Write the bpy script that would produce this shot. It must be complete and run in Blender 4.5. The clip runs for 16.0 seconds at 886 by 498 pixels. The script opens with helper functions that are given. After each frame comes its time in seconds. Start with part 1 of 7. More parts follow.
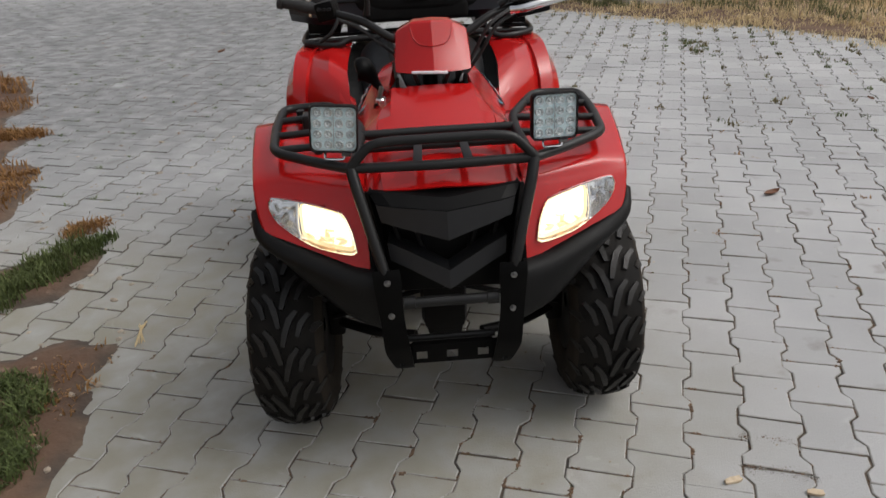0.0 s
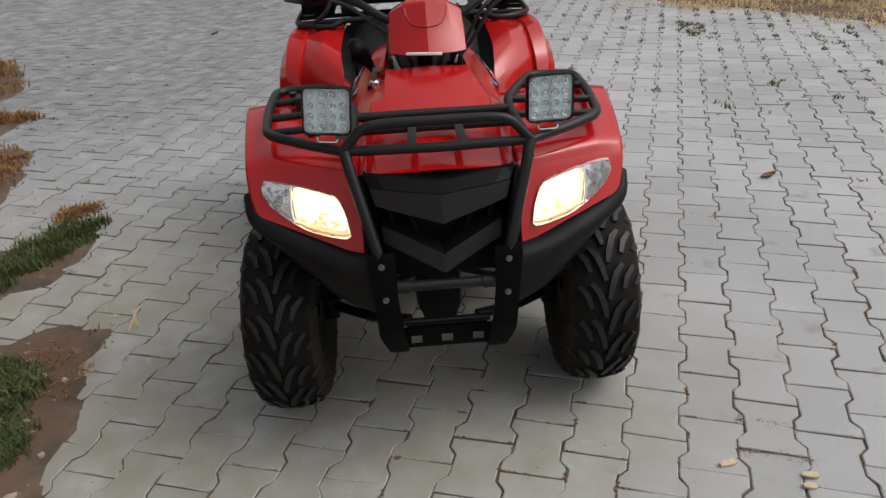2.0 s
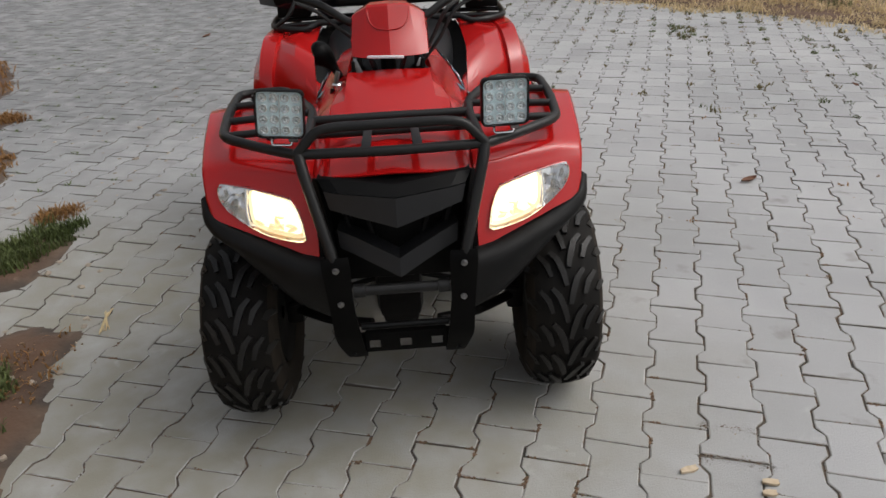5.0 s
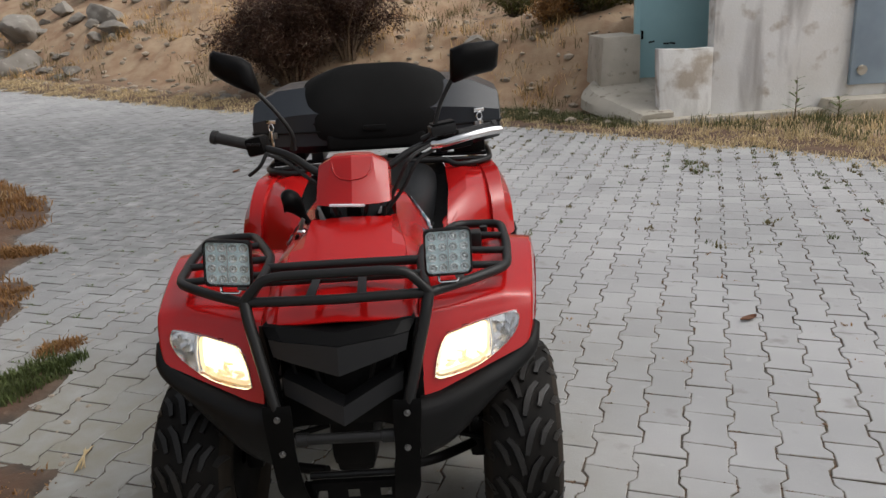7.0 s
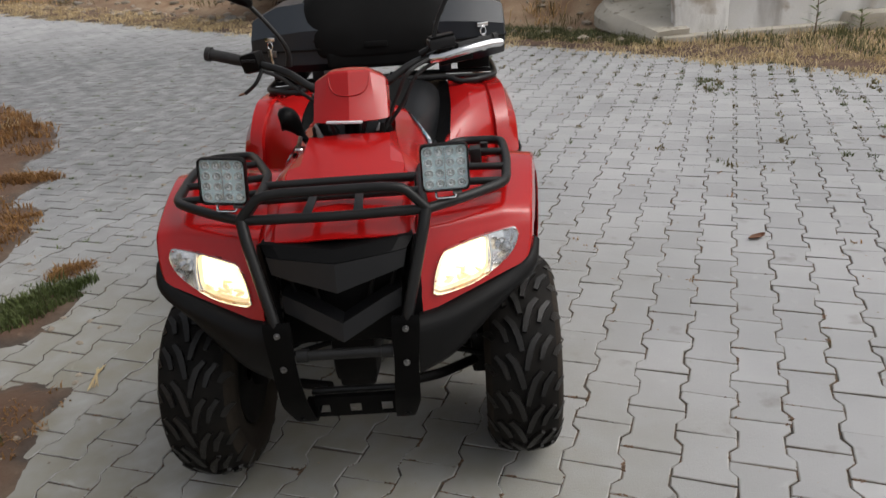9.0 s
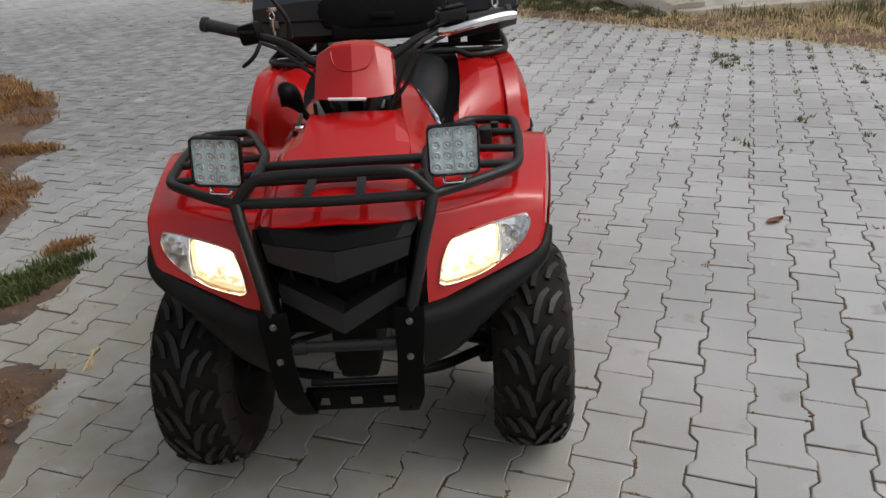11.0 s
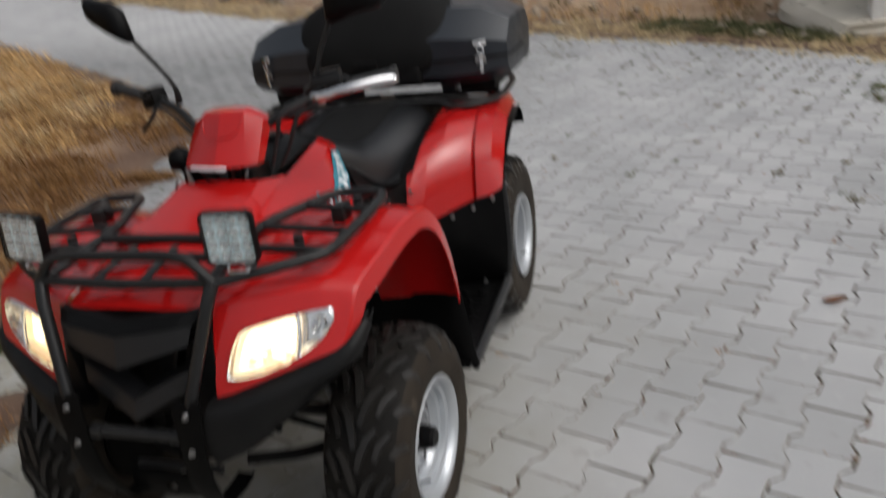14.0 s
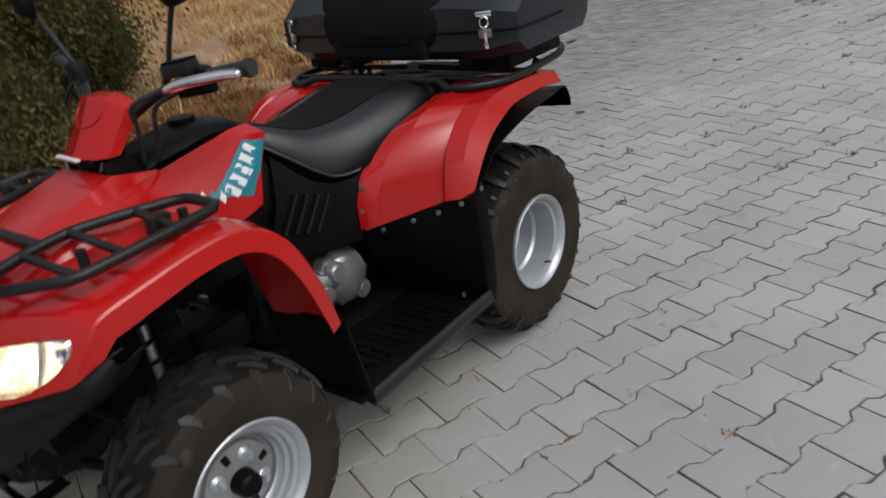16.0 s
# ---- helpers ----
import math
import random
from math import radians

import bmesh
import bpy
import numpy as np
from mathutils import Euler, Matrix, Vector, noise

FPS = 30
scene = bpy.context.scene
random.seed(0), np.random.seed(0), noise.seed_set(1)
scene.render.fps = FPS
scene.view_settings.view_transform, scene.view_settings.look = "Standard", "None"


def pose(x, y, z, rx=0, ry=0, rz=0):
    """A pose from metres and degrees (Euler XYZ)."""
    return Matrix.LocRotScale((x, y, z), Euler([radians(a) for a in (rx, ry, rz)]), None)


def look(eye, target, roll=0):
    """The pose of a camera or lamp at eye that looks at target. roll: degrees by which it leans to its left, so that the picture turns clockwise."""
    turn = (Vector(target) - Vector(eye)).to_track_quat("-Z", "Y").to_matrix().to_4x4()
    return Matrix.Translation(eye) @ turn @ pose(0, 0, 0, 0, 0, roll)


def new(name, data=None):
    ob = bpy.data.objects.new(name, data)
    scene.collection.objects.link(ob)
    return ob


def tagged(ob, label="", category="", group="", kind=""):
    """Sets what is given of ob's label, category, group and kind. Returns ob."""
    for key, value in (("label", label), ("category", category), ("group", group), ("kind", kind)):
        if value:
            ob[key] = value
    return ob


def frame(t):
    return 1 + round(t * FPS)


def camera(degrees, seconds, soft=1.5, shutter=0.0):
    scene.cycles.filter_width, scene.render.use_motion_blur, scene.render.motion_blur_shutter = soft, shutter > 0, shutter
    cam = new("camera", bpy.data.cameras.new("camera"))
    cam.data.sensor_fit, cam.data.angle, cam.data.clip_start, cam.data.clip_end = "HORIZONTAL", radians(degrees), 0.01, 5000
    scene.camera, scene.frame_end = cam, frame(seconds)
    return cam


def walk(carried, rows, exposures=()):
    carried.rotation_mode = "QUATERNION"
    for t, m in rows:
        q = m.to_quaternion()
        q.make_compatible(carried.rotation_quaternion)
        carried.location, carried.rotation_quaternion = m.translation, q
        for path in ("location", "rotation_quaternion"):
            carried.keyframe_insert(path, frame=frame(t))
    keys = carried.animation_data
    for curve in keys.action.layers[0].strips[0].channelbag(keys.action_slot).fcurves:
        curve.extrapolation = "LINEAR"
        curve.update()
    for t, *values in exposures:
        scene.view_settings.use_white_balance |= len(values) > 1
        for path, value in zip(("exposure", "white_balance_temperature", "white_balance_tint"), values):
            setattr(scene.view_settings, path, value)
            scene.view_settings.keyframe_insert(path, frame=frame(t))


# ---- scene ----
cam = camera(59.9, 16.0, soft=1.5, shutter=0.7)
PATH = [
    (0, (-0.082, -1.549, 1.419), (-0.004, 0.247, 0.543), -2.9),
    (0.5, (-0.08, -1.54, 1.415), (0.002, 0.242, 0.512), -2.9),
    (1, (-0.073, -1.541, 1.414), (0.029, 0.242, 0.512), -2.9),
    (1.5, (-0.072, -1.542, 1.412), (0.013, 0.234, 0.497), -3.3),
    (2, (-0.078, -1.537, 1.412), (0.007, 0.24, 0.498), -2.9),
    (2.5, (-0.077, -1.537, 1.409), (0.01, 0.237, 0.49), -2.9),
    (3, (-0.08, -1.539, 1.41), (0.0, 0.235, 0.489), -2.9),
    (3.5, (-0.079, -1.539, 1.405), (0.007, 0.237, 0.49), -2.8),
    (4, (-0.075, -1.537, 1.408), (0.065, 0.245, 0.512), -2.4),
    (4.2, (-0.075, -1.535, 1.406), (0.076, 0.239, 0.494), -2.3),
    (6.3, (0.25, -1.533, 1.408), (0.18, 0.274, 0.555), -3.7),
    (6.5, (0.248, -1.515, 1.421), (0.232, 0.329, 0.647), -3.6),
    (7, (0.254, -1.526, 1.447), (0.246, 0.381, 0.843), -3.4),
    (7.5, (0.265, -1.529, 1.445), (0.19, 0.372, 0.829), -3.8),
    (8, (0.281, -1.522, 1.431), (0.233, 0.347, 0.721), -4.2),
    (8.5, (0.29, -1.516, 1.423), (0.258, 0.337, 0.672), -4.4),
    (9, (0.289, -1.516, 1.419), (0.234, 0.323, 0.636), -4.4),
    (9.5, (0.283, -1.533, 1.415), (0.24, 0.288, 0.588), -3.8),
    (9.7, (0.283, -1.517, 1.411), (0.232, 0.295, 0.566), -4.0),
    (12, (0.297, -1.349, 1.407), (0.192, 0.459, 0.559), -3.7),
    (12.5, (0.4, -1.329, 1.427), (0.146, 0.361, 0.389), -7.3),
    (13, (0.704, -1.358, 1.404), (0.368, 0.372, 0.459), -4.7),
    (13.5, (0.884, -1.245, 1.417), (0.377, 0.403, 0.405), -6.5),
    (14, (1.09, -1.059, 1.407), (0.491, 0.691, 0.649), -7.4),
    (14.3, (1.214, -0.988, 1.411), (0.293, 0.671, 0.787), -9.2),
    (14.5, (1.313, -0.932, 1.415), (0.249, 0.639, 0.781), -8.5),
    (15, (1.563, -0.749, 1.41), (0.404, 0.669, 0.605), -7.5),
    (15.5, (1.688, -0.503, 1.399), (0.579, 0.921, 0.538), -4.6),
    (16, (1.748, -0.292, 1.362), (0.548, 1.082, 0.535), -9.3),
]
walk(cam, [(t, look(eye, target, roll)) for t, eye, target, roll in PATH], [(0, 0.0, 6500, 10), (4.2, -0.01, 6500, 10), (6.5, -0.06, 6500, 10), (9.7, -0.05, 6500, 10), (12, -0.05, 6500, 10), (12.5, -0.07, 6500, 10), (13, -0.17, 6500, 10), (14, -0.14, 6450, 10), (14.5, 0.0, 6500, 10), (15, 0.05, 6400, 10), (15.5, -0.03, 6320, 10), (16, -0.24, 6320, 10)])

# ---- world and sun: a bright overcast evening, light from above and the right ----
SUN_ELEV, SUN_AZ = 53.0, 98.0
world = bpy.data.worlds.new("world")
world.use_nodes = True
scene.world = world
wn, wl = world.node_tree.nodes, world.node_tree.links
sky = wn.new("ShaderNodeTexSky")
sky.sky_type = 'NISHITA'
sky.sun_disc = False
sky.sun_elevation, sky.sun_rotation = radians(SUN_ELEV), radians(SUN_AZ)
sky.air_density, sky.dust_density, sky.ozone_density = 1.0, 6.0, 1.0
veil = wn.new("ShaderNodeHueSaturation")
veil.inputs["Saturation"].default_value = 0.25
wl.new(sky.outputs[0], veil.inputs["Color"])
wl.new(veil.outputs[0], wn["Background"].inputs["Color"])
wn["Background"].inputs["Strength"].default_value = 0.169
sun_data = bpy.data.lights.new("sun", 'SUN')
sun_data.energy, sun_data.angle, sun_data.color = 0.38, radians(75), (1.0, 0.965, 0.92)
sun = new("sun", sun_data)
az, el = radians(SUN_AZ), radians(SUN_ELEV)
toward = Vector((math.sin(az) * math.cos(el), math.cos(az) * math.cos(el), math.sin(el)))
sun.matrix_world = look(toward * 30, (0, 0, 0))

# ---- materials ----


def mat(name, c1, c2=None, scale=6.0, rough=0.6, metal=0.0, bump=0.0, bump_scale=60.0, coat=0.0, rand=0.0, island=False,
        c3=None, spots=0.62, spot_scale=25.0, spec=0.5, emit=None, power=0.0, rough_var=0.0):
    """A procedural surface: two tones mixed by broad noise, specks of a third, fine relief, tone that varies from piece to piece."""
    m = bpy.data.materials.new(name)
    m.use_nodes = True
    n, l = m.node_tree.nodes, m.node_tree.links
    b = n["Principled BSDF"]
    b.inputs["Roughness"].default_value = rough
    b.inputs["Metallic"].default_value = metal
    b.inputs["Coat Weight"].default_value = coat
    b.inputs["Coat Roughness"].default_value = 0.12
    b.inputs["Specular IOR Level"].default_value = spec
    pos = n.new("ShaderNodeNewGeometry")

    def noisy(sc, detail=4.0):
        t = n.new("ShaderNodeTexNoise")
        t.inputs["Scale"].default_value, t.inputs["Detail"].default_value = sc, detail
        l.new(pos.outputs["Position"], t.inputs["Vector"])
        return t

    def ramp(src, lo, hi):
        r = n.new("ShaderNodeMapRange")
        r.inputs["From Min"].default_value, r.inputs["From Max"].default_value = lo, hi
        l.new(src, r.inputs["Value"])
        return r.outputs[0]

    def mix(fac, a, c):
        x = n.new("ShaderNodeMix")
        x.data_type = 'RGBA'
        l.new(fac, x.inputs[0])
        for sock, v in ((x.inputs[6], a), (x.inputs[7], c)):
            if isinstance(v, tuple):
                sock.default_value = (*v, 1)
            else:
                l.new(v, sock)
        return x.outputs[2]

    colour = None
    if c2:
        broad = noisy(scale)
        colour = mix(ramp(broad.outputs[0], 0.32, 0.68), c1, c2)
    if c3:
        spk = noisy(spot_scale, 6.0)
        colour = mix(ramp(spk.outputs[0], spots, spots + 0.12), colour if colour else c1, c3)
    if rand:
        if island:
            val = pos.outputs["Random Per Island"]
        else:
            oi = n.new("ShaderNodeObjectInfo")
            val = oi.outputs["Random"]
        hs = n.new("ShaderNodeHueSaturation")
        l.new(ramp(val, 0, 1), hs.inputs["Value"])
        hs.inputs["Value"].links[0].from_node.inputs["To Min"].default_value = 1 - rand
        hs.inputs["Value"].links[0].from_node.inputs["To Max"].default_value = 1 + rand
        if colour:
            l.new(colour, hs.inputs["Color"])
        else:
            hs.inputs["Color"].default_value = (*c1, 1)
        colour = hs.outputs[0]
    if colour:
        l.new(colour, b.inputs["Base Color"])
    else:
        b.inputs["Base Color"].default_value = (*c1, 1)
    if rough_var:
        rn = noisy(scale * 3.1)
        r = n.new("ShaderNodeMapRange")
        r.inputs["From Min"].default_value, r.inputs["From Max"].default_value = 0.3, 0.7
        r.inputs["To Min"].default_value, r.inputs["To Max"].default_value = max(0, rough - rough_var), min(1, rough + rough_var)
        l.new(rn.outputs[0], r.inputs["Value"])
        l.new(r.outputs[0], b.inputs["Roughness"])
    if bump:
        bn = noisy(bump_scale, 5.0)
        bp = n.new("ShaderNodeBump")
        bp.inputs["Strength"].default_value, bp.inputs["Distance"].default_value = bump, 0.01
        l.new(bn.outputs[0], bp.inputs["Height"])
        l.new(bp.outputs[0], b.inputs["Normal"])
    if emit:
        b.inputs["Emission Color"].default_value = (*emit, 1)
        b.inputs["Emission Strength"].default_value = power
    return m


def leaf_mat(name, c1, c2, rand, rough=0.6, trans=0.25):
    m = mat(name, c1, c2, scale=2.5, rough=rough, rand=rand, island=True, spec=0.25)
    n, l = m.node_tree.nodes, m.node_tree.links
    b, out = n["Principled BSDF"], n["Material Output"]
    t, mx = n.new("ShaderNodeBsdfTranslucent"), n.new("ShaderNodeMixShader")
    t.inputs["Color"].default_value = (*c2, 1)
    mx.inputs[0].default_value = trans
    l.new(b.outputs[0], mx.inputs[1]), l.new(t.outputs[0], mx.inputs[2]), l.new(mx.outputs[0], out.inputs[0])
    return m


RED = mat("red_plastic", (0.395, 0.0078, 0.0074), (0.345, 0.0064, 0.0062), scale=3, rough=0.16, coat=0.20, spec=0.38, bump=0.02, bump_scale=220, rough_var=0.06)
BLACK = mat("black_plastic", (0.0018, 0.0018, 0.002), (0.0034, 0.0033, 0.0033), scale=9, rough=0.42, spec=0.10, bump=0.10, bump_scale=420, rough_var=0.08)
# the bumper has a lighter tone than the other black plastic
BUMPER = mat("lighter_bumper_plastic", (0.0036, 0.0036, 0.0038), (0.0062, 0.0060, 0.0058), scale=7, rough=0.46, spec=0.17, bump=0.12, bump_scale=420, rough_var=0.08)
GUARD = mat("guard_black_paint", (0.0020, 0.0020, 0.0021), (0.0036, 0.0034, 0.0032), scale=12, rough=0.5, spec=0.06, bump=0.05, bump_scale=300)
GREYPL = mat("dark_grey_plastic", (0.009, 0.0092, 0.010), (0.013, 0.0132, 0.014), scale=9, rough=0.36, spec=0.32, bump=0.08, bump_scale=420)
CASE = mat("case_plastic", (0.0085, 0.0115, 0.0160), (0.012, 0.0160, 0.0215), scale=5, rough=0.36, spec=0.50, bump=0.06, bump_scale=300, rough_var=0.06)
PAD = mat("pad_vinyl", (0.004, 0.004, 0.004), (0.006, 0.006, 0.006), scale=8, rough=0.78, bump=0.15, bump_scale=350, spec=0.15)
SEAT = mat("seat_vinyl", (0.0055, 0.006, 0.007), (0.008, 0.0087, 0.010), scale=4, spec=0.62, rough=0.36, bump=0.05, bump_scale=420)
TUBE = mat("black_paint_tube", (0.008, 0.008, 0.0083), (0.012, 0.0118, 0.0115), scale=12, rough=0.36, spec=0.28, bump=0.04, bump_scale=200)
TYRE = mat("dusty_tyre_rubber", (0.016, 0.0125, 0.0095), (0.030, 0.024, 0.018), scale=9, rough=0.8, spec=0.15, bump=0.15, bump_scale=160, c3=(0.055, 0.044, 0.033), spots=0.66, spot_scale=14)
LUG = mat("worn_lug_rubber", (0.0085, 0.0082, 0.0078), (0.0150, 0.0138, 0.0125), scale=16, rough=0.42, spec=0.30, bump=0.2, bump_scale=160, c3=(0.045, 0.038, 0.031), spots=0.68, spot_scale=30)
GROOVE_SHADE = mat("shaded_groove_rubber", (0.0035, 0.0033, 0.003), (0.009, 0.0075, 0.006), scale=14, rough=0.7, spec=0.15)
FACE = mat("rim_face_silver", (0.31, 0.32, 0.33), (0.22, 0.225, 0.23), scale=20, rough=0.40, metal=0.5)
ALLOY = mat("rim_silver", (0.45, 0.47, 0.49), (0.37, 0.39, 0.41), scale=5, rough=0.33, metal=0.55)
ENGINE = mat("engine_alloy", (0.40, 0.41, 0.42), (0.26, 0.265, 0.27), scale=20, rough=0.32, metal=0.75, bump=0.05, bump_scale=180)
CHROME = mat("chrome", (0.75, 0.75, 0.76), rough=0.14, metal=1.0)
STEEL = mat("bolt_steel", (0.26, 0.26, 0.265), (0.18, 0.175, 0.17), scale=60, rough=0.35, metal=0.9)
WHITEPL = mat("white_plastic", (0.74, 0.74, 0.76), (0.62, 0.62, 0.64), scale=20, rough=0.35)
TEAL = mat("teal_decal", (0.012, 0.20, 0.26), (0.010, 0.17, 0.23), scale=30, rough=0.35, coat=0.3)
WHITEDEC = mat("white_decal", (0.74, 0.76, 0.78), (0.66, 0.70, 0.72), scale=40, rough=0.4)
RUBBER = mat("grip_rubber", (0.012, 0.012, 0.012), (0.02, 0.02, 0.02), scale=40, rough=0.7, bump=0.3, bump_scale=260)
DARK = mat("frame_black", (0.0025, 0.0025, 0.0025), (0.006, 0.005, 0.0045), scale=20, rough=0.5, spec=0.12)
MIRROR_GLASS = mat("mirror_glass", (0.85, 0.86, 0.87), rough=0.03, metal=1.0)
LEDREFL = mat("led_reflector", (0.74, 0.87, 0.90), (0.68, 0.81, 0.85), scale=90, rough=0.32, metal=0.05)
LEDCUP = mat("led_cup", (0.92, 0.95, 0.96), (0.34, 0.38, 0.40), scale=210, rough=0.10, metal=0.6)
REFL = mat("headlight_reflector", (0.85, 0.85, 0.86), (0.75, 0.75, 0.76), scale=60, rough=0.14, metal=0.95)


def glow_mat(name, hot, warm, power):
    m = mat(name, (0.8, 0.75, 0.6), rough=0.3)
    n, l = m.node_tree.nodes, m.node_tree.links
    b = n["Principled BSDF"]
    pos, t, r, x = n.new("ShaderNodeNewGeometry"), n.new("ShaderNodeTexNoise"), n.new("ShaderNodeMapRange"), n.new("ShaderNodeMix")
    t.inputs["Scale"].default_value, t.inputs["Detail"].default_value = 42.0, 3.0
    l.new(pos.outputs["Position"], t.inputs["Vector"])
    r.inputs["From Min"].default_value, r.inputs["From Max"].default_value = 0.42, 0.60
    l.new(t.outputs[0], r.inputs["Value"])
    x.data_type = 'RGBA'
    x.inputs[6].default_value, x.inputs[7].default_value = (*warm, 1), (*hot, 1)
    l.new(r.outputs[0], x.inputs[0]), l.new(x.outputs[2], b.inputs["Emission Color"])
    b.inputs["Emission Strength"].default_value = power
    return m


HOT = glow_mat("lit_reflector", (1.0, 0.92, 0.74), (1.0, 0.80, 0.46), 1.55)
AMBER = glow_mat("lit_bowl_edge", (1.0, 0.66, 0.28), (1.0, 0.40, 0.10), 0.40)
BULB = glow_mat("lit_bulb", (1.0, 0.74, 0.34), (1.0, 0.50, 0.14), 0.62)


def glass_mat():
    m = bpy.data.materials.new("clear_lens")
    m.use_nodes = True
    n, l = m.node_tree.nodes, m.node_tree.links
    n.remove(n["Principled BSDF"])
    lw, pw, tr, gl, mx = n.new("ShaderNodeLayerWeight"), n.new("ShaderNodeMapRange"), n.new("ShaderNodeBsdfTransparent"), n.new("ShaderNodeBsdfGlossy"), n.new("ShaderNodeMixShader")
    lw.inputs[0].default_value, gl.inputs["Roughness"].default_value = 0.12, 0.05
    pw.inputs["To Min"].default_value, pw.inputs["To Max"].default_value = 0.04, 0.55
    tr.inputs[0].default_value = (0.97, 0.98, 0.98, 1)
    l.new(lw.outputs["Facing"], pw.inputs["Value"]), l.new(pw.outputs[0], mx.inputs[0]), l.new(tr.outputs[0], mx.inputs[1]), l.new(gl.outputs[0], mx.inputs[2])
    l.new(mx.outputs[0], n["Material Output"].inputs[0])
    return m


GLASS = glass_mat()


def paver_mat(name, island):
    """Grey cast concrete; on the verge side trodden earth and painted shade darken it in blotches."""
    m = mat(name, (0.305, 0.308, 0.309), (0.378, 0.379, 0.378), scale=1.1, rough=0.86, bump=0.30, bump_scale=240, rand=0.085, island=island,
            c3=(0.255, 0.25, 0.24), spots=0.63, spot_scale=7, spec=0.35)
    n, l = m.node_tree.nodes, m.node_tree.links
    b = n["Principled BSDF"]
    clean = b.inputs["Base Color"].links[0].from_socket
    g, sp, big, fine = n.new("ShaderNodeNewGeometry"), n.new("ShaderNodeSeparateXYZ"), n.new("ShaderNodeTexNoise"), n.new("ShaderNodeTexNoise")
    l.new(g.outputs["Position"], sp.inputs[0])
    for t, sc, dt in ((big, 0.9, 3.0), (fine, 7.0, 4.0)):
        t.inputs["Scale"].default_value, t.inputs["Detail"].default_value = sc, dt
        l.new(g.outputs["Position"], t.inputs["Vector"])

    def math_(op, u, v):
        x = n.new("ShaderNodeMath")
        x.operation, x.use_clamp = op, False
        for k, q in enumerate((u, v)):
            if isinstance(q, (int, float)):
                x.inputs[k].default_value = q
            else:
                l.new(q, x.inputs[k])
        return x.outputs[0]

    def span(src, lo, hi, to=1.0):
        r = n.new("ShaderNodeMapRange")
        r.interpolation_type = 'SMOOTHSTEP'
        r.inputs["From Min"].default_value, r.inputs["From Max"].default_value, r.inputs["To Max"].default_value = lo, hi, to
        l.new(src, r.inputs["Value"])
        return r.outputs[0]

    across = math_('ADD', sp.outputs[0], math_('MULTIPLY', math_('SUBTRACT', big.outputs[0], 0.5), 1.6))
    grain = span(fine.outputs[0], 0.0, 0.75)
    # near left: trodden dirt and soft shade painted as one tint
    dirt_shade = math_('MULTIPLY', math_('MULTIPLY', span(across, 1.3, -0.2, 1.0), span(sp.outputs[1], 2.6, 0.9)), grain)
    # far left road: a grey tint stands in for shade
    road_shade = math_('MULTIPLY', math_('MULTIPLY', span(across, 0.4, -1.6, 0.95), math_('MULTIPLY', span(sp.outputs[1], 1.2, 3.8), span(sp.outputs[1], 11.0, 8.0))), grain)
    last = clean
    for amount, tone in ((dirt_shade, (0.240, 0.228, 0.188, 1)), (road_shade, (0.150, 0.153, 0.157, 1))):
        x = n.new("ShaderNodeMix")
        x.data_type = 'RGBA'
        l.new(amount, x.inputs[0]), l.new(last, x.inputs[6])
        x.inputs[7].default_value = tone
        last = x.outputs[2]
    # scattered dark scuffs and pale scrapes
    sc = n.new("ShaderNodeTexNoise")
    sc.inputs["Scale"].default_value, sc.inputs["Detail"].default_value, sc.inputs["Distortion"].default_value = 5.0, 8.0, 1.5
    l.new(g.outputs["Position"], sc.inputs["Vector"])
    y = n.new("ShaderNodeMix")
    y.data_type = 'RGBA'
    l.new(span(sc.outputs[0], 0.64, 0.76, 0.25), y.inputs[0]), l.new(x.outputs[2], y.inputs[6])
    y.inputs[7].default_value = (0.50, 0.495, 0.485, 1)
    l.new(y.outputs[2], b.inputs["Base Color"])
    return m


# chamfers coloured pale: some wear, and a painted edge highlight
EDGE_WORN_LIT = mat("worn_lit_block_edge", (0.40, 0.395, 0.38), (0.24, 0.23, 0.21), scale=22, rough=0.9, bump=0.3, bump_scale=200)
# block sides: joint dirt, darkened further to paint in the shade of the gaps
GRIME_SHADE = mat("grimy_shaded_block_side", (0.085, 0.076, 0.064), (0.14, 0.125, 0.105), scale=14, rough=0.95)
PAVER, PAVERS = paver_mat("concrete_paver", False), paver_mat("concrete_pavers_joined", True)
CONCRETE = mat("weathered_concrete", (0.52, 0.48, 0.41), (0.40, 0.365, 0.30), scale=3, rough=0.9, bump=0.4, bump_scale=60, c3=(0.22, 0.19, 0.15), spots=0.60, spot_scale=9)


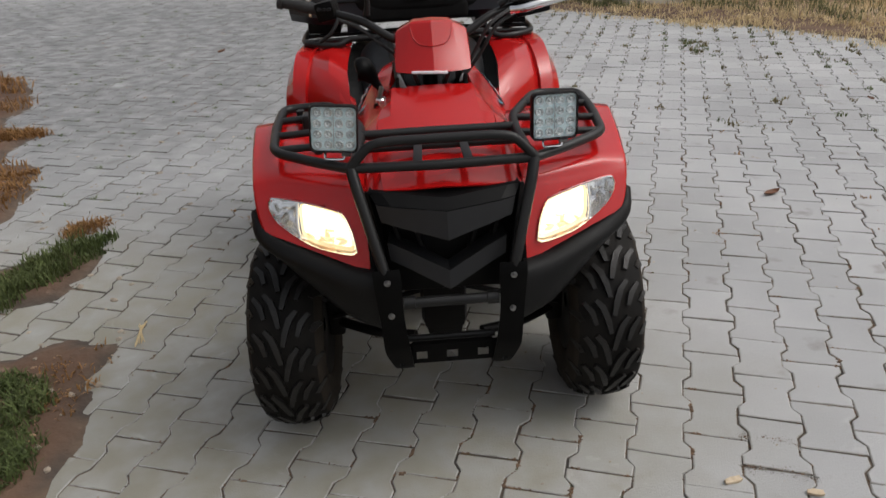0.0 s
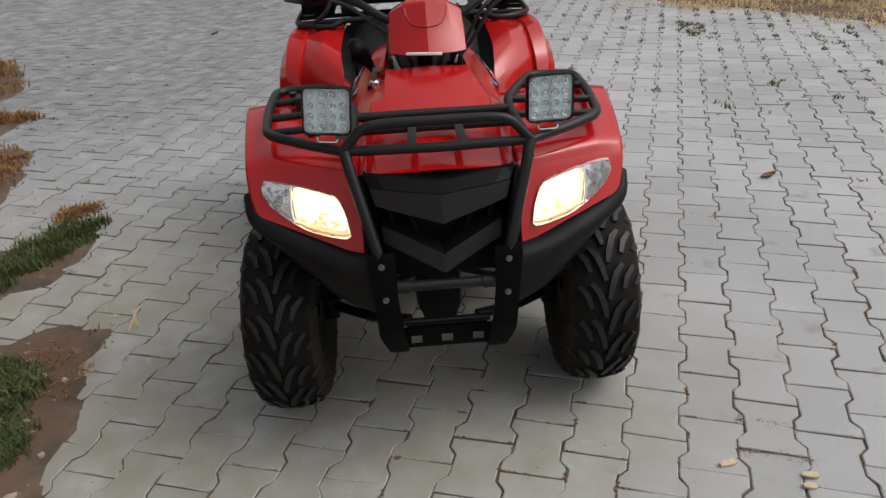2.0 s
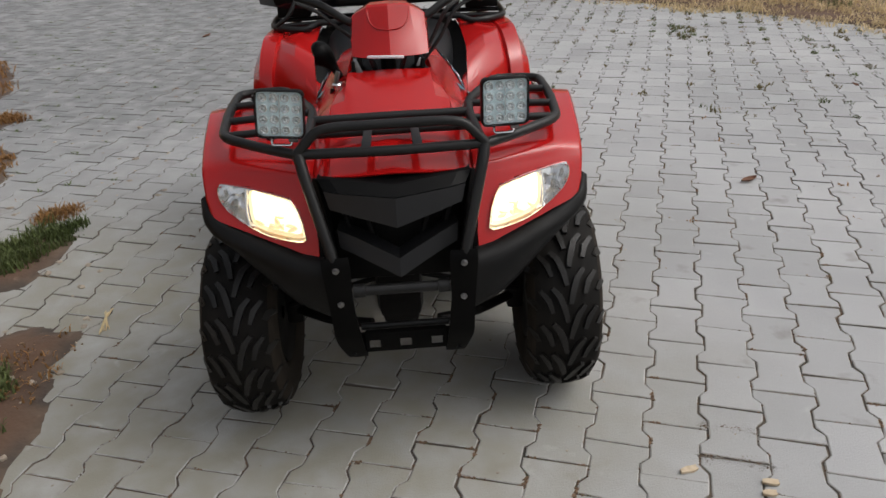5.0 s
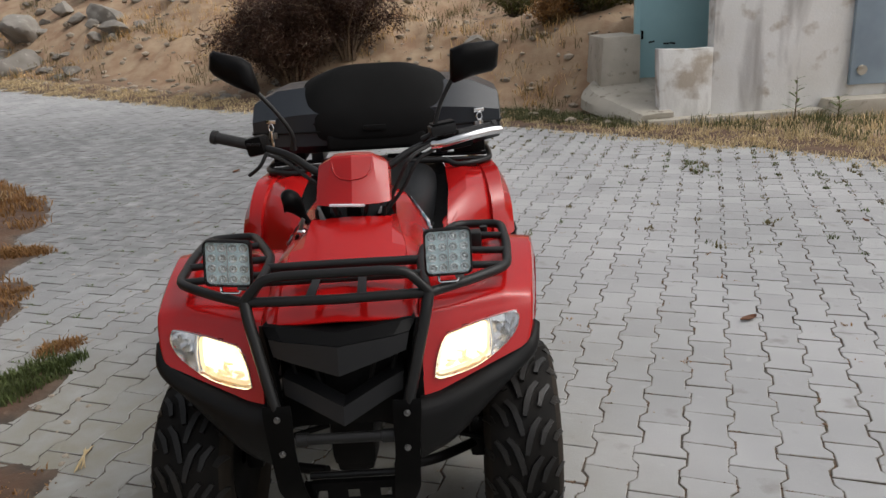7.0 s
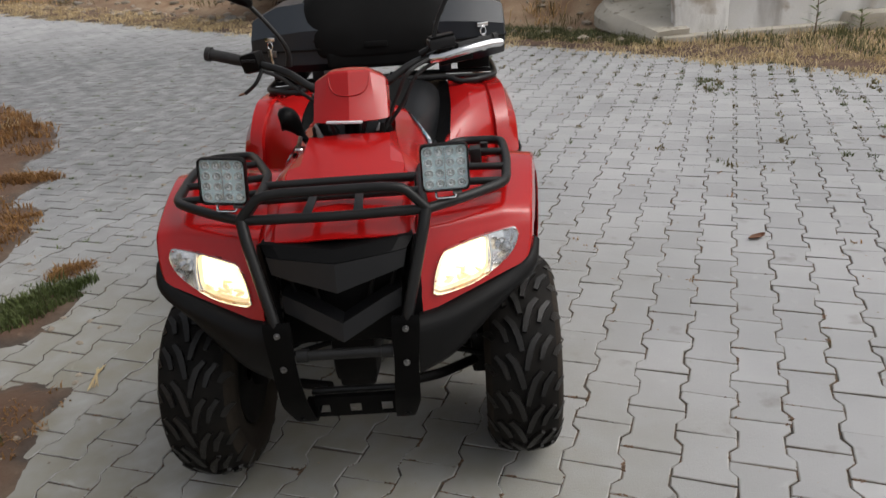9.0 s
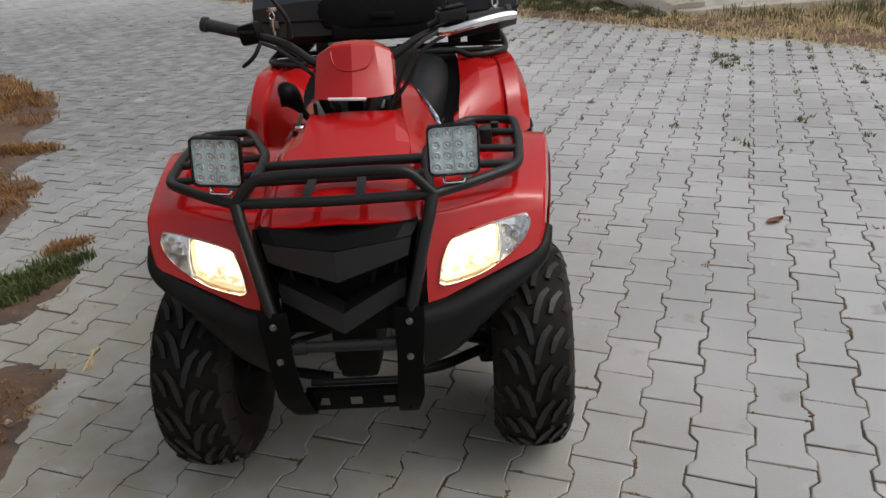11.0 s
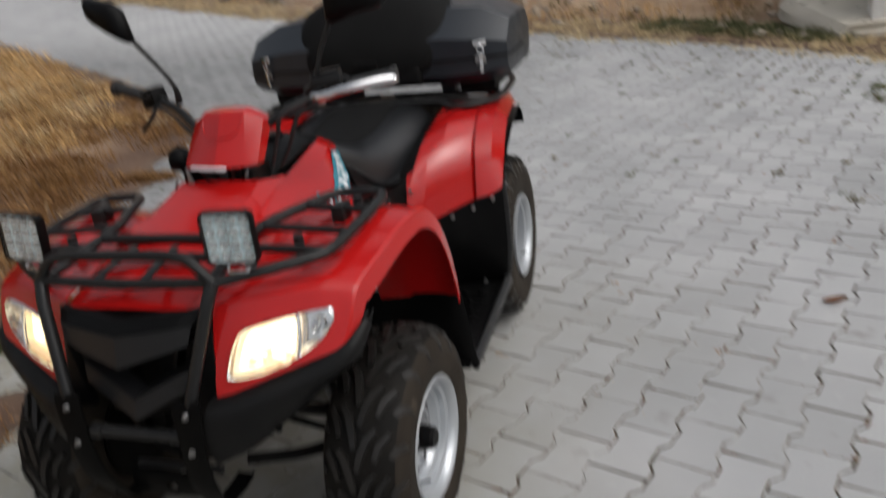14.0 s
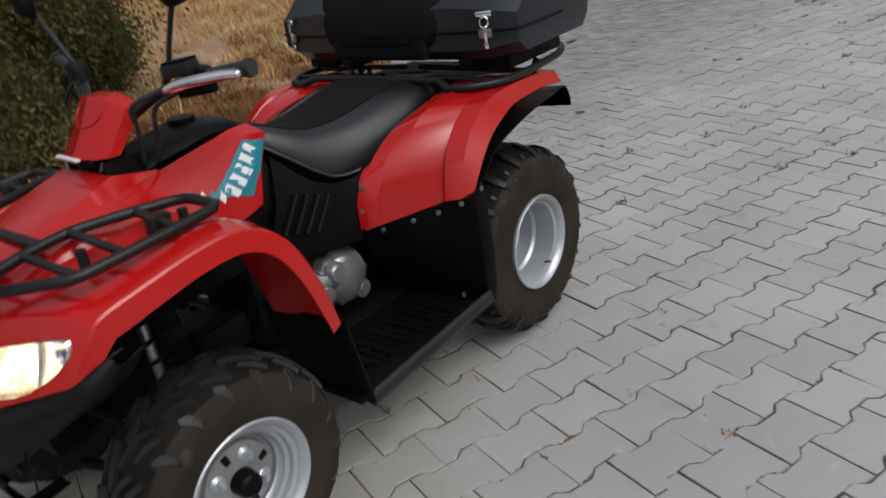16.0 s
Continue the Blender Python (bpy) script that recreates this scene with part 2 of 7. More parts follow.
def plaster_mat():
    """White plaster with grey streaks where rain runs down and bare, blackened patches."""
    m = mat("stained_white_plaster", (0.88, 0.88, 0.88), (0.78, 0.765, 0.73), scale=1.3, rough=0.88, bump=0.3, bump_scale=45, c3=(0.46, 0.40, 0.33), spots=0.58, spot_scale=3.2)
    n, l = m.node_tree.nodes, m.node_tree.links
    b = n["Principled BSDF"]
    clean = b.inputs["Base Color"].links[0].from_socket
    g, mp, t, r, x = n.new("ShaderNodeNewGeometry"), n.new("ShaderNodeMapping"), n.new("ShaderNodeTexNoise"), n.new("ShaderNodeMapRange"), n.new("ShaderNodeMix")
    mp.inputs["Scale"].default_value = (2.6, 2.6, 0.55)
    mp.inputs["Location"].default_value = (0.35, 0.0, 0.2)
    t.inputs["Scale"].default_value, t.inputs["Detail"].default_value, t.inputs["Distortion"].default_value = 1.0, 9.0, 0.6
    r.inputs["From Min"].default_value, r.inputs["From Max"].default_value, r.inputs["To Max"].default_value = 0.49, 0.68, 0.72
    x.data_type = 'RGBA'
    x.inputs[7].default_value = (0.20, 0.175, 0.155, 1)
    l.new(g.outputs["Position"], mp.inputs[0]), l.new(mp.outputs[0], t.inputs["Vector"]), l.new(t.outputs[0], r.inputs["Value"])
    l.new(r.outputs[0], x.inputs[0]), l.new(clean, x.inputs[6]), l.new(x.outputs[2], b.inputs["Base Color"])
    return m


PLASTER = plaster_mat()
TEALWALL = mat("teal_paint", (0.38, 0.62, 0.66), (0.34, 0.57, 0.62), scale=2.5, rough=0.55, bump=0.05, bump_scale=80, c3=(0.20, 0.36, 0.40), spots=0.70, spot_scale=8)
BLUEPAINT = mat("pale_blue_paint", (0.30, 0.38, 0.45), (0.24, 0.31, 0.38), scale=3, rough=0.6)
ROCK = mat("grey_rock", (0.27, 0.25, 0.22), (0.17, 0.152, 0.13), scale=2.2, rough=0.92, bump=0.6, bump_scale=14, c3=(0.42, 0.40, 0.36), spots=0.62, spot_scale=6, rand=0.18)
STONES = mat("loose_stones", (0.34, 0.29, 0.23), (0.24, 0.20, 0.155), scale=3, rough=0.92, bump=0.4, bump_scale=30, rand=0.3, island=True)
DRY = leaf_mat("dry_grass", (0.40, 0.235, 0.090), (0.66, 0.44, 0.20), 0.45)
PALE = leaf_mat("pale_straw_grass", (0.56, 0.43, 0.24), (0.68, 0.55, 0.33), 0.28)
RUSTY = leaf_mat("rusty_dry_grass", (0.175, 0.084, 0.028), (0.285, 0.155, 0.058), 0.4)
GREEN = leaf_mat("green_grass", (0.055, 0.078, 0.022), (0.105, 0.128, 0.045), 0.45)
SOFTGREEN = leaf_mat("sun_bleached_green_grass", (0.085, 0.098, 0.040), (0.165, 0.165, 0.080), 0.4)
BUSHLEAF = leaf_mat("shrub_leaves", (0.026, 0.030, 0.008), (0.110, 0.100, 0.028), 0.6)
OLIVE = leaf_mat("olive_brown_leaves", (0.085, 0.072, 0.028), (0.17, 0.135, 0.06), 0.5)
DEADLEAF = leaf_mat("dead_shrub_twigs", (0.028, 0.013, 0.008), (0.060, 0.028, 0.016), 0.45, trans=0.1)
TWIG = mat("twig_bark", (0.10, 0.070, 0.045), (0.16, 0.115, 0.075), scale=20, rough=0.9, bump=0.3, bump_scale=80)
STRAW = mat("straw", (0.52, 0.41, 0.23), (0.42, 0.31, 0.16), scale=40, rough=0.7)
WOODCHIP = mat("wood_chip", (0.52, 0.42, 0.30), (0.40, 0.31, 0.20), scale=60, rough=0.8)
LEAFBROWN = mat("dead_leaf", (0.15, 0.055, 0.020), (0.11, 0.045, 0.02), scale=60, rough=0.7)


def ground_mat():
    """Soil: grey sand in the joints, red-brown earth on the verge, pale gravelly clay up the slope; all by noise and by place in the plan."""
    m = mat("soil", (0.080, 0.044, 0.027), (0.125, 0.074, 0.046), scale=1.8, rough=0.95, bump=0.7, bump_scale=35, c3=(0.22, 0.15, 0.10), spots=0.62, spot_scale=14)
    n, l = m.node_tree.nodes, m.node_tree.links
    b = n["Principled BSDF"]
    earth = b.inputs["Base Color"].links[0].from_socket
    att = n.new("ShaderNodeAttribute")
    att.attribute_name = "cover"
    sep = n.new("ShaderNodeSeparateColor")
    l.new(att.outputs["Color"], sep.inputs[0])
    nz = n.new("ShaderNodeTexNoise")
    nz.inputs["Scale"].default_value, nz.inputs["Detail"].default_value = 3.2, 9.0
    g = n.new("ShaderNodeNewGeometry")
    l.new(g.outputs["Position"], nz.inputs["Vector"])
    rr = n.new("ShaderNodeValToRGB")
    rr.color_ramp.elements[0].position, rr.color_ramp.elements[0].color = 0.34, (0.27, 0.168, 0.102, 1)
    rr.color_ramp.elements[1].position, rr.color_ramp.elements[1].color = 0.70, (0.41, 0.305, 0.200, 1)
    l.new(nz.outputs[0], rr.inputs[0])
    jn, jr = n.new("ShaderNodeTexNoise"), n.new("ShaderNodeValToRGB")
    jn.inputs["Scale"].default_value, jn.inputs["Detail"].default_value = 8.0, 6.0
    l.new(g.outputs["Position"], jn.inputs["Vector"])
    jr.color_ramp.elements[0].position, jr.color_ramp.elements[0].color = 0.42, (0.046, 0.041, 0.035, 1)
    jr.color_ramp.elements[1].position, jr.color_ramp.elements[1].color = 0.66, (0.125, 0.092, 0.064, 1)
    l.new(jn.outputs[0], jr.inputs[0])
    last = earth
    for chan, col in ((1, rr.outputs[0]), (0, jr.outputs[0])):
        x = n.new("ShaderNodeMix")
        x.data_type = 'RGBA'
        l.new(sep.outputs[chan], x.inputs[0])
        l.new(last, x.inputs[6])
        l.new(col, x.inputs[7])
        last = x.outputs[2]
    l.new(last, b.inputs["Base Color"])
    return m


SOIL = ground_mat()

# ---- mesh helpers ----


def finish(bm, name, material, parent=None, label="", smooth=40, kind=""):
    bmesh.ops.recalc_face_normals(bm, faces=bm.faces[:])
    me = bpy.data.meshes.new(name)
    bm.to_mesh(me)
    bm.free()
    me.materials.append(material)
    if smooth:
        me.shade_smooth()
        me.set_sharp_from_angle(angle=radians(smooth))
    ob = new(name, me)
    if parent:
        ob.parent = parent
    if label:
        ob["label"] = label
    if kind:
        ob["kind"] = kind
    return ob


def part(name, bm, material, parent, label="", smooth=40):
    return finish(bm, name, material, parent, label, smooth)


def thing(name, label, category, place=(0, 0, 0), group=""):
    ob = new(name)
    ob.location = place
    return tagged(ob, label, category, group)


def cr(points, n):
    """A smooth curve through points (Catmull-Rom), n steps a span."""
    p = np.array(points, float)
    p = np.vstack([2 * p[0] - p[1], p, 2 * p[-1] - p[-2]])
    out = []
    for i in range(1, len(p) - 2):
        for k in range(n):
            t = k / n
            out.append(0.5 * (2 * p[i] + (p[i + 1] - p[i - 1]) * t + (2 * p[i - 1] - 5 * p[i] + 4 * p[i + 1] - p[i + 2]) * t * t
                              + (3 * p[i] - p[i - 1] - 3 * p[i + 1] + p[i + 2]) * t ** 3))
    out.append(p[-2])
    return np.array(out)


def refine(rows, nu, nv):
    """A finer grid through the rows of points."""
    across = [cr(r, nu) for r in rows] if nu > 1 else [np.array(r, float) for r in rows]
    if nv <= 1:
        return across
    cols = [cr([r[j] for r in across], nv) for j in range(len(across[0]))]
    return [[c[i] for c in cols] for i in range(len(cols[0]))]


def straight(rows, nu, nv):
    """A finer grid: straight from point to point across, smooth along, so that creases stay crisp."""
    across = []
    for r in rows:
        r = np.array(r, float)
        across.append([r[j] + (r[j + 1] - r[j]) * k / nu for j in range(len(r) - 1) for k in range(nu)] + [r[-1]])
    cols = [cr([r[j] for r in across], nv) for j in range(len(across[0]))]
    return [[c[i] for c in cols] for i in range(len(cols[0]))]


def sheet(rows, bm=None, wrap=False, mirror=False):
    bm = bm or bmesh.new()
    sx = -1 if mirror else 1
    vs = [[bm.verts.new((sx * p[0], p[1], p[2])) for p in r] for r in rows]
    for a, b in zip(vs, vs[1:]):
        for j in range(len(a) - (0 if wrap else 1)):
            k = (j + 1) % len(a)
            bm.faces.new((a[j], a[k], b[k], b[j]))
    return bm, vs


def thicken(bm, d):
    """Gives a sheet a thickness d inward."""
    bmesh.ops.recalc_face_normals(bm, faces=bm.faces[:])
    bmesh.ops.solidify(bm, geom=bm.faces[:], thickness=d)
    return bm


def loft(rings, bm=None, cap=True):
    """Closed rings joined to a solid."""
    bm, vs = sheet(rings, bm, wrap=True)
    if cap:
        bm.faces.new(vs[0][::-1])
        bm.faces.new(vs[-1])
    return bm


def tube(points, r, bm=None, seg=10, steps=0, flat=1.0):
    """A round bar along points; steps > 0 rounds the bends. r may be a list, one for each point."""
    pts = np.array(points, float)
    rad = np.full(len(pts), r, float) if np.isscalar(r) else np.array(r, float)
    if steps:
        both = cr(np.c_[pts, rad], steps)
        pts, rad = both[:, :3], both[:, 3]
    bm = bm or bmesh.new()
    up, rings = None, []
    for i, p in enumerate(pts):
        d = Vector(pts[min(i + 1, len(pts) - 1)] - pts[max(i - 1, 0)]).normalized()
        if up is None:
            up = d.orthogonal().normalized() if abs(d.z) > 0.9 else Vector((0, 0, 1)).cross(d).cross(d).normalized() * -1
        up = (up - d * up.dot(d)).normalized()
        side = d.cross(up)
        rings.append([tuple(Vector(p) + (up * math.cos(a) * flat + side * math.sin(a)) * rad[i]) for a in np.linspace(0, 2 * math.pi, seg, endpoint=False)])
    return loft(rings, bm)


def fillet(points, r=0.04, n=4):
    """Rounds the corners of a broken line."""
    p = [Vector(q) for q in points]
    out = [p[0]]
    for a, b, c in zip(p, p[1:], p[2:]):
        d = min(r, (a - b).length * 0.45, (c - b).length * 0.45)
        s, e = b + (a - b).normalized() * d, b + (c - b).normalized() * d
        out += [s.lerp(b, t).lerp(b.lerp(e, t), t) for t in np.linspace(0, 1, n)]
    return [tuple(q) for q in out + [p[-1]]]


def rbox(size, bevel=0.005, m=None, bm=None, seg=2):
    bm2 = bmesh.new()
    bmesh.ops.create_cube(bm2, size=1)
    bmesh.ops.scale(bm2, vec=size, verts=bm2.verts)
    if bevel:
        bmesh.ops.bevel(bm2, geom=bm2.edges[:], offset=bevel, segments=seg, affect='EDGES', profile=0.6)
    if m:
        bm2.transform(m)
    if bm is None:
        return bm2
    return merge(bm, bm2)


def merge(bm, other):
    me = bpy.data.meshes.new("scratch")
    other.to_mesh(me)
    other.free()
    bm.from_mesh(me)
    bpy.data.meshes.remove(me)
    return bm


def prism(poly, depth, bevel=0.003, m=None):
    """A flat shape (x, y) with a thickness along z, its edges eased."""
    bm = bmesh.new()
    f = bm.faces.new([bm.verts.new((x, y, 0)) for x, y in poly])
    out = bmesh.ops.extrude_face_region(bm, geom=[f])
    bmesh.ops.translate(bm, vec=(0, 0, depth), verts=[v for v in out["geom"] if isinstance(v, bmesh.types.BMVert)])
    bmesh.ops.recalc_face_normals(bm, faces=bm.faces[:])
    if bevel:
        bmesh.ops.bevel(bm, geom=bm.edges[:], offset=bevel, segments=2, affect='EDGES', profile=0.6)
    if m:
        bm.transform(m)
    return bm


def revolve(profile, centre, axis="x", seg=48, bm=None, out=1):
    """Turns a profile of (along, radius) round an axis through centre."""
    rings = []
    for a in np.linspace(0, 2 * math.pi, seg, endpoint=False):
        c, s = math.cos(a), math.sin(a)
        ring = []
        for h, r in profile:
            if axis == "x":
                ring.append((centre[0] + out * h, centre[1] + r * c, centre[2] + r * s))
            elif axis == "y":
                ring.append((centre[0] + r * c, centre[1] + out * h, centre[2] + r * s))
            else:
                ring.append((centre[0] + r * c, centre[1] + r * s, centre[2] + out * h))
        rings.append(ring)
    bm, vs = sheet(rings + [], bm)
    for j in range(len(profile) - 1):
        bm.faces.new((vs[-1][j], vs[-1][j + 1], vs[0][j + 1], vs[0][j]))
    bmesh.ops.remove_doubles(bm, verts=bm.verts[:], dist=1e-6)
    return bm


def bolt(parent, at, axis, r=0.008, h=0.006, material=None):
    """A hexagon screw head with a washer, pointing along axis."""
    q = Vector(axis).to_track_quat("Z", "Y").to_matrix().to_4x4()
    bm = bmesh.new()
    bmesh.ops.create_cone(bm, cap_ends=True, segments=16, radius1=r * 1.35, radius2=r * 1.25, depth=h * 0.4, matrix=Matrix.Translation((0, 0, h * 0.2)))
    bmesh.ops.create_cone(bm, cap_ends=True, segments=6, radius1=r, radius2=r * 0.85, depth=h, matrix=Matrix.Translation((0, 0, h * 0.8)))
    bm.transform(Matrix.Translation(at) @ q)
    return part("bolt", bm, material or STEEL, parent, smooth=30)


# ---- the lie of the land ----

FAR_EDGE = [(14, -8.0), (9, -1.5), (6, 2.3), (3.86, 4.75), (2.89, 6.05), (1.94, 6.95), (0.93, 8.0), (-0.6, 9.15), (-2.3, 9.8), (-3.4, 10.4), (-5.6, 11.7), (-8.6, 13.6), (-16, 18.6), (-26, 24.5), (-60, 44)]
NEAR_EDGE = [(-3.0, -9.0), (-1.6, -4.0), (-1.054, -1.188), (-1.07, 0.0), (-1.15, 0.20), (-1.10, 0.36), (-1.16, 0.47), (-1.20, 0.65), (-1.17, 0.82), (-1.34, 0.88), (-1.43, 0.86), (-1.54, 0.79), (-1.86, 0.74), (-2.10, 0.73), (-2.06, 0.95), (-1.81, 1.07),
             (-1.69, 1.18), (-1.51, 1.19), (-1.44, 1.42), (-1.47, 1.68), (-1.60, 1.71), (-1.68, 1.54), (-1.84, 1.46), (-2.12, 1.52), (-2.16, 1.85), (-2.03, 1.98), (-2.08, 2.20), (-2.12, 2.44), (-2.20, 2.78), (-2.48, 2.90), (-2.58, 3.16), (-2.50, 3.32), (-2.50, 3.50), (-2.76, 3.64),
             (-2.90, 3.90), (-2.84, 4.14), (-2.92, 4.46), (-3.20, 5.02), (-3.60, 5.40), (-4.1, 5.95), (-6.1, 7.5), (-9.2, 9.4), (-12.8, 11.7), (-16.6, 13.8), (-26, 19.5), (-60, 39)]


def side_of(poly, x, y):
    """Signed distance to a broken line, positive on the left of its run."""
    if np.ndim(x) == 0:
        a = np.array(poly, float)
        d = a[1:] - a[:-1]
        px, py = x - a[:-1, 0], y - a[:-1, 1]
        t = np.clip((px * d[:, 0] + py * d[:, 1]) / (d ** 2).sum(1), 0, 1)
        dist = np.hypot(px - t * d[:, 0], py - t * d[:, 1])
        i = int(np.argmin(dist))
        return float(dist[i]) * (-1.0 if d[i, 0] * py[i] - d[i, 1] * px[i] < 0 else 1.0)
    best = np.full(np.shape(x), 1e9)
    sign = np.ones(np.shape(x))
    for (ax, ay), (bx, by) in zip(poly, poly[1:]):
        dx, dy = bx - ax, by - ay
        t = np.clip(((x - ax) * dx + (y - ay) * dy) / (dx * dx + dy * dy), 0, 1)
        d = np.hypot(x - ax - t * dx, y - ay - t * dy)
        c = dx * (y - ay) - dy * (x - ax)
        near = d < best
        best, sign = np.where(near, d, best), np.where(near, np.sign(c), sign)
    return best * np.where(sign == 0, 1, sign)


def wob(x, y, f, seed=0.0):
    """Cheap smooth noise in -1..1."""
    return (np.sin(f * x + 1.7 * np.sin(0.9 * f * y + seed) + seed) + np.sin(1.13 * f * y + 1.3 * np.sin(1.21 * f * x - seed) + 2 * seed)
            + 0.5 * np.sin(2.3 * f * (x + 0.7 * y) + 3 * seed)) / 2.5


def base_z(x, y):
    """The paved ground: level, sinking towards the near verge, climbing gently along the road."""
    s = (-0.68 * x + 0.73 * y - 7) * 1.5
    t = np.clip((y - 0.3) / 1.5, 0, 1)
    sink = 0.04 * 0.1 * np.logaddexp(0, (0.2 - np.maximum(x, -2.2)) / 0.1) * (1 - t * t * (3 - 2 * t))
    return 0.055 * np.logaddexp(0, s) / 1.5 - sink


def beyond(x, y):
    return -side_of(FAR_EDGE, x, y) * 1.0 + 0.10 * wob(x, y, 2.7, 1.0) + 0.05 * wob(x, y, 9, 2.0)


def leftward(x, y):
    return side_of(NEAR_EDGE, x, y) + 0.02 * wob(x, y, 8, 3.0) + 0.02 * wob(x, y, 21, 4.0)


def smooth01(v, lo, hi):
    t = np.clip((v - lo) / (hi - lo), 0, 1)
    return t * t * (3 - 2 * t)


def land(x, y):
    """Height of the soil, and how much it is joint sand and hillside clay."""
    x, y = np.asarray(x, float), np.asarray(y, float)
    e, n = beyond(x, y), leftward(x, y)
    z = base_z(x, y) - 0.0045
    soil = np.maximum(smooth01(e, -0.06, 0.10), smooth01(n, -0.05, 0.08))
    fine = 0.010 * wob(x, y, 17, 5.0) + 0.006 * wob(x, y, 43, 6.0)
    z = z + soil * (0.022 + fine)
    lump = 0.05 * wob(x, y, 1.9, 7.0) + 0.025 * wob(x, y, 5.3, 8.0)
    z = z + smooth01(n, 0.3, 1.4) * (0.06 + lump) + smooth01(n, 1.0, 4.0) * 0.10 - smooth01(n, 5, 14) * 1.2 + smooth01(n, 14, 60) * 9
    rise = np.maximum(e - 0.9, 0)
    steep = 0.44 + 0.10 * wob(x, y, 0.35, 9.0)
    hill = steep * rise * smooth01(e, 0.9, 2.6) * (1 - 0.45 * smooth01(rise, 10, 60))
    flat = 1 - smooth01(x, 2.3, 3.0) * (1 - smooth01(y, 7.35, 8.6))
    z = z + hill * flat + flat * smooth01(e, 0.8, 3.0) * (0.22 * wob(x, y, 1.1, 10.0) + 0.10 * wob(x, y, 3.1, 11.0) + 0.05 * wob(x, y, 7.7, 12.0))
    pale = 0.8 * smooth01(n + 0.25 * wob(x, y, 3.1, 13.0), 0.55, 1.25)
    return z, 1 - soil, np.maximum(smooth01(e, 0.5, 1.8), pale)


def stretch(lo, hi, step, far, grow):
    inner = list(np.arange(lo, hi + step / 2, step))
    d = step
    a, b = inner[0], inner[-1]
    low, high = [], []
    while b < far:
        d *= grow
        a, b = a - d, b + d
        low.append(a), high.append(b)
    return np.array(low[::-1] + inner + high)


def make_ground():
    xs, ys = stretch(-4.6, 4.2, 0.05, 350, 1.075), stretch(-2.6, 8.2, 0.055, 350, 1.075)
    gx, gy = np.meshgrid(xs, ys)
    z, joint, clay = land(gx, gy)
    nx, ny = len(xs), len(ys)
    verts = np.c_[gx.ravel(), gy.ravel(), z.ravel()]
    i = np.arange(nx * ny).reshape(ny, nx)
    quads = np.c_[i[:-1, :-1].ravel(), i[:-1, 1:].ravel(), i[1:, 1:].ravel(), i[1:, :-1].ravel()]
    me = bpy.data.meshes.new("ground")
    me.from_pydata(verts.tolist(), [], quads.tolist())
    att = me.color_attributes.new("cover", 'FLOAT_COLOR', 'POINT')
    col = np.c_[joint.ravel(), clay.ravel(), np.zeros(nx * ny), np.ones(nx * ny)].astype(np.float32)
    att.data.foreach_set("color", col.ravel())
    me.materials.append(SOIL)
    me.shade_smooth()
    return tagged(new("ground", me), "brown earth verge and pale stony clay slope", "ground", kind="structure")


ground = make_ground()


def ground_z(x, y):
    return float(land(x, y)[0])

# ---- the quad bike: it stands on the y axis and faces -y ----
quad = thing("quad_bike", "red utility quad bike with black racks and lit headlights on paving", "quad bike", (0, 0.008, 0))
BOTH = (1, -1)


def mx(pts, s):
    return [(s * p[0], p[1], p[2]) for p in pts]


# front fenders: nose face, top, and the fall behind the wheel, with a turned-down lip
WING = [  # inner point, outer point, lip depth
    ((0.186, 0.050, 0.588), (0.432, 0.150, 0.662), 0.020),
    ((0.184, 0.074, 0.660), (0.446, 0.176, 0.706), 0.030),
    ((0.184, 0.108, 0.752), (0.452, 0.202, 0.752), 0.045),
    ((0.184, 0.135, 0.780), (0.455, 0.232, 0.774), 0.050),
    ((0.184, 0.250, 0.796), (0.466, 0.320, 0.794), 0.048),
    ((0.186, 0.380, 0.808), (0.476, 0.420, 0.812), 0.046),
    ((0.196, 0.490, 0.818), (0.486, 0.515, 0.818), 0.046),
    ((0.215, 0.570, 0.806), (0.494, 0.590, 0.792), 0.046),
    ((0.245, 0.625, 0.755), (0.501, 0.640, 0.738), 0.044),
    ((0.265, 0.660, 0.675), (0.506, 0.676, 0.660), 0.042),
    ((0.278, 0.690, 0.570), (0.508, 0.704, 0.566), 0.040),
    ((0.284, 0.706, 0.490), (0.507, 0.718, 0.500), 0.034),
]


def wing_rows():
    rows = []
    for i, (a, b, lip) in enumerate(WING):
        a, b = np.array(a), np.array(b)
        nxt, prv = np.array(WING[min(i + 1, len(WING) - 1)][1]), np.array(WING[max(i - 1, 0)][1])
        t = nxt - prv
        n = np.array((0.0, t[2], -t[1]))
        n /= np.linalg.norm(n)
        top = i > 2
        row = [a, a + (b - a) * 0.22 - n * 0.003, a + (b - a) * 0.5 - n * (0.008 if top else 0.003), a + (b - a) * 0.76 - n * (0.011 if top else 0.004),
               b - n * 0.002, b + np.array((0.005, 0, 0)) + n * 0.003, b + np.array((0.012, 0, 0)) + n * lip]
        rows.append(row)
    return rows


HEAD = [(0.212, 0.634), (0.230, 0.627), (0.300, 0.636), (0.352, 0.657), (0.398, 0.687), (0.417, 0.716), (0.414, 0.737), (0.398, 0.742), (0.330, 0.736), (0.262, 0.724), (0.238, 0.714), (0.220, 0.676)]

HEAD = [tuple(q) for q in cr(HEAD + HEAD[:1], 3)[:-1]]


def inside(x, z, poly):
    c = False
    for (ax, az_), (bx_, bz) in zip(poly, poly[1:] + poly[:1]):
        if (az_ > z) != (bz > z) and x < (bx_ - ax) * (z - az_) / (bz - az_) + ax:
            c = not c
    return c


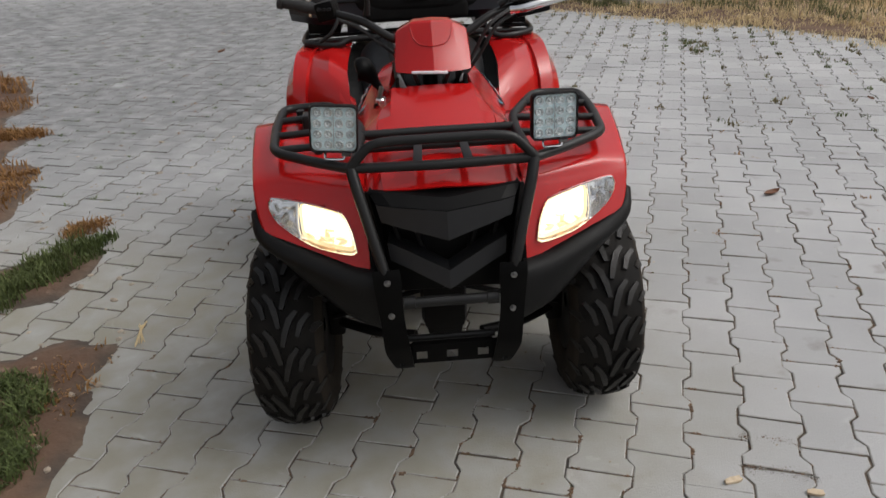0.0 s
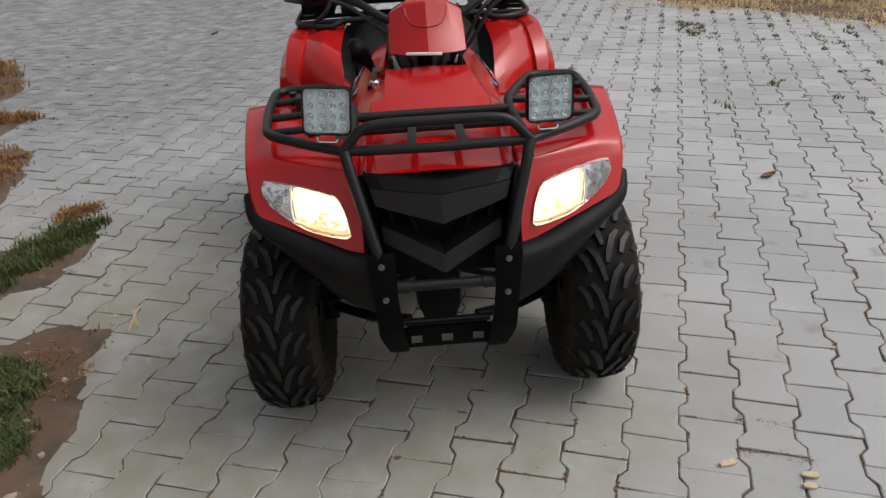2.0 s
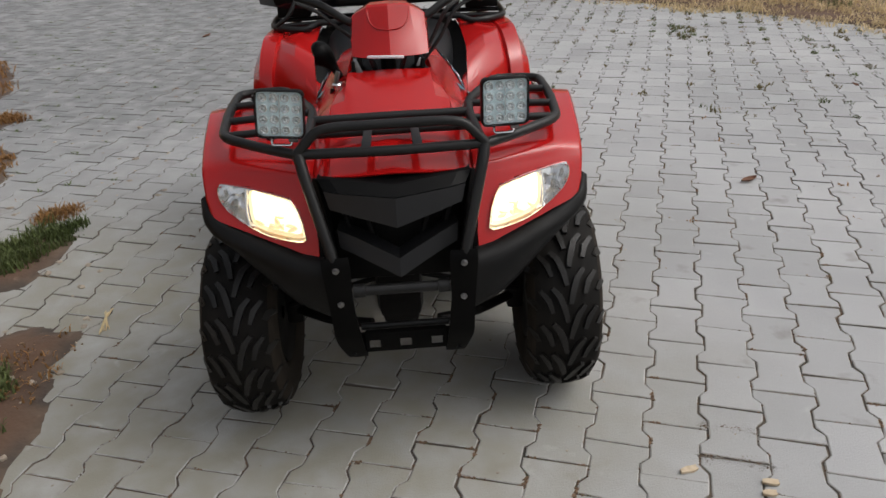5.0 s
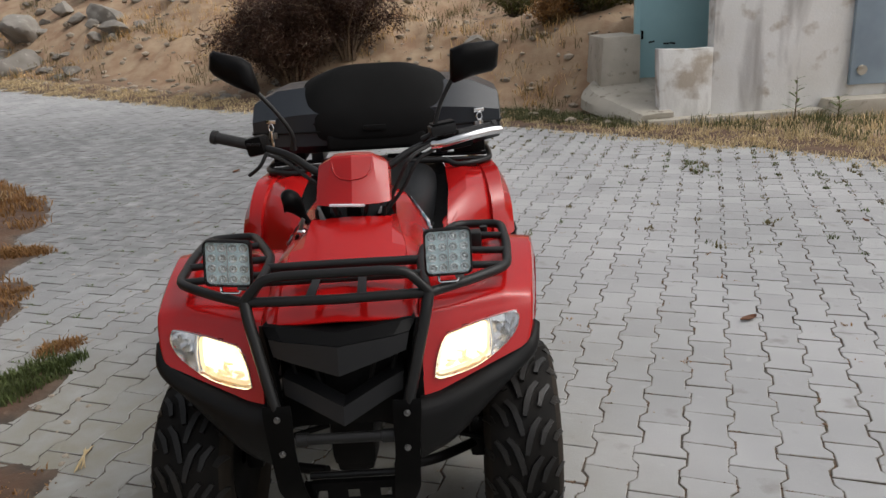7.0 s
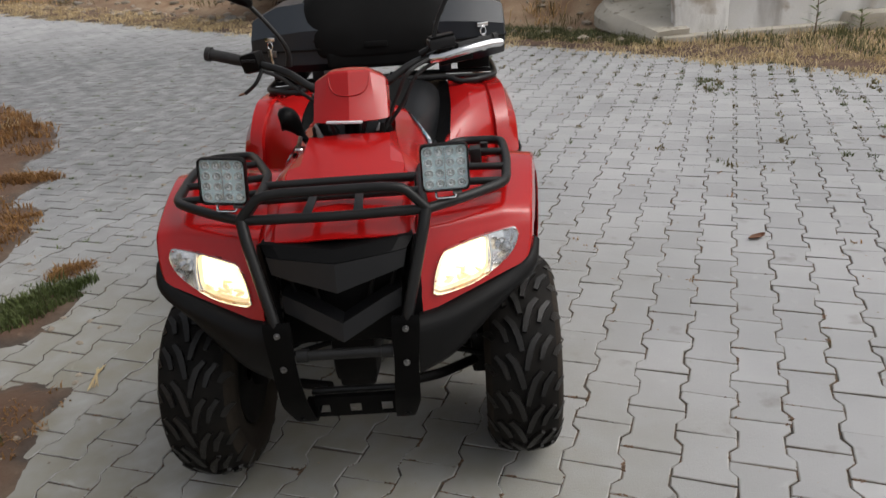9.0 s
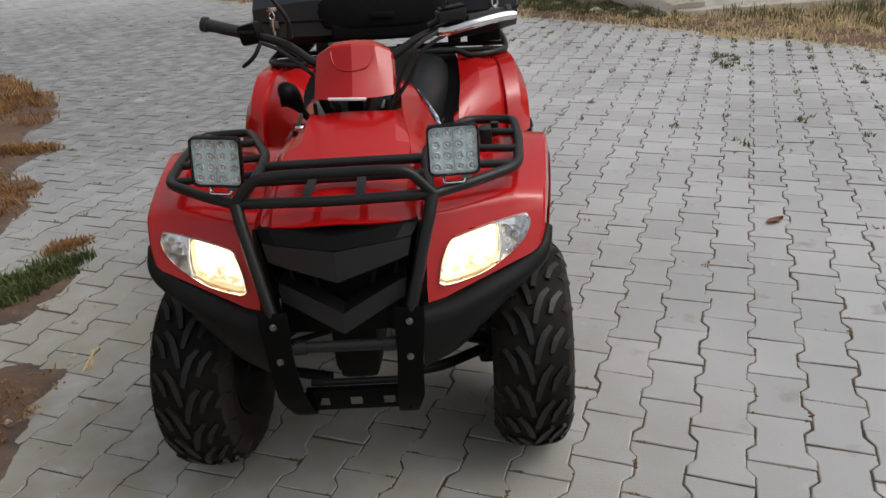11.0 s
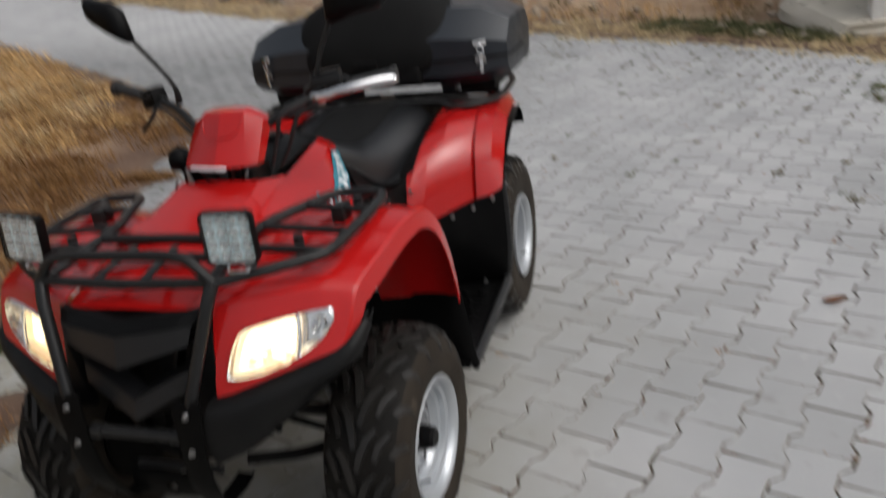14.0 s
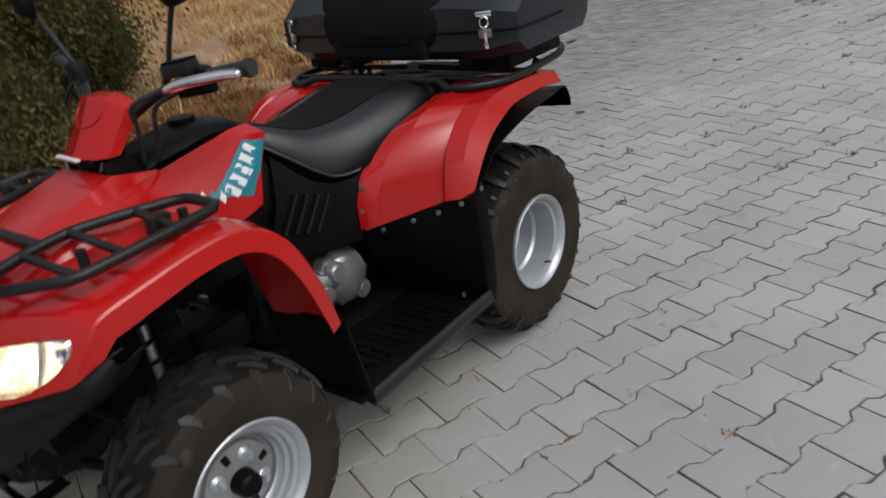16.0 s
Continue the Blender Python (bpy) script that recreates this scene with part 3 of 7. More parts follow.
for s in BOTH:
    grid = straight(wing_rows(), 10, 12)
    bm, _ = sheet(grid, mirror=s < 0)
    # the opening for the headlight
    gone = [f for f in bm.faces if f.calc_center_median().y < 0.25 and inside(abs(f.calc_center_median().x), f.calc_center_median().z, HEAD)]
    bmesh.ops.delete(bm, geom=gone, context='FACES')
    thicken(bm, 0.004)
    part("front_fender", bm, RED, quad, "glossy red moulded front fender", smooth=26)
# hood between the fenders, rising to the steering head
EDGE = [(0.140, 0.088, 0.775), (0.144, 0.120, 0.787), (0.148, 0.200, 0.808), (0.151, 0.290, 0.832), (0.150, 0.375, 0.858), (0.141, 0.440, 0.864), (0.133, 0.500, 0.870), (0.118, 0.612, 0.881)]
CREST = [(0.085, 0.084, 0.775), (0.090, 0.116, 0.793), (0.098, 0.196, 0.817), (0.108, 0.286, 0.841), (0.116, 0.372, 0.868), (0.113, 0.440, 0.889), (0.109, 0.503, 0.907)]
hood_rows = [[(-e[0], e[1], e[2]), (-c[0], c[1], c[2]), (0, c[1] - 0.006, c[2] + 0.005), c, e] for c, e in zip(CREST, EDGE)]
bm, vs = sheet(hood_rows)
for side, row in ((1, (3, 4)), (-1, (1, 0))):
    tip = [bm.verts.new((side * 0.111, 0.612, 0.884)), bm.verts.new((side * 0.1185, 0.614, 0.881))]
    bm.faces.new((vs[-1][row[0]], vs[-1][row[1]], tip[1], tip[0]))
thicken(bm, 0.004)
part("hood", bm, RED, quad, "red hood panel with sharp creases", smooth=12)
# upper shell either side of the steering column, running back to the seat
for s in BOTH:
    flank = [
        [(0.1405, 0.090, 0.775), (0.165, 0.095, 0.772), (0.180, 0.100, 0.766), (0.190, 0.110, 0.750)],
        [(0.1515, 0.290, 0.832), (0.178, 0.295, 0.820), (0.200, 0.300, 0.797), (0.208, 0.305, 0.770)],
        [(0.1505, 0.375, 0.858), (0.182, 0.380, 0.838), (0.207, 0.385, 0.806), (0.218, 0.390, 0.772)],
        [(0.1335, 0.500, 0.870), (0.174, 0.505, 0.845), (0.209, 0.510, 0.800), (0.224, 0.515, 0.755)],
        [(0.1185, 0.612, 0.881), (0.168, 0.618, 0.852), (0.212, 0.622, 0.797), (0.228, 0.625, 0.735)],
        [(0.110, 0.730, 0.895), (0.162, 0.735, 0.868), (0.212, 0.715, 0.803), (0.230, 0.700, 0.722)],
        [(0.100, 0.840, 0.907), (0.136, 0.840, 0.890), (0.200, 0.785, 0.815), (0.224, 0.755, 0.724)],
        [(0.084, 0.910, 0.903), (0.110, 0.940, 0.872), (0.182, 0.848, 0.803), (0.210, 0.808, 0.730)],
    ]
    grid = straight(flank, 1, 3)
    # a second, rolled edge next to the ridge and at the rear
    bm, _ = sheet(grid + [[(p[0] * 0.965, p[1] + 0.006, p[2] - 0.006) for p in grid[-1]]], mirror=s < 0)
    thicken(bm, 0.004)
    part("side_cowl", bm, RED, quad, "red side cowl with a teal decal", smooth=24)
    lining = [[(0.1185, 0.614, 0.881), (0.104, 0.625, 0.858)], [(0.110, 0.730, 0.895), (0.086, 0.738, 0.872)], [(0.100, 0.840, 0.907), (0.072, 0.845, 0.894)], [(0.084, 0.910, 0.903), (0.056, 0.912, 0.896)]]
    bm, _ = sheet(refine(lining, 1, 3), mirror=s < 0)
    thicken(bm, 0.004)
    part("cowl_return", bm, RED, quad)
    # decal: teal field with white slanted bars, a little proud of the cowl
    grid = straight(flank, 8, 8)

    def on(i, j, lift=0.003):
        r, c = min(int(i * (len(grid) - 1)), len(grid) - 2), min(int(j * (len(grid[0]) - 1)), len(grid[0]) - 2)
        fi, fj = i * (len(grid) - 1) - r, j * (len(grid[0]) - 1) - c
        g = lambda a, b: np.array(grid[a][b], float)
        p = (g(r, c) * (1 - fi) + g(r + 1, c) * fi) * (1 - fj) + (g(r, c + 1) * (1 - fi) + g(r + 1, c + 1) * fi) * fj
        nrm = np.cross(g(r + 1, c) - g(r, c), g(r, c + 1) - g(r, c))
        nrm /= np.linalg.norm(nrm)
        if nrm[0] < 0:
            nrm = -nrm
        return p + nrm * lift

    G = np.array([[np.array(p, float) for p in row] for row in grid])

    def seat_on(y, z, lift):
        # the place on the cowl at this y and z, a little proud
        k = int(np.argmin((G[:, :, 1] - y) ** 2 + (G[:, :, 2] - z) ** 2))
        i, j = divmod(k, G.shape[1])
        return on(i / (G.shape[0] - 1), j / (G.shape[1] - 1), lift) + np.array((0, y - G[i, j, 1], z - G[i, j, 2]))

    def patch(corners, n=6, m=4, lift=0.003):
        (a, b, c, d) = [np.array(q) for q in corners]
        rows = []
        for u in np.linspace(0, 1, n):
            rows.append([seat_on(*((a * (1 - u) + b * u) * (1 - v) + (d * (1 - u) + c * u) * v), lift) for v in np.linspace(0, 1, m)])
        return sheet(rows, mirror=s < 0)[0]

    decal = part("decal", patch([(0.672, 0.800), (0.838, 0.882), (0.918, 0.858), (0.783, 0.762)], 12, 7, 0.0025), TEAL, quad, "teal sticker with white slanted bars")
    for k in range(5):
        e0, e1 = np.array((0.735, 0.776)), np.array((0.882, 0.852))
        p0, p1 = e0 + (e1 - e0) * (k * 0.20), e0 + (e1 - e0) * (k * 0.20 + 0.13)
        up = np.array((-0.030, 0.028))
        part("bar", patch([p0, p1, p1 + up, p0 + up], 3, 3, 0.0040), WHITEDEC, decal, "white bar")
    for k, (y0, z0) in enumerate(((0.615, 0.815), (0.640, 0.805), (0.662, 0.800), (0.684, 0.792))):
        part("decal_splash", patch([(y0, z0), (y0 + 0.016, z0 + 0.014), (y0 + 0.020, z0 - 0.002), (y0 + 0.010, z0 - 0.016)], 3, 3, 0.004), WHITEDEC if k % 2 else TEAL, quad)

# tank cover and dash between the cowls
bm = bmesh.new()
bm = loft([[(0.10 * math.cos(a) * k, y + 0.0 * a, z + 0.03 * k * math.sin(a)) for a in np.linspace(0, 2 * math.pi, 16, endpoint=False)] for y, z, k in ((0.56, 0.87, 0.7), (0.64, 0.895, 1.0), (0.78, 0.915, 1.05), (0.87, 0.905, 0.95), (0.93, 0.875, 0.75))], bm)
part("tank_cover", bm, BLACK, quad, "black tank cover")
part("fuel_cap", revolve([(0.0, 0.001), (0.0, 0.034), (-0.018, 0.036), (-0.03, 0.03)][::-1], (0, 0.78, 0.955), "z", 20), BLACK, quad)
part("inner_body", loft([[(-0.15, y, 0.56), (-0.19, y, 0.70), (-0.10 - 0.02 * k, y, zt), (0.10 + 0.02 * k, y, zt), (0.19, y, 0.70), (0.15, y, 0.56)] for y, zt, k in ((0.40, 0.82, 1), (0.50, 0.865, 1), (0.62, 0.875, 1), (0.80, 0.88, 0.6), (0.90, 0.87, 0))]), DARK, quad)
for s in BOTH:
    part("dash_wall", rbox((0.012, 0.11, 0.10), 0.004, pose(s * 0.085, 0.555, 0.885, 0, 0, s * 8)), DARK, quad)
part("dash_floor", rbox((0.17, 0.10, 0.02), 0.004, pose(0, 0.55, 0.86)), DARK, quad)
# pale plastic ends in the gap below the steering cover
for s in BOTH:
    k = 1.0 if s < 0 else 0.55
    part("gap_trim", prism([(-0.014, -0.022), (0.004, -0.022), (0.012, 0.016), (0.004, 0.016)], 0.006, 0.002, pose(s * 0.080, 0.506, 0.926, 78, 0, s * 6) @ Matrix.Diagonal((s * k, k, 1, 1))), STEEL, quad, "grey plastic trim")
    part("gap_rib", rbox((0.012, 0.03, 0.05), 0.004, pose(s * 0.040, 0.520, 0.922, 20, s * 18, 0)), GREYPL, quad)

# steering cover
half = [  # from the ridge out to the side and back, five levels
    [(0.0, 0.478, 0.947), (0.072, 0.494, 0.946), (0.101, 0.512, 0.946), (0.104, 0.540, 0.945)],
    [(0.0, 0.512, 0.992), (0.067, 0.528, 0.992), (0.100, 0.546, 0.988), (0.104, 0.574, 0.982)],
    [(0.0, 0.556, 1.064), (0.058, 0.570, 1.060), (0.096, 0.590, 1.038), (0.103, 0.612, 1.026)],
    [(0.0, 0.563, 1.069), (0.054, 0.577, 1.065), (0.091, 0.598, 1.043), (0.100, 0.618, 1.030)],
    [(0.0, 0.606, 1.070), (0.048, 0.612, 1.066), (0.084, 0.622, 1.046), (0.096, 0.630, 1.030)],
]
bm, _ = sheet([[(0.008 - x, y, z) for x, y, z in r[:0:-1]] + [(0.008 + x, y, z) for x, y, z in r] for r in half])
bmesh.ops.bevel(bm, geom=[e for e in bm.edges if len(e.link_faces) == 2 and e.calc_face_angle(0) > 0.25], offset=0.0035, segments=2, affect='EDGES', profile=0.6)
thicken(bm, 0.004)
cover = part("steering_cover", bm, RED, quad, "red peaked handlebar cover", smooth=20)
part("strip", rbox((0.096, 0.010, 0.007), 0.003, pose(-0.005, 0.475, 0.949, 0, 3, 0)), WHITEPL, cover, "bright white strip")
for s in BOTH:
    part("groove", tube([(0.008 + s * 0.056, 0.5655, 1.052), (0.008 + s * 0.050, 0.546, 1.028), (0.008 + s * 0.032, 0.530, 1.012), (0.008, 0.521, 1.008)], 0.0017, steps=4), RED, cover)
# steering stem
part("steering_stem", tube([(0, 0.48, 0.62), (0, 0.57, 0.86), (0, 0.61, 1.02)], 0.022), DARK, quad)

# grille: two chevron plates in a dark mouth
for name, top, bot, col in (
        ("grille_brow", [(0.176, 0.092, 0.772), (0.145, 0.078, 0.774), (0.0, 0.052, 0.762)], [(0.160, 0.066, 0.752), (0.125, 0.050, 0.750), (0.0, 0.028, 0.740)], BLACK),
        ("chevron_plate", [(0.160, 0.064, 0.750), (0.125, 0.048, 0.748), (0.0, 0.026, 0.738)], [(0.150, 0.052, 0.712), (0.105, 0.034, 0.702), (0.0, 0.012, 0.674)], GREYPL),
        ("chevron_plate", [(0.140, 0.070, 0.652), (0.095, 0.056, 0.634), (0.0, 0.030, 0.588)], [(0.136, 0.060, 0.610), (0.092, 0.044, 0.592), (0.0, 0.018, 0.545)], GREYPL)):
    full = lambda row: mx(row, -1) + mx(row[::-1], 1)[1:]
    a, b = full(top), full(bot)
    back = [(p[0] * 0.96, p[1] + 0.05, p[2] + 0.004) for p in a]
    under = [(p[0] * 0.96, p[1] + 0.06, p[2] - 0.004) for p in b]
    bm, _ = sheet([back, a, b, under])
    thicken(bm, 0.003)
    part(name, bm, col, quad, "satin black chevron plate" if col is GREYPL else "", smooth=15)
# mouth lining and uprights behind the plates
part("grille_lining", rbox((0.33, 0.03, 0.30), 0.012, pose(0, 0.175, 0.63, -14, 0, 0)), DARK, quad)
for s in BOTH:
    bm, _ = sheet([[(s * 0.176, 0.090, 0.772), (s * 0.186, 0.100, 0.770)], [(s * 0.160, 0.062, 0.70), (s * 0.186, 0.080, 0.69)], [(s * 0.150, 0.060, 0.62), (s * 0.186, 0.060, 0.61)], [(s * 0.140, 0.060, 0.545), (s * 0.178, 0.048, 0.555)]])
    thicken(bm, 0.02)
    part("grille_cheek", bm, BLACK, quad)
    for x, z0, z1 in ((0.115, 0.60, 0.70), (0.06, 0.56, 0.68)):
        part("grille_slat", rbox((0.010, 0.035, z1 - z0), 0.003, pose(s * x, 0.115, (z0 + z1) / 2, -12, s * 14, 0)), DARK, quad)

# black bumper band under the headlights
for s in BOTH:
    top = [(0.176, 0.040, 0.592), (0.240, 0.060, 0.602), (0.330, 0.098, 0.628), (0.405, 0.132, 0.652), (0.446, 0.162, 0.676), (0.462, 0.215, 0.700)]
    mid = [(0.174, 0.012, 0.572), (0.242, 0.032, 0.582), (0.335, 0.074, 0.606), (0.415, 0.118, 0.626), (0.460, 0.158, 0.656), (0.474, 0.215, 0.690)]
    low = [(0.172, 0.006, 0.516), (0.246, 0.028, 0.534), (0.335, 0.077, 0.572), (0.415, 0.128, 0.610), (0.458, 0.172, 0.632), (0.472, 0.222, 0.676)]
    bot = [(0.170, 0.020, 0.450), (0.246, 0.044, 0.480), (0.330, 0.097, 0.536), (0.405, 0.155, 0.592), (0.446, 0.200, 0.620), (0.462, 0.240, 0.668)]
    bm, _ = sheet(refine([[(p[0] * 0.99, p[1] + 0.03, p[2]) for p in top], top, mid, low, bot, [(p[0] * 0.98, p[1] + 0.05, p[2] + 0.01) for p in bot]], 3, 3), mirror=s < 0)
    thicken(bm, 0.005)
    part("bumper", bm, BUMPER, quad, "textured black bumper wing", smooth=50)
    bolt(quad, (s * 0.30, 0.070, 0.515), (0, -1, 0.2), 0.006, material=BLACK)

# headlights
for s in BOTH:
    # outline on the nose plane, inner bottom first
    def face(x, z, d=0.0):
        return (s * x, 0.068 + 0.33 * (x - 0.2) + 0.35 * (z - 0.628) - 0.004 + d, z)

    outline = HEAD
    ring = lambda k, d: [face(0.31 + (x - 0.31) * k, 0.682 + (z - 0.682) * k, d) for x, z in outline]
    head = part("headlight", loft([ring(1.02, 0.004), ring(1.02, -0.003), ring(1.0, -0.006), ring(0.985, -0.002), ring(0.95, 0.03)], cap=False), REFL, quad, "slanted headlight switched on, glowing warm white", smooth=30)
    bm = loft([ring(0.955, 0.028), ring(0.9, 0.046)], cap=False)
    bm.faces.new([bm.verts.new(p) for p in ring(0.9, 0.046)])
    part("reflector", bm, REFL, head)
    # the lit bowl takes the inner two thirds, the clear side lamp the outer corner
    lit = [(0.220, 0.638), (0.234, 0.633), (0.298, 0.642), (0.336, 0.658), (0.343, 0.690), (0.340, 0.728), (0.300, 0.724), (0.262, 0.717), (0.243, 0.708), (0.227, 0.674)]
    lit = [tuple(q) for q in cr(lit + lit[:1], 3)[:-1]]
    lring = lambda k, d: [face(0.285 + (x - 0.285) * k, 0.672 + (z - 0.672) * k, d) for x, z in lit]
    bm = loft([lring(0.94, 0.020), lring(0.86, 0.034), lring(0.70, 0.044)], cap=False)
    bm.faces.new([bm.verts.new(p) for p in lring(0.70, 0.044)])
    part("lit_bowl", bm, HOT, head, "lit headlight bowl")
    part("bowl_edge", loft([lring(1.02, 0.004), lring(1.0, 0.012), lring(0.94, 0.020)], cap=False), AMBER, head, "amber glow at the edge of the bowl")
    bm, fr = bmesh.new(), random.Random(3)
    for a in range(14):
        bmesh.ops.create_icosphere(bm, subdivisions=1, radius=1, matrix=Matrix.Translation(face(0.284 + fr.gauss(0, 0.020), 0.652 + fr.gauss(0, 0.009), 0.022 + fr.uniform(-0.004, 0.004))) @ Matrix.Rotation(fr.uniform(0, 3), 4, 'Y') @ Matrix.Diagonal((fr.uniform(0.006, 0.016), 0.005, fr.uniform(0.003, 0.007), 1)))
    part("bulb", bm, BULB, head, "orange glowing bulb")
    part("divider", tube([face(0.347, 0.650, 0.002), face(0.352, 0.69, 0.0), face(0.348, 0.735, 0.002)], 0.004, steps=3), REFL, head)
    bm = revolve([(0.0, 0.004), (-0.004, 0.010), (-0.020, 0.017)], face(0.380, 0.704, 0.034), "y", 16)
    part("side_lamp", bm, CHROME, head)
    bm = bmesh.new()
    f = bm.faces.new([bm.verts.new(p) for p in ring(0.985, -0.007)])
    bmesh.ops.inset_region(bm, faces=[f], thickness=0.02, depth=0.0)
    for v in bm.verts:
        if all(len(f2.verts) == 4 or True for f2 in v.link_faces) and any(len(f2.verts) > 6 for f2 in v.link_faces) and len(v.link_faces) > 2:
            v.co.y -= 0.006
    lens = part("lens", bm, GLASS, head, "clear plastic lens", smooth=60)
    lens.visible_shadow = False

# brush guard: tubes from the rack to two bolted plates, cross tube, skid plate
for s in BOTH:
    part("guard_tube", tube(fillet([(s * 0.209, 0.097, 0.829), (s * 0.200, 0.075, 0.79), (s * 0.150, 0.012, 0.60), (s * 0.146, 0.010, 0.56)], 0.05), 0.0135, seg=12), TUBE, quad)
    rows = []
    for z, y, xi, xo in ((0.612, 0.006, 0.116, 0.178), (0.585, -0.002, 0.113, 0.178), (0.50, -0.008, 0.113, 0.170), (0.42, -0.002, 0.106, 0.166), (0.385, 0.008, 0.103, 0.164), (0.345, 0.028, 0.100, 0.153), (0.312, 0.050, 0.098, 0.143), (0.301, 0.078, 0.098, 0.142), (0.300, 0.125, 0.099, 0.142), (0.304, 0.165, 0.100, 0.140)):
        rows.append([(xi, y, z), ((xi + xo) / 2, y - 0.002, z), (xo, y, z)])
    bm, _ = sheet(refine(rows, 2, 3), mirror=s < 0)
    thicken(bm, 0.006)
    plate = part("guard_plate", bm, GUARD, quad, "flat black steel guard plate with bolts", smooth=30)
    for x, y, z in ((0.146, -0.005, 0.584), (0.142, -0.011, 0.50), (0.128, 0.036, 0.334)):
        bolt(plate, (s * x, y, z), (0, -1, 0.0 if z > 0.4 else 0.5), 0.0058, material=STEEL if z > 0.4 else BLACK)
part("cross_tube", tube([(-0.112, 0.012, 0.520), (-0.085, 0.012, 0.520), (-0.084, 0.012, 0.520), (0.084, 0.012, 0.520), (0.085, 0.012, 0.520), (0.112, 0.012, 0.520)], [0.016, 0.016, 0.0125, 0.0125, 0.016, 0.016], seg=14), TUBE, quad)
# skid plate with three square holes
bm = bmesh.new()
xs3 = [-0.100, -0.091, -0.064, -0.015, 0.013, 0.063, 0.090, 0.100]
prof = [(0.074, 0.372), (0.060, 0.370), (0.056, 0.352), (0.062, 0.324), (0.066, 0.312), (0.082, 0.308)]
vv = [[bm.verts.new((x, y, z)) for x in xs3] for y, z in prof]
for i in range(len(prof) - 1):
    for j in range(len(xs3) - 1):
        if not (i == 2 and j in (1, 3, 5)):
            bm.faces.new((vv[i][j], vv[i][j + 1], vv[i + 1][j + 1], vv[i + 1][j]))
thicken(bm, 0.004)
part("skid_plate", bm, GUARD, quad, "black skid plate with square holes", smooth=30)
part("lower_tube", tube([(-0.11, 0.100, 0.366), (0.11, 0.100, 0.366)], 0.009), TUBE, quad)

# front rack
R_T = 0.0118
for s in BOTH:
    loop = [(0.209, 0.097, 0.829), (0.300, 0.155, 0.832), (0.400, 0.233, 0.836), (0.413, 0.40, 0.846), (0.411, 0.557, 0.852), (0.286, 0.562, 0.854), (0.240, 0.455, 0.856), (0.194, 0.345, 0.855), (0.190, 0.262, 0.849), (0.204, 0.105, 0.831)]
    part("rack_loop", tube(fillet(mx(loop, s), 0.035), R_T, seg=12), TUBE, quad)
    for a, b in (((0.194, 0.335, 0.855), (0.409, 0.335, 0.843)), ((0.244, 0.46, 0.856), (0.412, 0.45, 0.848)), ((0.192, 0.235, 0.847), (0.400, 0.240, 0.837))):
        part("rack_rung", tube(mx([a, b], s), 0.0095), TUBE, quad)
    for x, y, z in ((0.36, 0.50, 0.862), (0.30, 0.30, 0.848)):
        part("rack_foot", tube([(s * x, y, z), (s * x, y, z - 0.045)], 0.011), TUBE, quad)
    part("rack_clamp", rbox((0.030, 0.05, 0.045), 0.006, pose(s * 0.335, 0.455, 0.842)), TUBE, quad)
part("rack_front_bar", tube(fillet([(-0.215, 0.099, 0.829), (0, 0.088, 0.829), (0.215, 0.099, 0.829)], 0.03), R_T, seg=12), TUBE, quad)
part("rack_hoop", tube(fillet([(-0.212, 0.096, 0.831), (-0.165, 0.098, 0.882), (-0.12, 0.098, 0.888), (0.12, 0.098, 0.888), (0.165, 0.098, 0.882), (0.212, 0.096, 0.831)], 0.05), 0.0115, seg=12), TUBE, quad)
part("rack_rear_bar", tube(fillet([(-0.191, 0.276, 0.850), (0, 0.276, 0.851), (0.191, 0.276, 0.850)], 0.03), R_T, seg=12), TUBE, quad)
part("rack_mid_bar", tube([(-0.194, 0.195, 0.842), (0.194, 0.195, 0.842)], 0.0105), TUBE, quad)
for s in BOTH:
    part("rack_strut", prism([(-0.011, 0), (0.011, 0), (0.009, 0.13), (-0.009, 0.13)], 0.005, 0.0015, pose(s * 0.058, 0.092, 0.836, 8, 0, s * 3)), TUBE, quad)

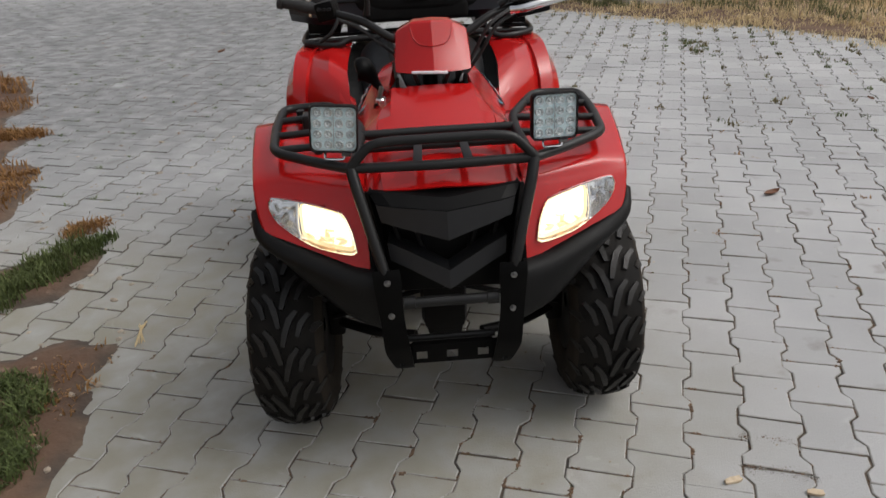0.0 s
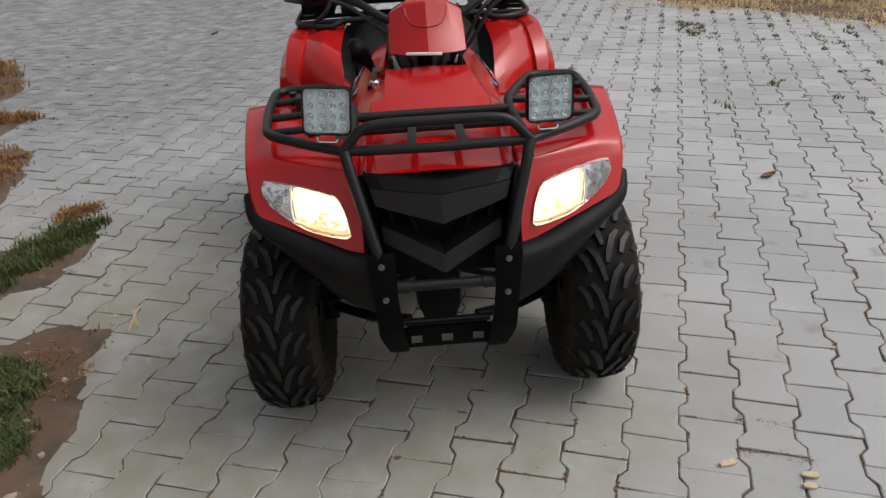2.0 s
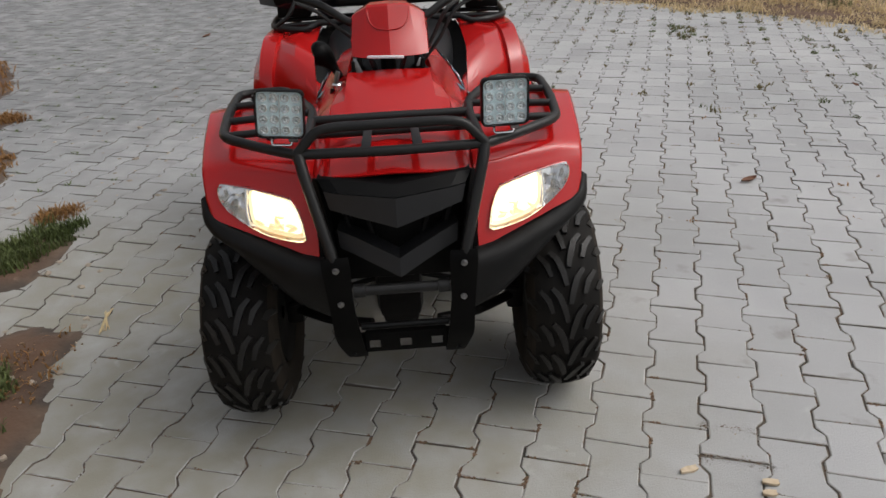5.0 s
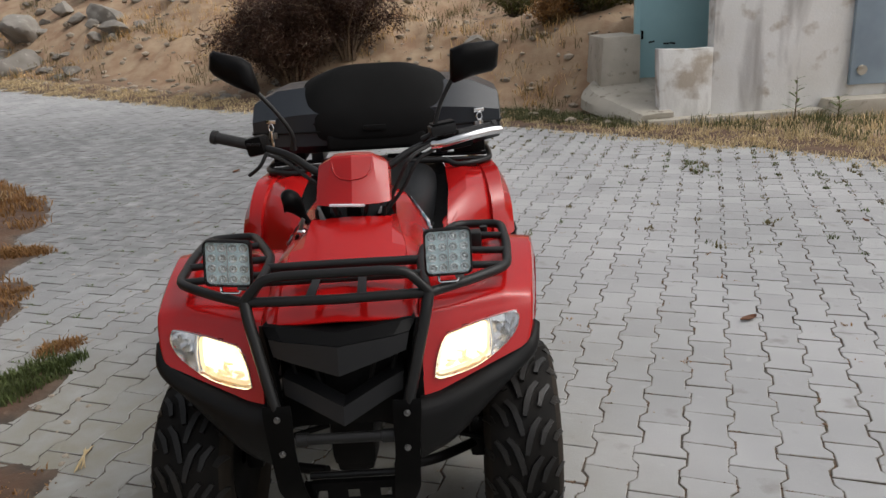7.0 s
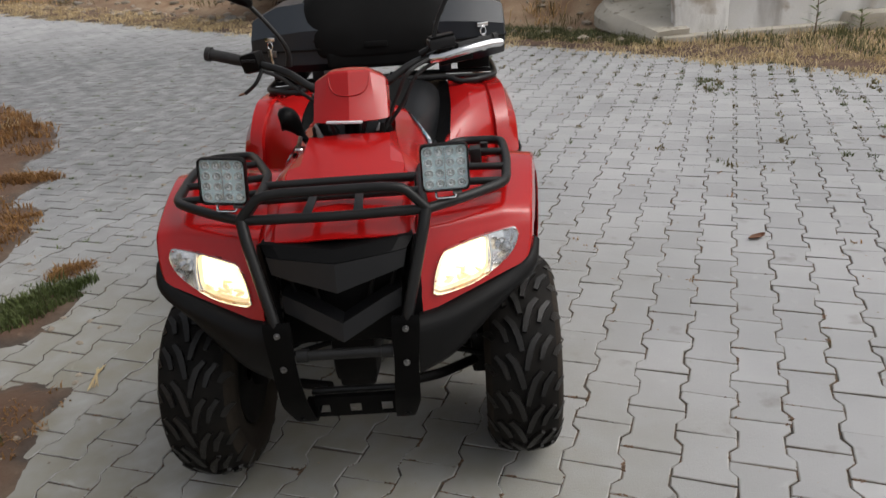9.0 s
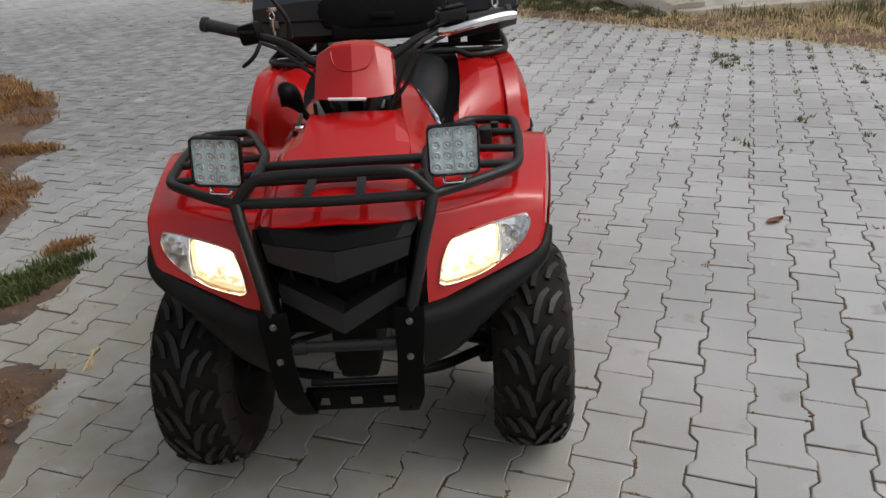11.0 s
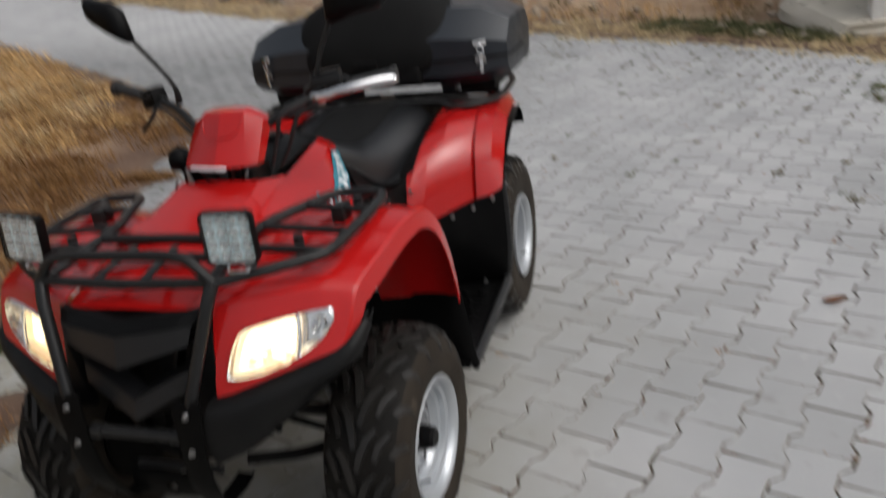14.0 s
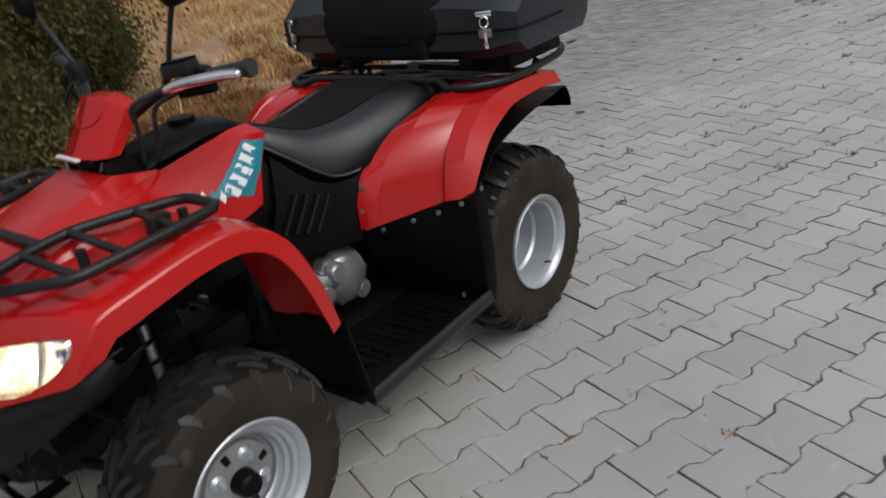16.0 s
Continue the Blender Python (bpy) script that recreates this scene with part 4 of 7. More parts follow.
# LED work lights on the front rack
for cx, cz, s, yaw, roll in ((0.258, 0.917, 1, 6, 0.5), (-0.240, 0.919, -1, -1, 4.5)):
    m = pose(cx, 0.116, cz, -2, 0, yaw) @ pose(0, 0, 0, 0, roll, 0)
    size = 0.054
    corner = lambda k, y, r=0.012: [(k * (sx * (size - r) + r * math.cos(a)), y, k * (sz * (size - r) + r * math.sin(a))) for sx, sz, a0 in ((1, 1, 0), (-1, 1, 90), (-1, -1, 180), (1, -1, 270)) for a in (radians(a0 + t) for t in (0, 30, 60, 90))]
    bm = loft([corner(0.80, 0.022), corner(0.97, 0.016), corner(1.0, 0.012), corner(1.0, -0.004), corner(0.975, -0.008), corner(0.945, -0.008), corner(0.935, -0.002)], cap=False)
    bm.faces.new([bm.verts.new(p) for p in corner(0.80, 0.022)])
    bm.transform(m)
    lamp = part("work_light", bm, BLACK, quad, "square LED work light in a black housing", smooth=35)
    for k in range(7):
        part("fin", rbox((0.004, 0.012, 0.07), 0.001, m @ pose(-0.033 + k * 0.011, 0.026, 0)), BLACK, lamp)
    bm = prism([(p[0], p[2]) for p in corner(0.93, 0)], 0.004, 0, pose(0, 0.006, 0, 90, 0, 0))
    bm.transform(m)
    part("reflector", bm, LEDREFL, lamp, "silver reflector plate")
    part("reflector_seam", rbox((0.0022, 0.003, 0.088), 0, m @ pose(0, -0.001, 0)), LEDCUP, lamp)
    for i in range(4):
        for j in range(4):
            q = m @ pose(-0.0362 + i * 0.0241, 0.001, -0.0362 + j * 0.0241)
            bm = revolve([(0.0005, 0.0032), (-0.0030, 0.0055), (-0.0038, 0.0092), (-0.001, 0.0098), (0.002, 0.0098)], (0, 0, 0), "y", 12)
            bmesh.ops.create_uvsphere(bm, u_segments=8, v_segments=5, radius=0.0042, matrix=Matrix.Diagonal((1, 0.7, 1, 1)))
            bm.transform(q)
            led = part("led", bm, LEDCUP, lamp)
    bm = prism([(p[0], p[2]) for p in corner(0.933, 0)], 0.0015, 0, pose(0, -0.0045, 0, 90, 0, 0))
    bm.transform(m)
    lens = part("lens", bm, GLASS, lamp)
    lens.visible_shadow = False
    br = tube(fillet([(-0.022, 0.022, -0.050), (-0.022, 0.012, -0.074), (0.022, 0.012, -0.074), (0.022, 0.022, -0.050)], 0.006), 0.0032, seg=8)
    br.transform(m)
    part("bracket", br, CHROME, lamp, "bright steel bracket")
    bm = bmesh.new()
    bmesh.ops.create_cone(bm, cap_ends=True, segments=10, radius1=0.006, radius2=0.006, depth=0.02, matrix=m @ pose(0.026, 0.016, -0.062, 0, 90, 0))
    part("bracket_screw", bm, STEEL, lamp)


# ---- wheels ----
def wheel(cx, cy, cz, s, radius, width, rim_r, deep, front, turn=0.0):
    """Tyre, rim and hub about the axle; s: the side that faces out."""
    w = width / 2
    half = [(0.80, rim_r - 0.004), (0.92, rim_r + 0.010), (1.0, rim_r + (radius - rim_r) * 0.42), (0.985, radius - 0.066), (0.91, radius - 0.040), (0.72, radius - 0.025), (0.36, radius - 0.0165)]
    tyre_prof = [(-w * h, r) for h, r in half] + [(0, radius - 0.0145)] + [(w * h, r) for h, r in half[::-1]]
    prof = cr(tyre_prof, 2)
    bm = revolve(prof, (0, 0, 0), "x", 56)
    hs, rs = prof[:, 0], prof[:, 1]

    def skin(h, a, lift):
        # a point over the tread at lateral h and angle a
        r = float(np.interp(h, hs[6:-6], rs[6:-6])) + lift
        return (h, r * math.cos(a), r * math.sin(a))

    def lug(line, wide, lift):
        base, top = [], []
        for k, (h, a) in enumerate(line):
            h2, a2 = line[min(k + 1, len(line) - 1)]
            h1, a1 = line[max(k - 1, 0)]
            dh, da = h2 - h1, (a2 - a1) * radius
            n = math.hypot(dh, da)
            ph, pa = -da / n, dh / n / radius
            f = 1 - 0.30 * abs(2 * k / (len(line) - 1) - 1) ** 2
            wd, lf = wide * f, lift * (0.55 + 0.45 * f)
            base.append([skin(h + ph * wd, a + pa * wd, -0.004), skin(h - ph * wd, a - pa * wd, -0.004)])
            top.append([skin(h + ph * wd * 0.80, a + pa * wd * 0.80, lf), skin(h - ph * wd * 0.80, a - pa * wd * 0.80, lf)])
        return loft([[b[0], t[0], t[1], b[1]] for b, t in zip(base, top)])

    m = pose(cx, cy, cz, 0, 0, turn)
    bm.transform(m)
    rubber = part("wheel", bm, TYRE, quad, "knobbly dusty black tyre on a silver steel rim", smooth=35)
    # a darker band over the tread paints the shade between the lugs
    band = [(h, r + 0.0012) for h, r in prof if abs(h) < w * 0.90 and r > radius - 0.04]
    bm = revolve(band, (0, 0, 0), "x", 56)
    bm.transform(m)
    part("tread_base", bm, GROOVE_SHADE, rubber, "tread grooves with their shade painted dark")
    n = 18 if front else 19
    for k in (1, -1):
        off = 0 if k > 0 else math.pi / n
        if front:
            kinds_ = [lug([(k * w * 0.04, off), (k * w * 0.12, off - 0.13), (k * w * 0.24, off - 0.25), (k * w * 0.42, off - 0.33)], 0.0100, 0.0125),
                      lug([(k * w * 0.42, off - 0.09), (k * w * 0.52, off - 0.21), (k * w * 0.72, off - 0.31)], 0.0092, 0.0115),
                      lug([(k * w * 0.76, off - 0.12), (k * w * 0.88, off - 0.19), (k * w * 0.985, off - 0.22)], 0.0105, 0.0060)]
        else:
            kinds_ = [lug([(k * w * 0.05, off), (k * w * 0.42, off + 0.09), (k * w * 0.72, off + 0.11), (k * w * 0.90, off + 0.11)], 0.0150, 0.0145),
                      lug([(k * w * 0.86, off + 0.10), (k * w * 0.985, off + 0.10)], 0.0135, 0.0090),
                      lug([(k * w * 0.70, off - 0.05), (k * w * 0.97, off - 0.05)], 0.010, 0.0100)]
        for bl in kinds_:
            one = part("tread_lug", bl, LUG, rubber, smooth=35)
            one.matrix_basis = m
            for i in range(1, n):
                more = new("tread_lug", one.data)
                more.parent = rubber
                more.matrix_basis = m @ Matrix.Rotation(2 * math.pi * i / n, 4, 'X')
    o = w * (0.87 if front else 0.93)
    d = o - deep
    groove = 0.009 if front else 0.002
    prof = [(o - 0.004, rim_r - 0.010), (o + 0.006, rim_r), (o + 0.009, rim_r + 0.005), (o + 0.006, rim_r + 0.009), (o - 0.006, rim_r + 0.009)]
    barrel = [(o - 0.004, rim_r - 0.010), (o - 0.013, rim_r - 0.012), (o - 0.017, rim_r - 0.022), (o - deep * 0.58, rim_r - 0.025), (o - deep * 0.64, rim_r - 0.034), (d + 0.006, rim_r - 0.037), (d, rim_r - 0.044)]
    dish = [(d, rim_r - 0.044), (d - groove, rim_r - 0.047), (d - groove, rim_r - 0.053), (d + 0.003, rim_r - 0.058), (d + 0.007, rim_r * 0.46), (d + 0.010, rim_r * 0.36), (d + 0.012, rim_r * 0.20)]
    bm = revolve(dish, (0, 0, 0), "x", 40, out=s)
    bm.transform(m)
    part("rim_face", bm, FACE if front else ALLOY, rubber, "dull grey rim face with slots" if front else "")
    bm = revolve(prof[::-1] + barrel[1:], (0, 0, 0), "x", 48, out=s)
    bm.transform(m)
    rim = part("rim", bm, ALLOY, rubber, "silver steel rim")
    bm = revolve([(-w * 0.75, 0.02), (-w * 0.72, rim_r - 0.03), (-o, rim_r - 0.006), (o - 0.03, rim_r - 0.004)], (0, 0, 0), "x", 32, out=s)
    bm.transform(m)
    part("rim_back", bm, DARK, rubber)
    hub = [(d + 0.012, rim_r * 0.22), (d + 0.045, rim_r * 0.20), (d + 0.052, rim_r * 0.15), (d + 0.052, 0.001)]
    bm = revolve(hub, (0, 0, 0), "x", 24, out=s)
    bm.transform(m)
    part("hub_cap", bm, BLACK, rubber, "black hub cap")
    for k in range(4):
        a = math.pi / 4 + k * math.pi / 2 + 0.3
        y, z = rim_r * 0.40 * math.cos(a), rim_r * 0.40 * math.sin(a)
        bm = bmesh.new()
        bmesh.ops.create_cone(bm, cap_ends=True, segments=18, radius1=0.021, radius2=0.0135, depth=0.008, matrix=m @ pose(s * (d + 0.010), y, z, 0, 90 * s, 0))
        bmesh.ops.create_cone(bm, cap_ends=True, segments=6, radius1=0.0095, radius2=0.0075, depth=0.016, matrix=m @ pose(s * (d + 0.020), y, z, 0, 90 * s, 0))
        part("wheel_nut", bm, ALLOY, rubber)
        a += math.pi / 4
        part("slot", rbox((0.006, 0.036, 0.017), 0.003, m @ Matrix.Rotation(a, 4, 'X') @ pose(s * (d + 0.006), rim_r * 0.43, 0)), DARK, rubber)
    bm = tube([(s * (o - 0.02), 0.0, rim_r - 0.035), (s * (o + 0.006), 0.0, rim_r - 0.045)], 0.0035, seg=8)
    bm.transform(m @ Matrix.Rotation(2.2 if front else 3.6, 4, 'X'))
    part("valve", bm, RUBBER, rubber)


F_Y, R_Y = 0.380, 1.600
for s in BOTH:
    wheel(s * 0.428, F_Y, 0.281 if s > 0 else 0.260, s, 0.282, 0.200, 0.146, 0.052, True, turn=-1.5)
    wheel(s * 0.390, R_Y, 0.312, s, 0.313, 0.240, 0.146, 0.150, False)

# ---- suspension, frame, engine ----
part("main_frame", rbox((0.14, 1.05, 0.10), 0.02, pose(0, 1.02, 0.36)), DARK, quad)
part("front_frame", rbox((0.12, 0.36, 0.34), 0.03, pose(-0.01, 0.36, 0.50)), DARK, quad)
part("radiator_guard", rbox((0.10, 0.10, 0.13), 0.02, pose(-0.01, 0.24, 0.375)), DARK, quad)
for s in BOTH:
    for z0, z1, y0 in ((0.30, 0.275, 0.22), (0.44, 0.345, 0.26)):
        part("control_arm", tube(fillet([(s * 0.09, y0, z0), (s * 0.20, y0 + 0.05, (z0 + z1) / 2), (s * 0.33, F_Y, z1), (s * 0.20, F_Y + 0.16, (z0 + z1) / 2), (s * 0.09, F_Y + 0.20, z0)], 0.03), 0.014), DARK, quad)
    part("tie_rod", tube([(s * 0.05, 0.30, 0.40), (s * 0.32, 0.33, 0.31)], 0.008), DARK, quad)
    shock = part("shock_absorber", tube([(s * 0.27, F_Y + 0.01, 0.31), (s * 0.17, F_Y + 0.04, 0.66)], 0.014), STEEL, quad, "front shock absorber with a dark coil spring")
    ax = Vector((s * -0.10, 0.03, 0.35)).normalized()
    p0 = Vector((s * 0.262, F_Y + 0.012, 0.34))
    e1 = ax.orthogonal().normalized()
    e2 = ax.cross(e1)
    coil = [tuple(p0 + ax * (0.0065 * k) + (e1 * math.cos(k * 0.9) + e2 * math.sin(k * 0.9)) * 0.030) for k in range(44)]
    part("coil_spring", tube(coil, 0.0052, seg=6), DARK, shock)
    part("knuckle", rbox((0.05, 0.07, 0.13), 0.015, pose(s * 0.315, F_Y, 0.30)), DARK, quad)
    part("axle", tube([(s * 0.10, R_Y, 0.28), (s * 0.36, R_Y, 0.28)], 0.022), DARK, quad)
part("belly_pan", rbox((0.46, 0.74, 0.012), 0.004, pose(0, 1.13, 0.268)), DARK, quad)
part("swing_arm", rbox((0.16, 0.50, 0.07), 0.02, pose(0, 1.38, 0.31)), DARK, quad)
part("differential", rbox((0.17, 0.20, 0.16), 0.05, pose(0, R_Y, 0.29)), DARK, quad)
part("engine", rbox((0.26, 0.34, 0.30), 0.05, pose(0, 0.93, 0.43)), DARK, quad)
for s in BOTH:
    cover = revolve([(0.0, 0.001), (0.0, 0.050), (-0.010, 0.072), (-0.030, 0.084), (-0.055, 0.088)], (s * 0.222, 1.030, 0.410), "x", 28, out=s)
    part("engine_cover", cover, ENGINE, quad, "cast alloy engine cover")
    part("engine_boss", revolve([(0.004, 0.001), (0.004, 0.026), (-0.006, 0.034), (-0.03, 0.036)], (s * 0.226, 0.985, 0.445), "x", 20, out=s), ENGINE, quad)
    for y, z, r in ((0.935, 0.40, 0.040), (0.960, 0.475, 0.026), (1.075, 0.352, 0.030)):
        part("engine_disc", revolve([(0.006, 0.001), (0.006, r * 0.55), (0.0, r * 0.62), (0.0, r * 0.92), (-0.012, r), (-0.05, r * 1.02)], (s * 0.216, y, z), "x", 22, out=s), ENGINE, quad)
    for k in range(6):
        a = k * math.pi / 3
        bolt(quad, (s * 0.203, 1.030 + 0.078 * math.cos(a), 0.410 + 0.078 * math.sin(a)), (s, 0, 0), 0.005)
    part("cylinder_head", tube([(s * 0.17, 0.80, 0.47), (s * 0.19, 0.98, 0.425)], [0.030, 0.036], seg=14), ENGINE, quad, "silver cylinder")
    part("gear_lever_side", tube(fillet([(s * 0.20, 0.90, 0.36), (s * 0.25, 0.86, 0.33), (s * 0.30, 0.84, 0.335)], 0.02), 0.007), ENGINE, quad)

# footwells
for s in BOTH:
    # mud guard behind the front wheel
    rows = [[(0.240, 0.705, 0.510), (0.380, 0.712, 0.505), (0.502, 0.722, 0.500), (0.508, 0.734, 0.500)],
            [(0.240, 0.714, 0.440), (0.390, 0.718, 0.432), (0.508, 0.728, 0.425), (0.514, 0.742, 0.425)],
            [(0.250, 0.724, 0.360), (0.400, 0.726, 0.345), (0.514, 0.736, 0.338), (0.521, 0.752, 0.338)],
            [(0.260, 0.738, 0.295), (0.410, 0.736, 0.272), (0.520, 0.746, 0.254), (0.528, 0.766, 0.256)]]
    bm, _ = sheet(refine(rows, 2, 2), mirror=s < 0)
    thicken(bm, 0.005)
    part("mud_guard", bm, BLACK, quad, "black mud guard ahead of the footwell")
    # floor with raised ribs, outer rail
    bm = rbox((0.30, 0.60, 0.014), 0.005, pose(s * 0.365, 1.02, 0.262, -1.5, 0, 0))
    floor = part("footboard", bm, BLACK, quad, "ribbed black footboard")
    for k in range(11):
        part("rib", rbox((0.17, 0.010, 0.010), 0.003, pose(s * 0.37, 0.86 + k * 0.032, 0.274 - 0.0008 * k)), BLACK, floor)
    for k in range(18):
        part("peg", rbox((0.014, 0.014, 0.016), 0.003, pose(s * (0.305 + 0.055 * (k % 3) + 0.02 * (k // 3 % 2)), 0.845 + 0.066 * (k // 3), 0.280, 0, 0, 45)), BLACK, floor)
    for k in range(2):
        bolt(floor, (s * (0.33 + 0.10 * k), 1.27, 0.272), (0, 0, 1), 0.007)
    part("foot_rail", tube(fillet([(s * 0.520, 0.752, 0.264), (s * 0.514, 1.02, 0.266), (s * 0.505, 1.30, 0.268)], 0.05), 0.014, flat=1.6), GREYPL, quad)
    # wall between footwell and rear wheel
    rows = [[(0.235, 1.075, 0.560), (0.330, 1.150, 0.556), (0.440, 1.235, 0.585), (0.520, 1.270, 0.612), (0.524, 1.310, 0.640)],
            [(0.235, 1.120, 0.460), (0.330, 1.180, 0.450), (0.440, 1.245, 0.450), (0.520, 1.278, 0.450), (0.528, 1.320, 0.470)],
            [(0.240, 1.180, 0.350), (0.330, 1.220, 0.345), (0.440, 1.262, 0.340), (0.512, 1.285, 0.338), (0.522, 1.325, 0.340)],
            [(0.245, 1.240, 0.266), (0.330, 1.262, 0.264), (0.430, 1.288, 0.262), (0.500, 1.300, 0.262), (0.508, 1.330, 0.262)]]
    bm, _ = sheet(refine(rows, 2, 2), mirror=s < 0)
    thicken(bm, 0.005)
    part("footwell_wall", bm, BLACK, quad, "black plastic footwell wall")
    for x, y, z in ((0.300, 1.118, 0.535), (0.370, 1.172, 0.550), (0.430, 1.215, 0.565), (0.490, 1.248, 0.585), (0.524, 1.300, 0.615)):
        bolt(quad, (s * x, y, z), (s * 0.5, -0.8, 0), 0.006)
    # airbox side panel with louvres below the seat
    rows = [[(0.150, 0.905, 0.815), (0.200, 0.985, 0.720), (0.222, 1.075, 0.690), (0.250, 1.140, 0.700)],
            [(0.215, 0.840, 0.715), (0.222, 0.940, 0.650), (0.232, 1.050, 0.630), (0.255, 1.110, 0.630)],
            [(0.222, 0.800, 0.640), (0.228, 0.900, 0.590), (0.236, 1.020, 0.560), (0.252, 1.085, 0.548)],
            [(0.215, 0.790, 0.600), (0.222, 0.890, 0.545), (0.232, 1.010, 0.520), (0.245, 1.080, 0.515)]]
    bm, _ = sheet(refine(rows, 2, 2), mirror=s < 0)
    thicken(bm, 0.004)
    part("side_panel", bm, BLACK, quad, "black louvred side panel")
    for k in range(4):
        part("louvre", tube([(s * 0.221, 0.905 + 0.036 * k, 0.718 - 0.014 * k), (s * 0.236, 0.825 + 0.036 * k, 0.634 - 0.012 * k)], 0.011, flat=0.5), BLACK, quad)
    for y, z in ((1.10, 0.665), (1.085, 0.60)):
        bolt(quad, (s * 0.262, y, z), (s, -0.2, 0), 0.006)

# ---- seat ----
rows = []
for y, w, zt, zs in ((0.890, 0.045, 0.900, 0.868), (0.925, 0.092, 0.892, 0.838), (0.990, 0.135, 0.868, 0.776), (1.070, 0.172, 0.838, 0.708), (1.150, 0.196, 0.828, 0.696), (1.240, 0.214, 0.834, 0.718), (1.330, 0.222, 0.848, 0.752), (1.420, 0.222, 0.860, 0.788), (1.500, 0.212, 0.862, 0.808), (1.555, 0.190, 0.848, 0.810)):
    rows.append([(-w * 0.99, y, zs - 0.012), (-w * 1.05, y, zs), (-w * 1.00, y, zs + (zt - zs) * 0.42), (-w * 0.80, y, zs + (zt - zs) * 0.86), (-w * 0.42, y, zt), (0, y, zt + 0.004), (w * 0.42, y, zt), (w * 0.80, y, zs + (zt - zs) * 0.86), (w * 1.00, y, zs + (zt - zs) * 0.42), (w * 1.05, y, zs), (w * 0.99, y, zs - 0.012)])
grid = refine(rows, 3, 4)
bm, vs = sheet(grid)
bm.faces.new(vs[0])
bm.faces.new(vs[-1][::-1])
saddle = part("seat", bm, SEAT, quad, "black vinyl saddle with a worn sheen", smooth=60)
top = [[np.array(p) + np.array((0, 0, 0.0025)) for p in r[11:20]] for r in grid[2:]]
bm, _ = sheet(top)
thicken(bm, 0.002)
part("seat_top", bm, PAD, saddle, "matt black top panel", smooth=60)
for s in BOTH:
    part("seat_piping", tube([(s * r[9][0] * 1.0 + s * 0.003, r[9][1], r[9][2] - 0.004) for r in rows], 0.006, steps=3), SEAT, saddle)

# ---- rear fenders ----
def aft(p):
    """The tail is drawn out a little."""
    return (p[0], p[1] + max(0.0, p[1] - 1.50) * 0.02, p[2])


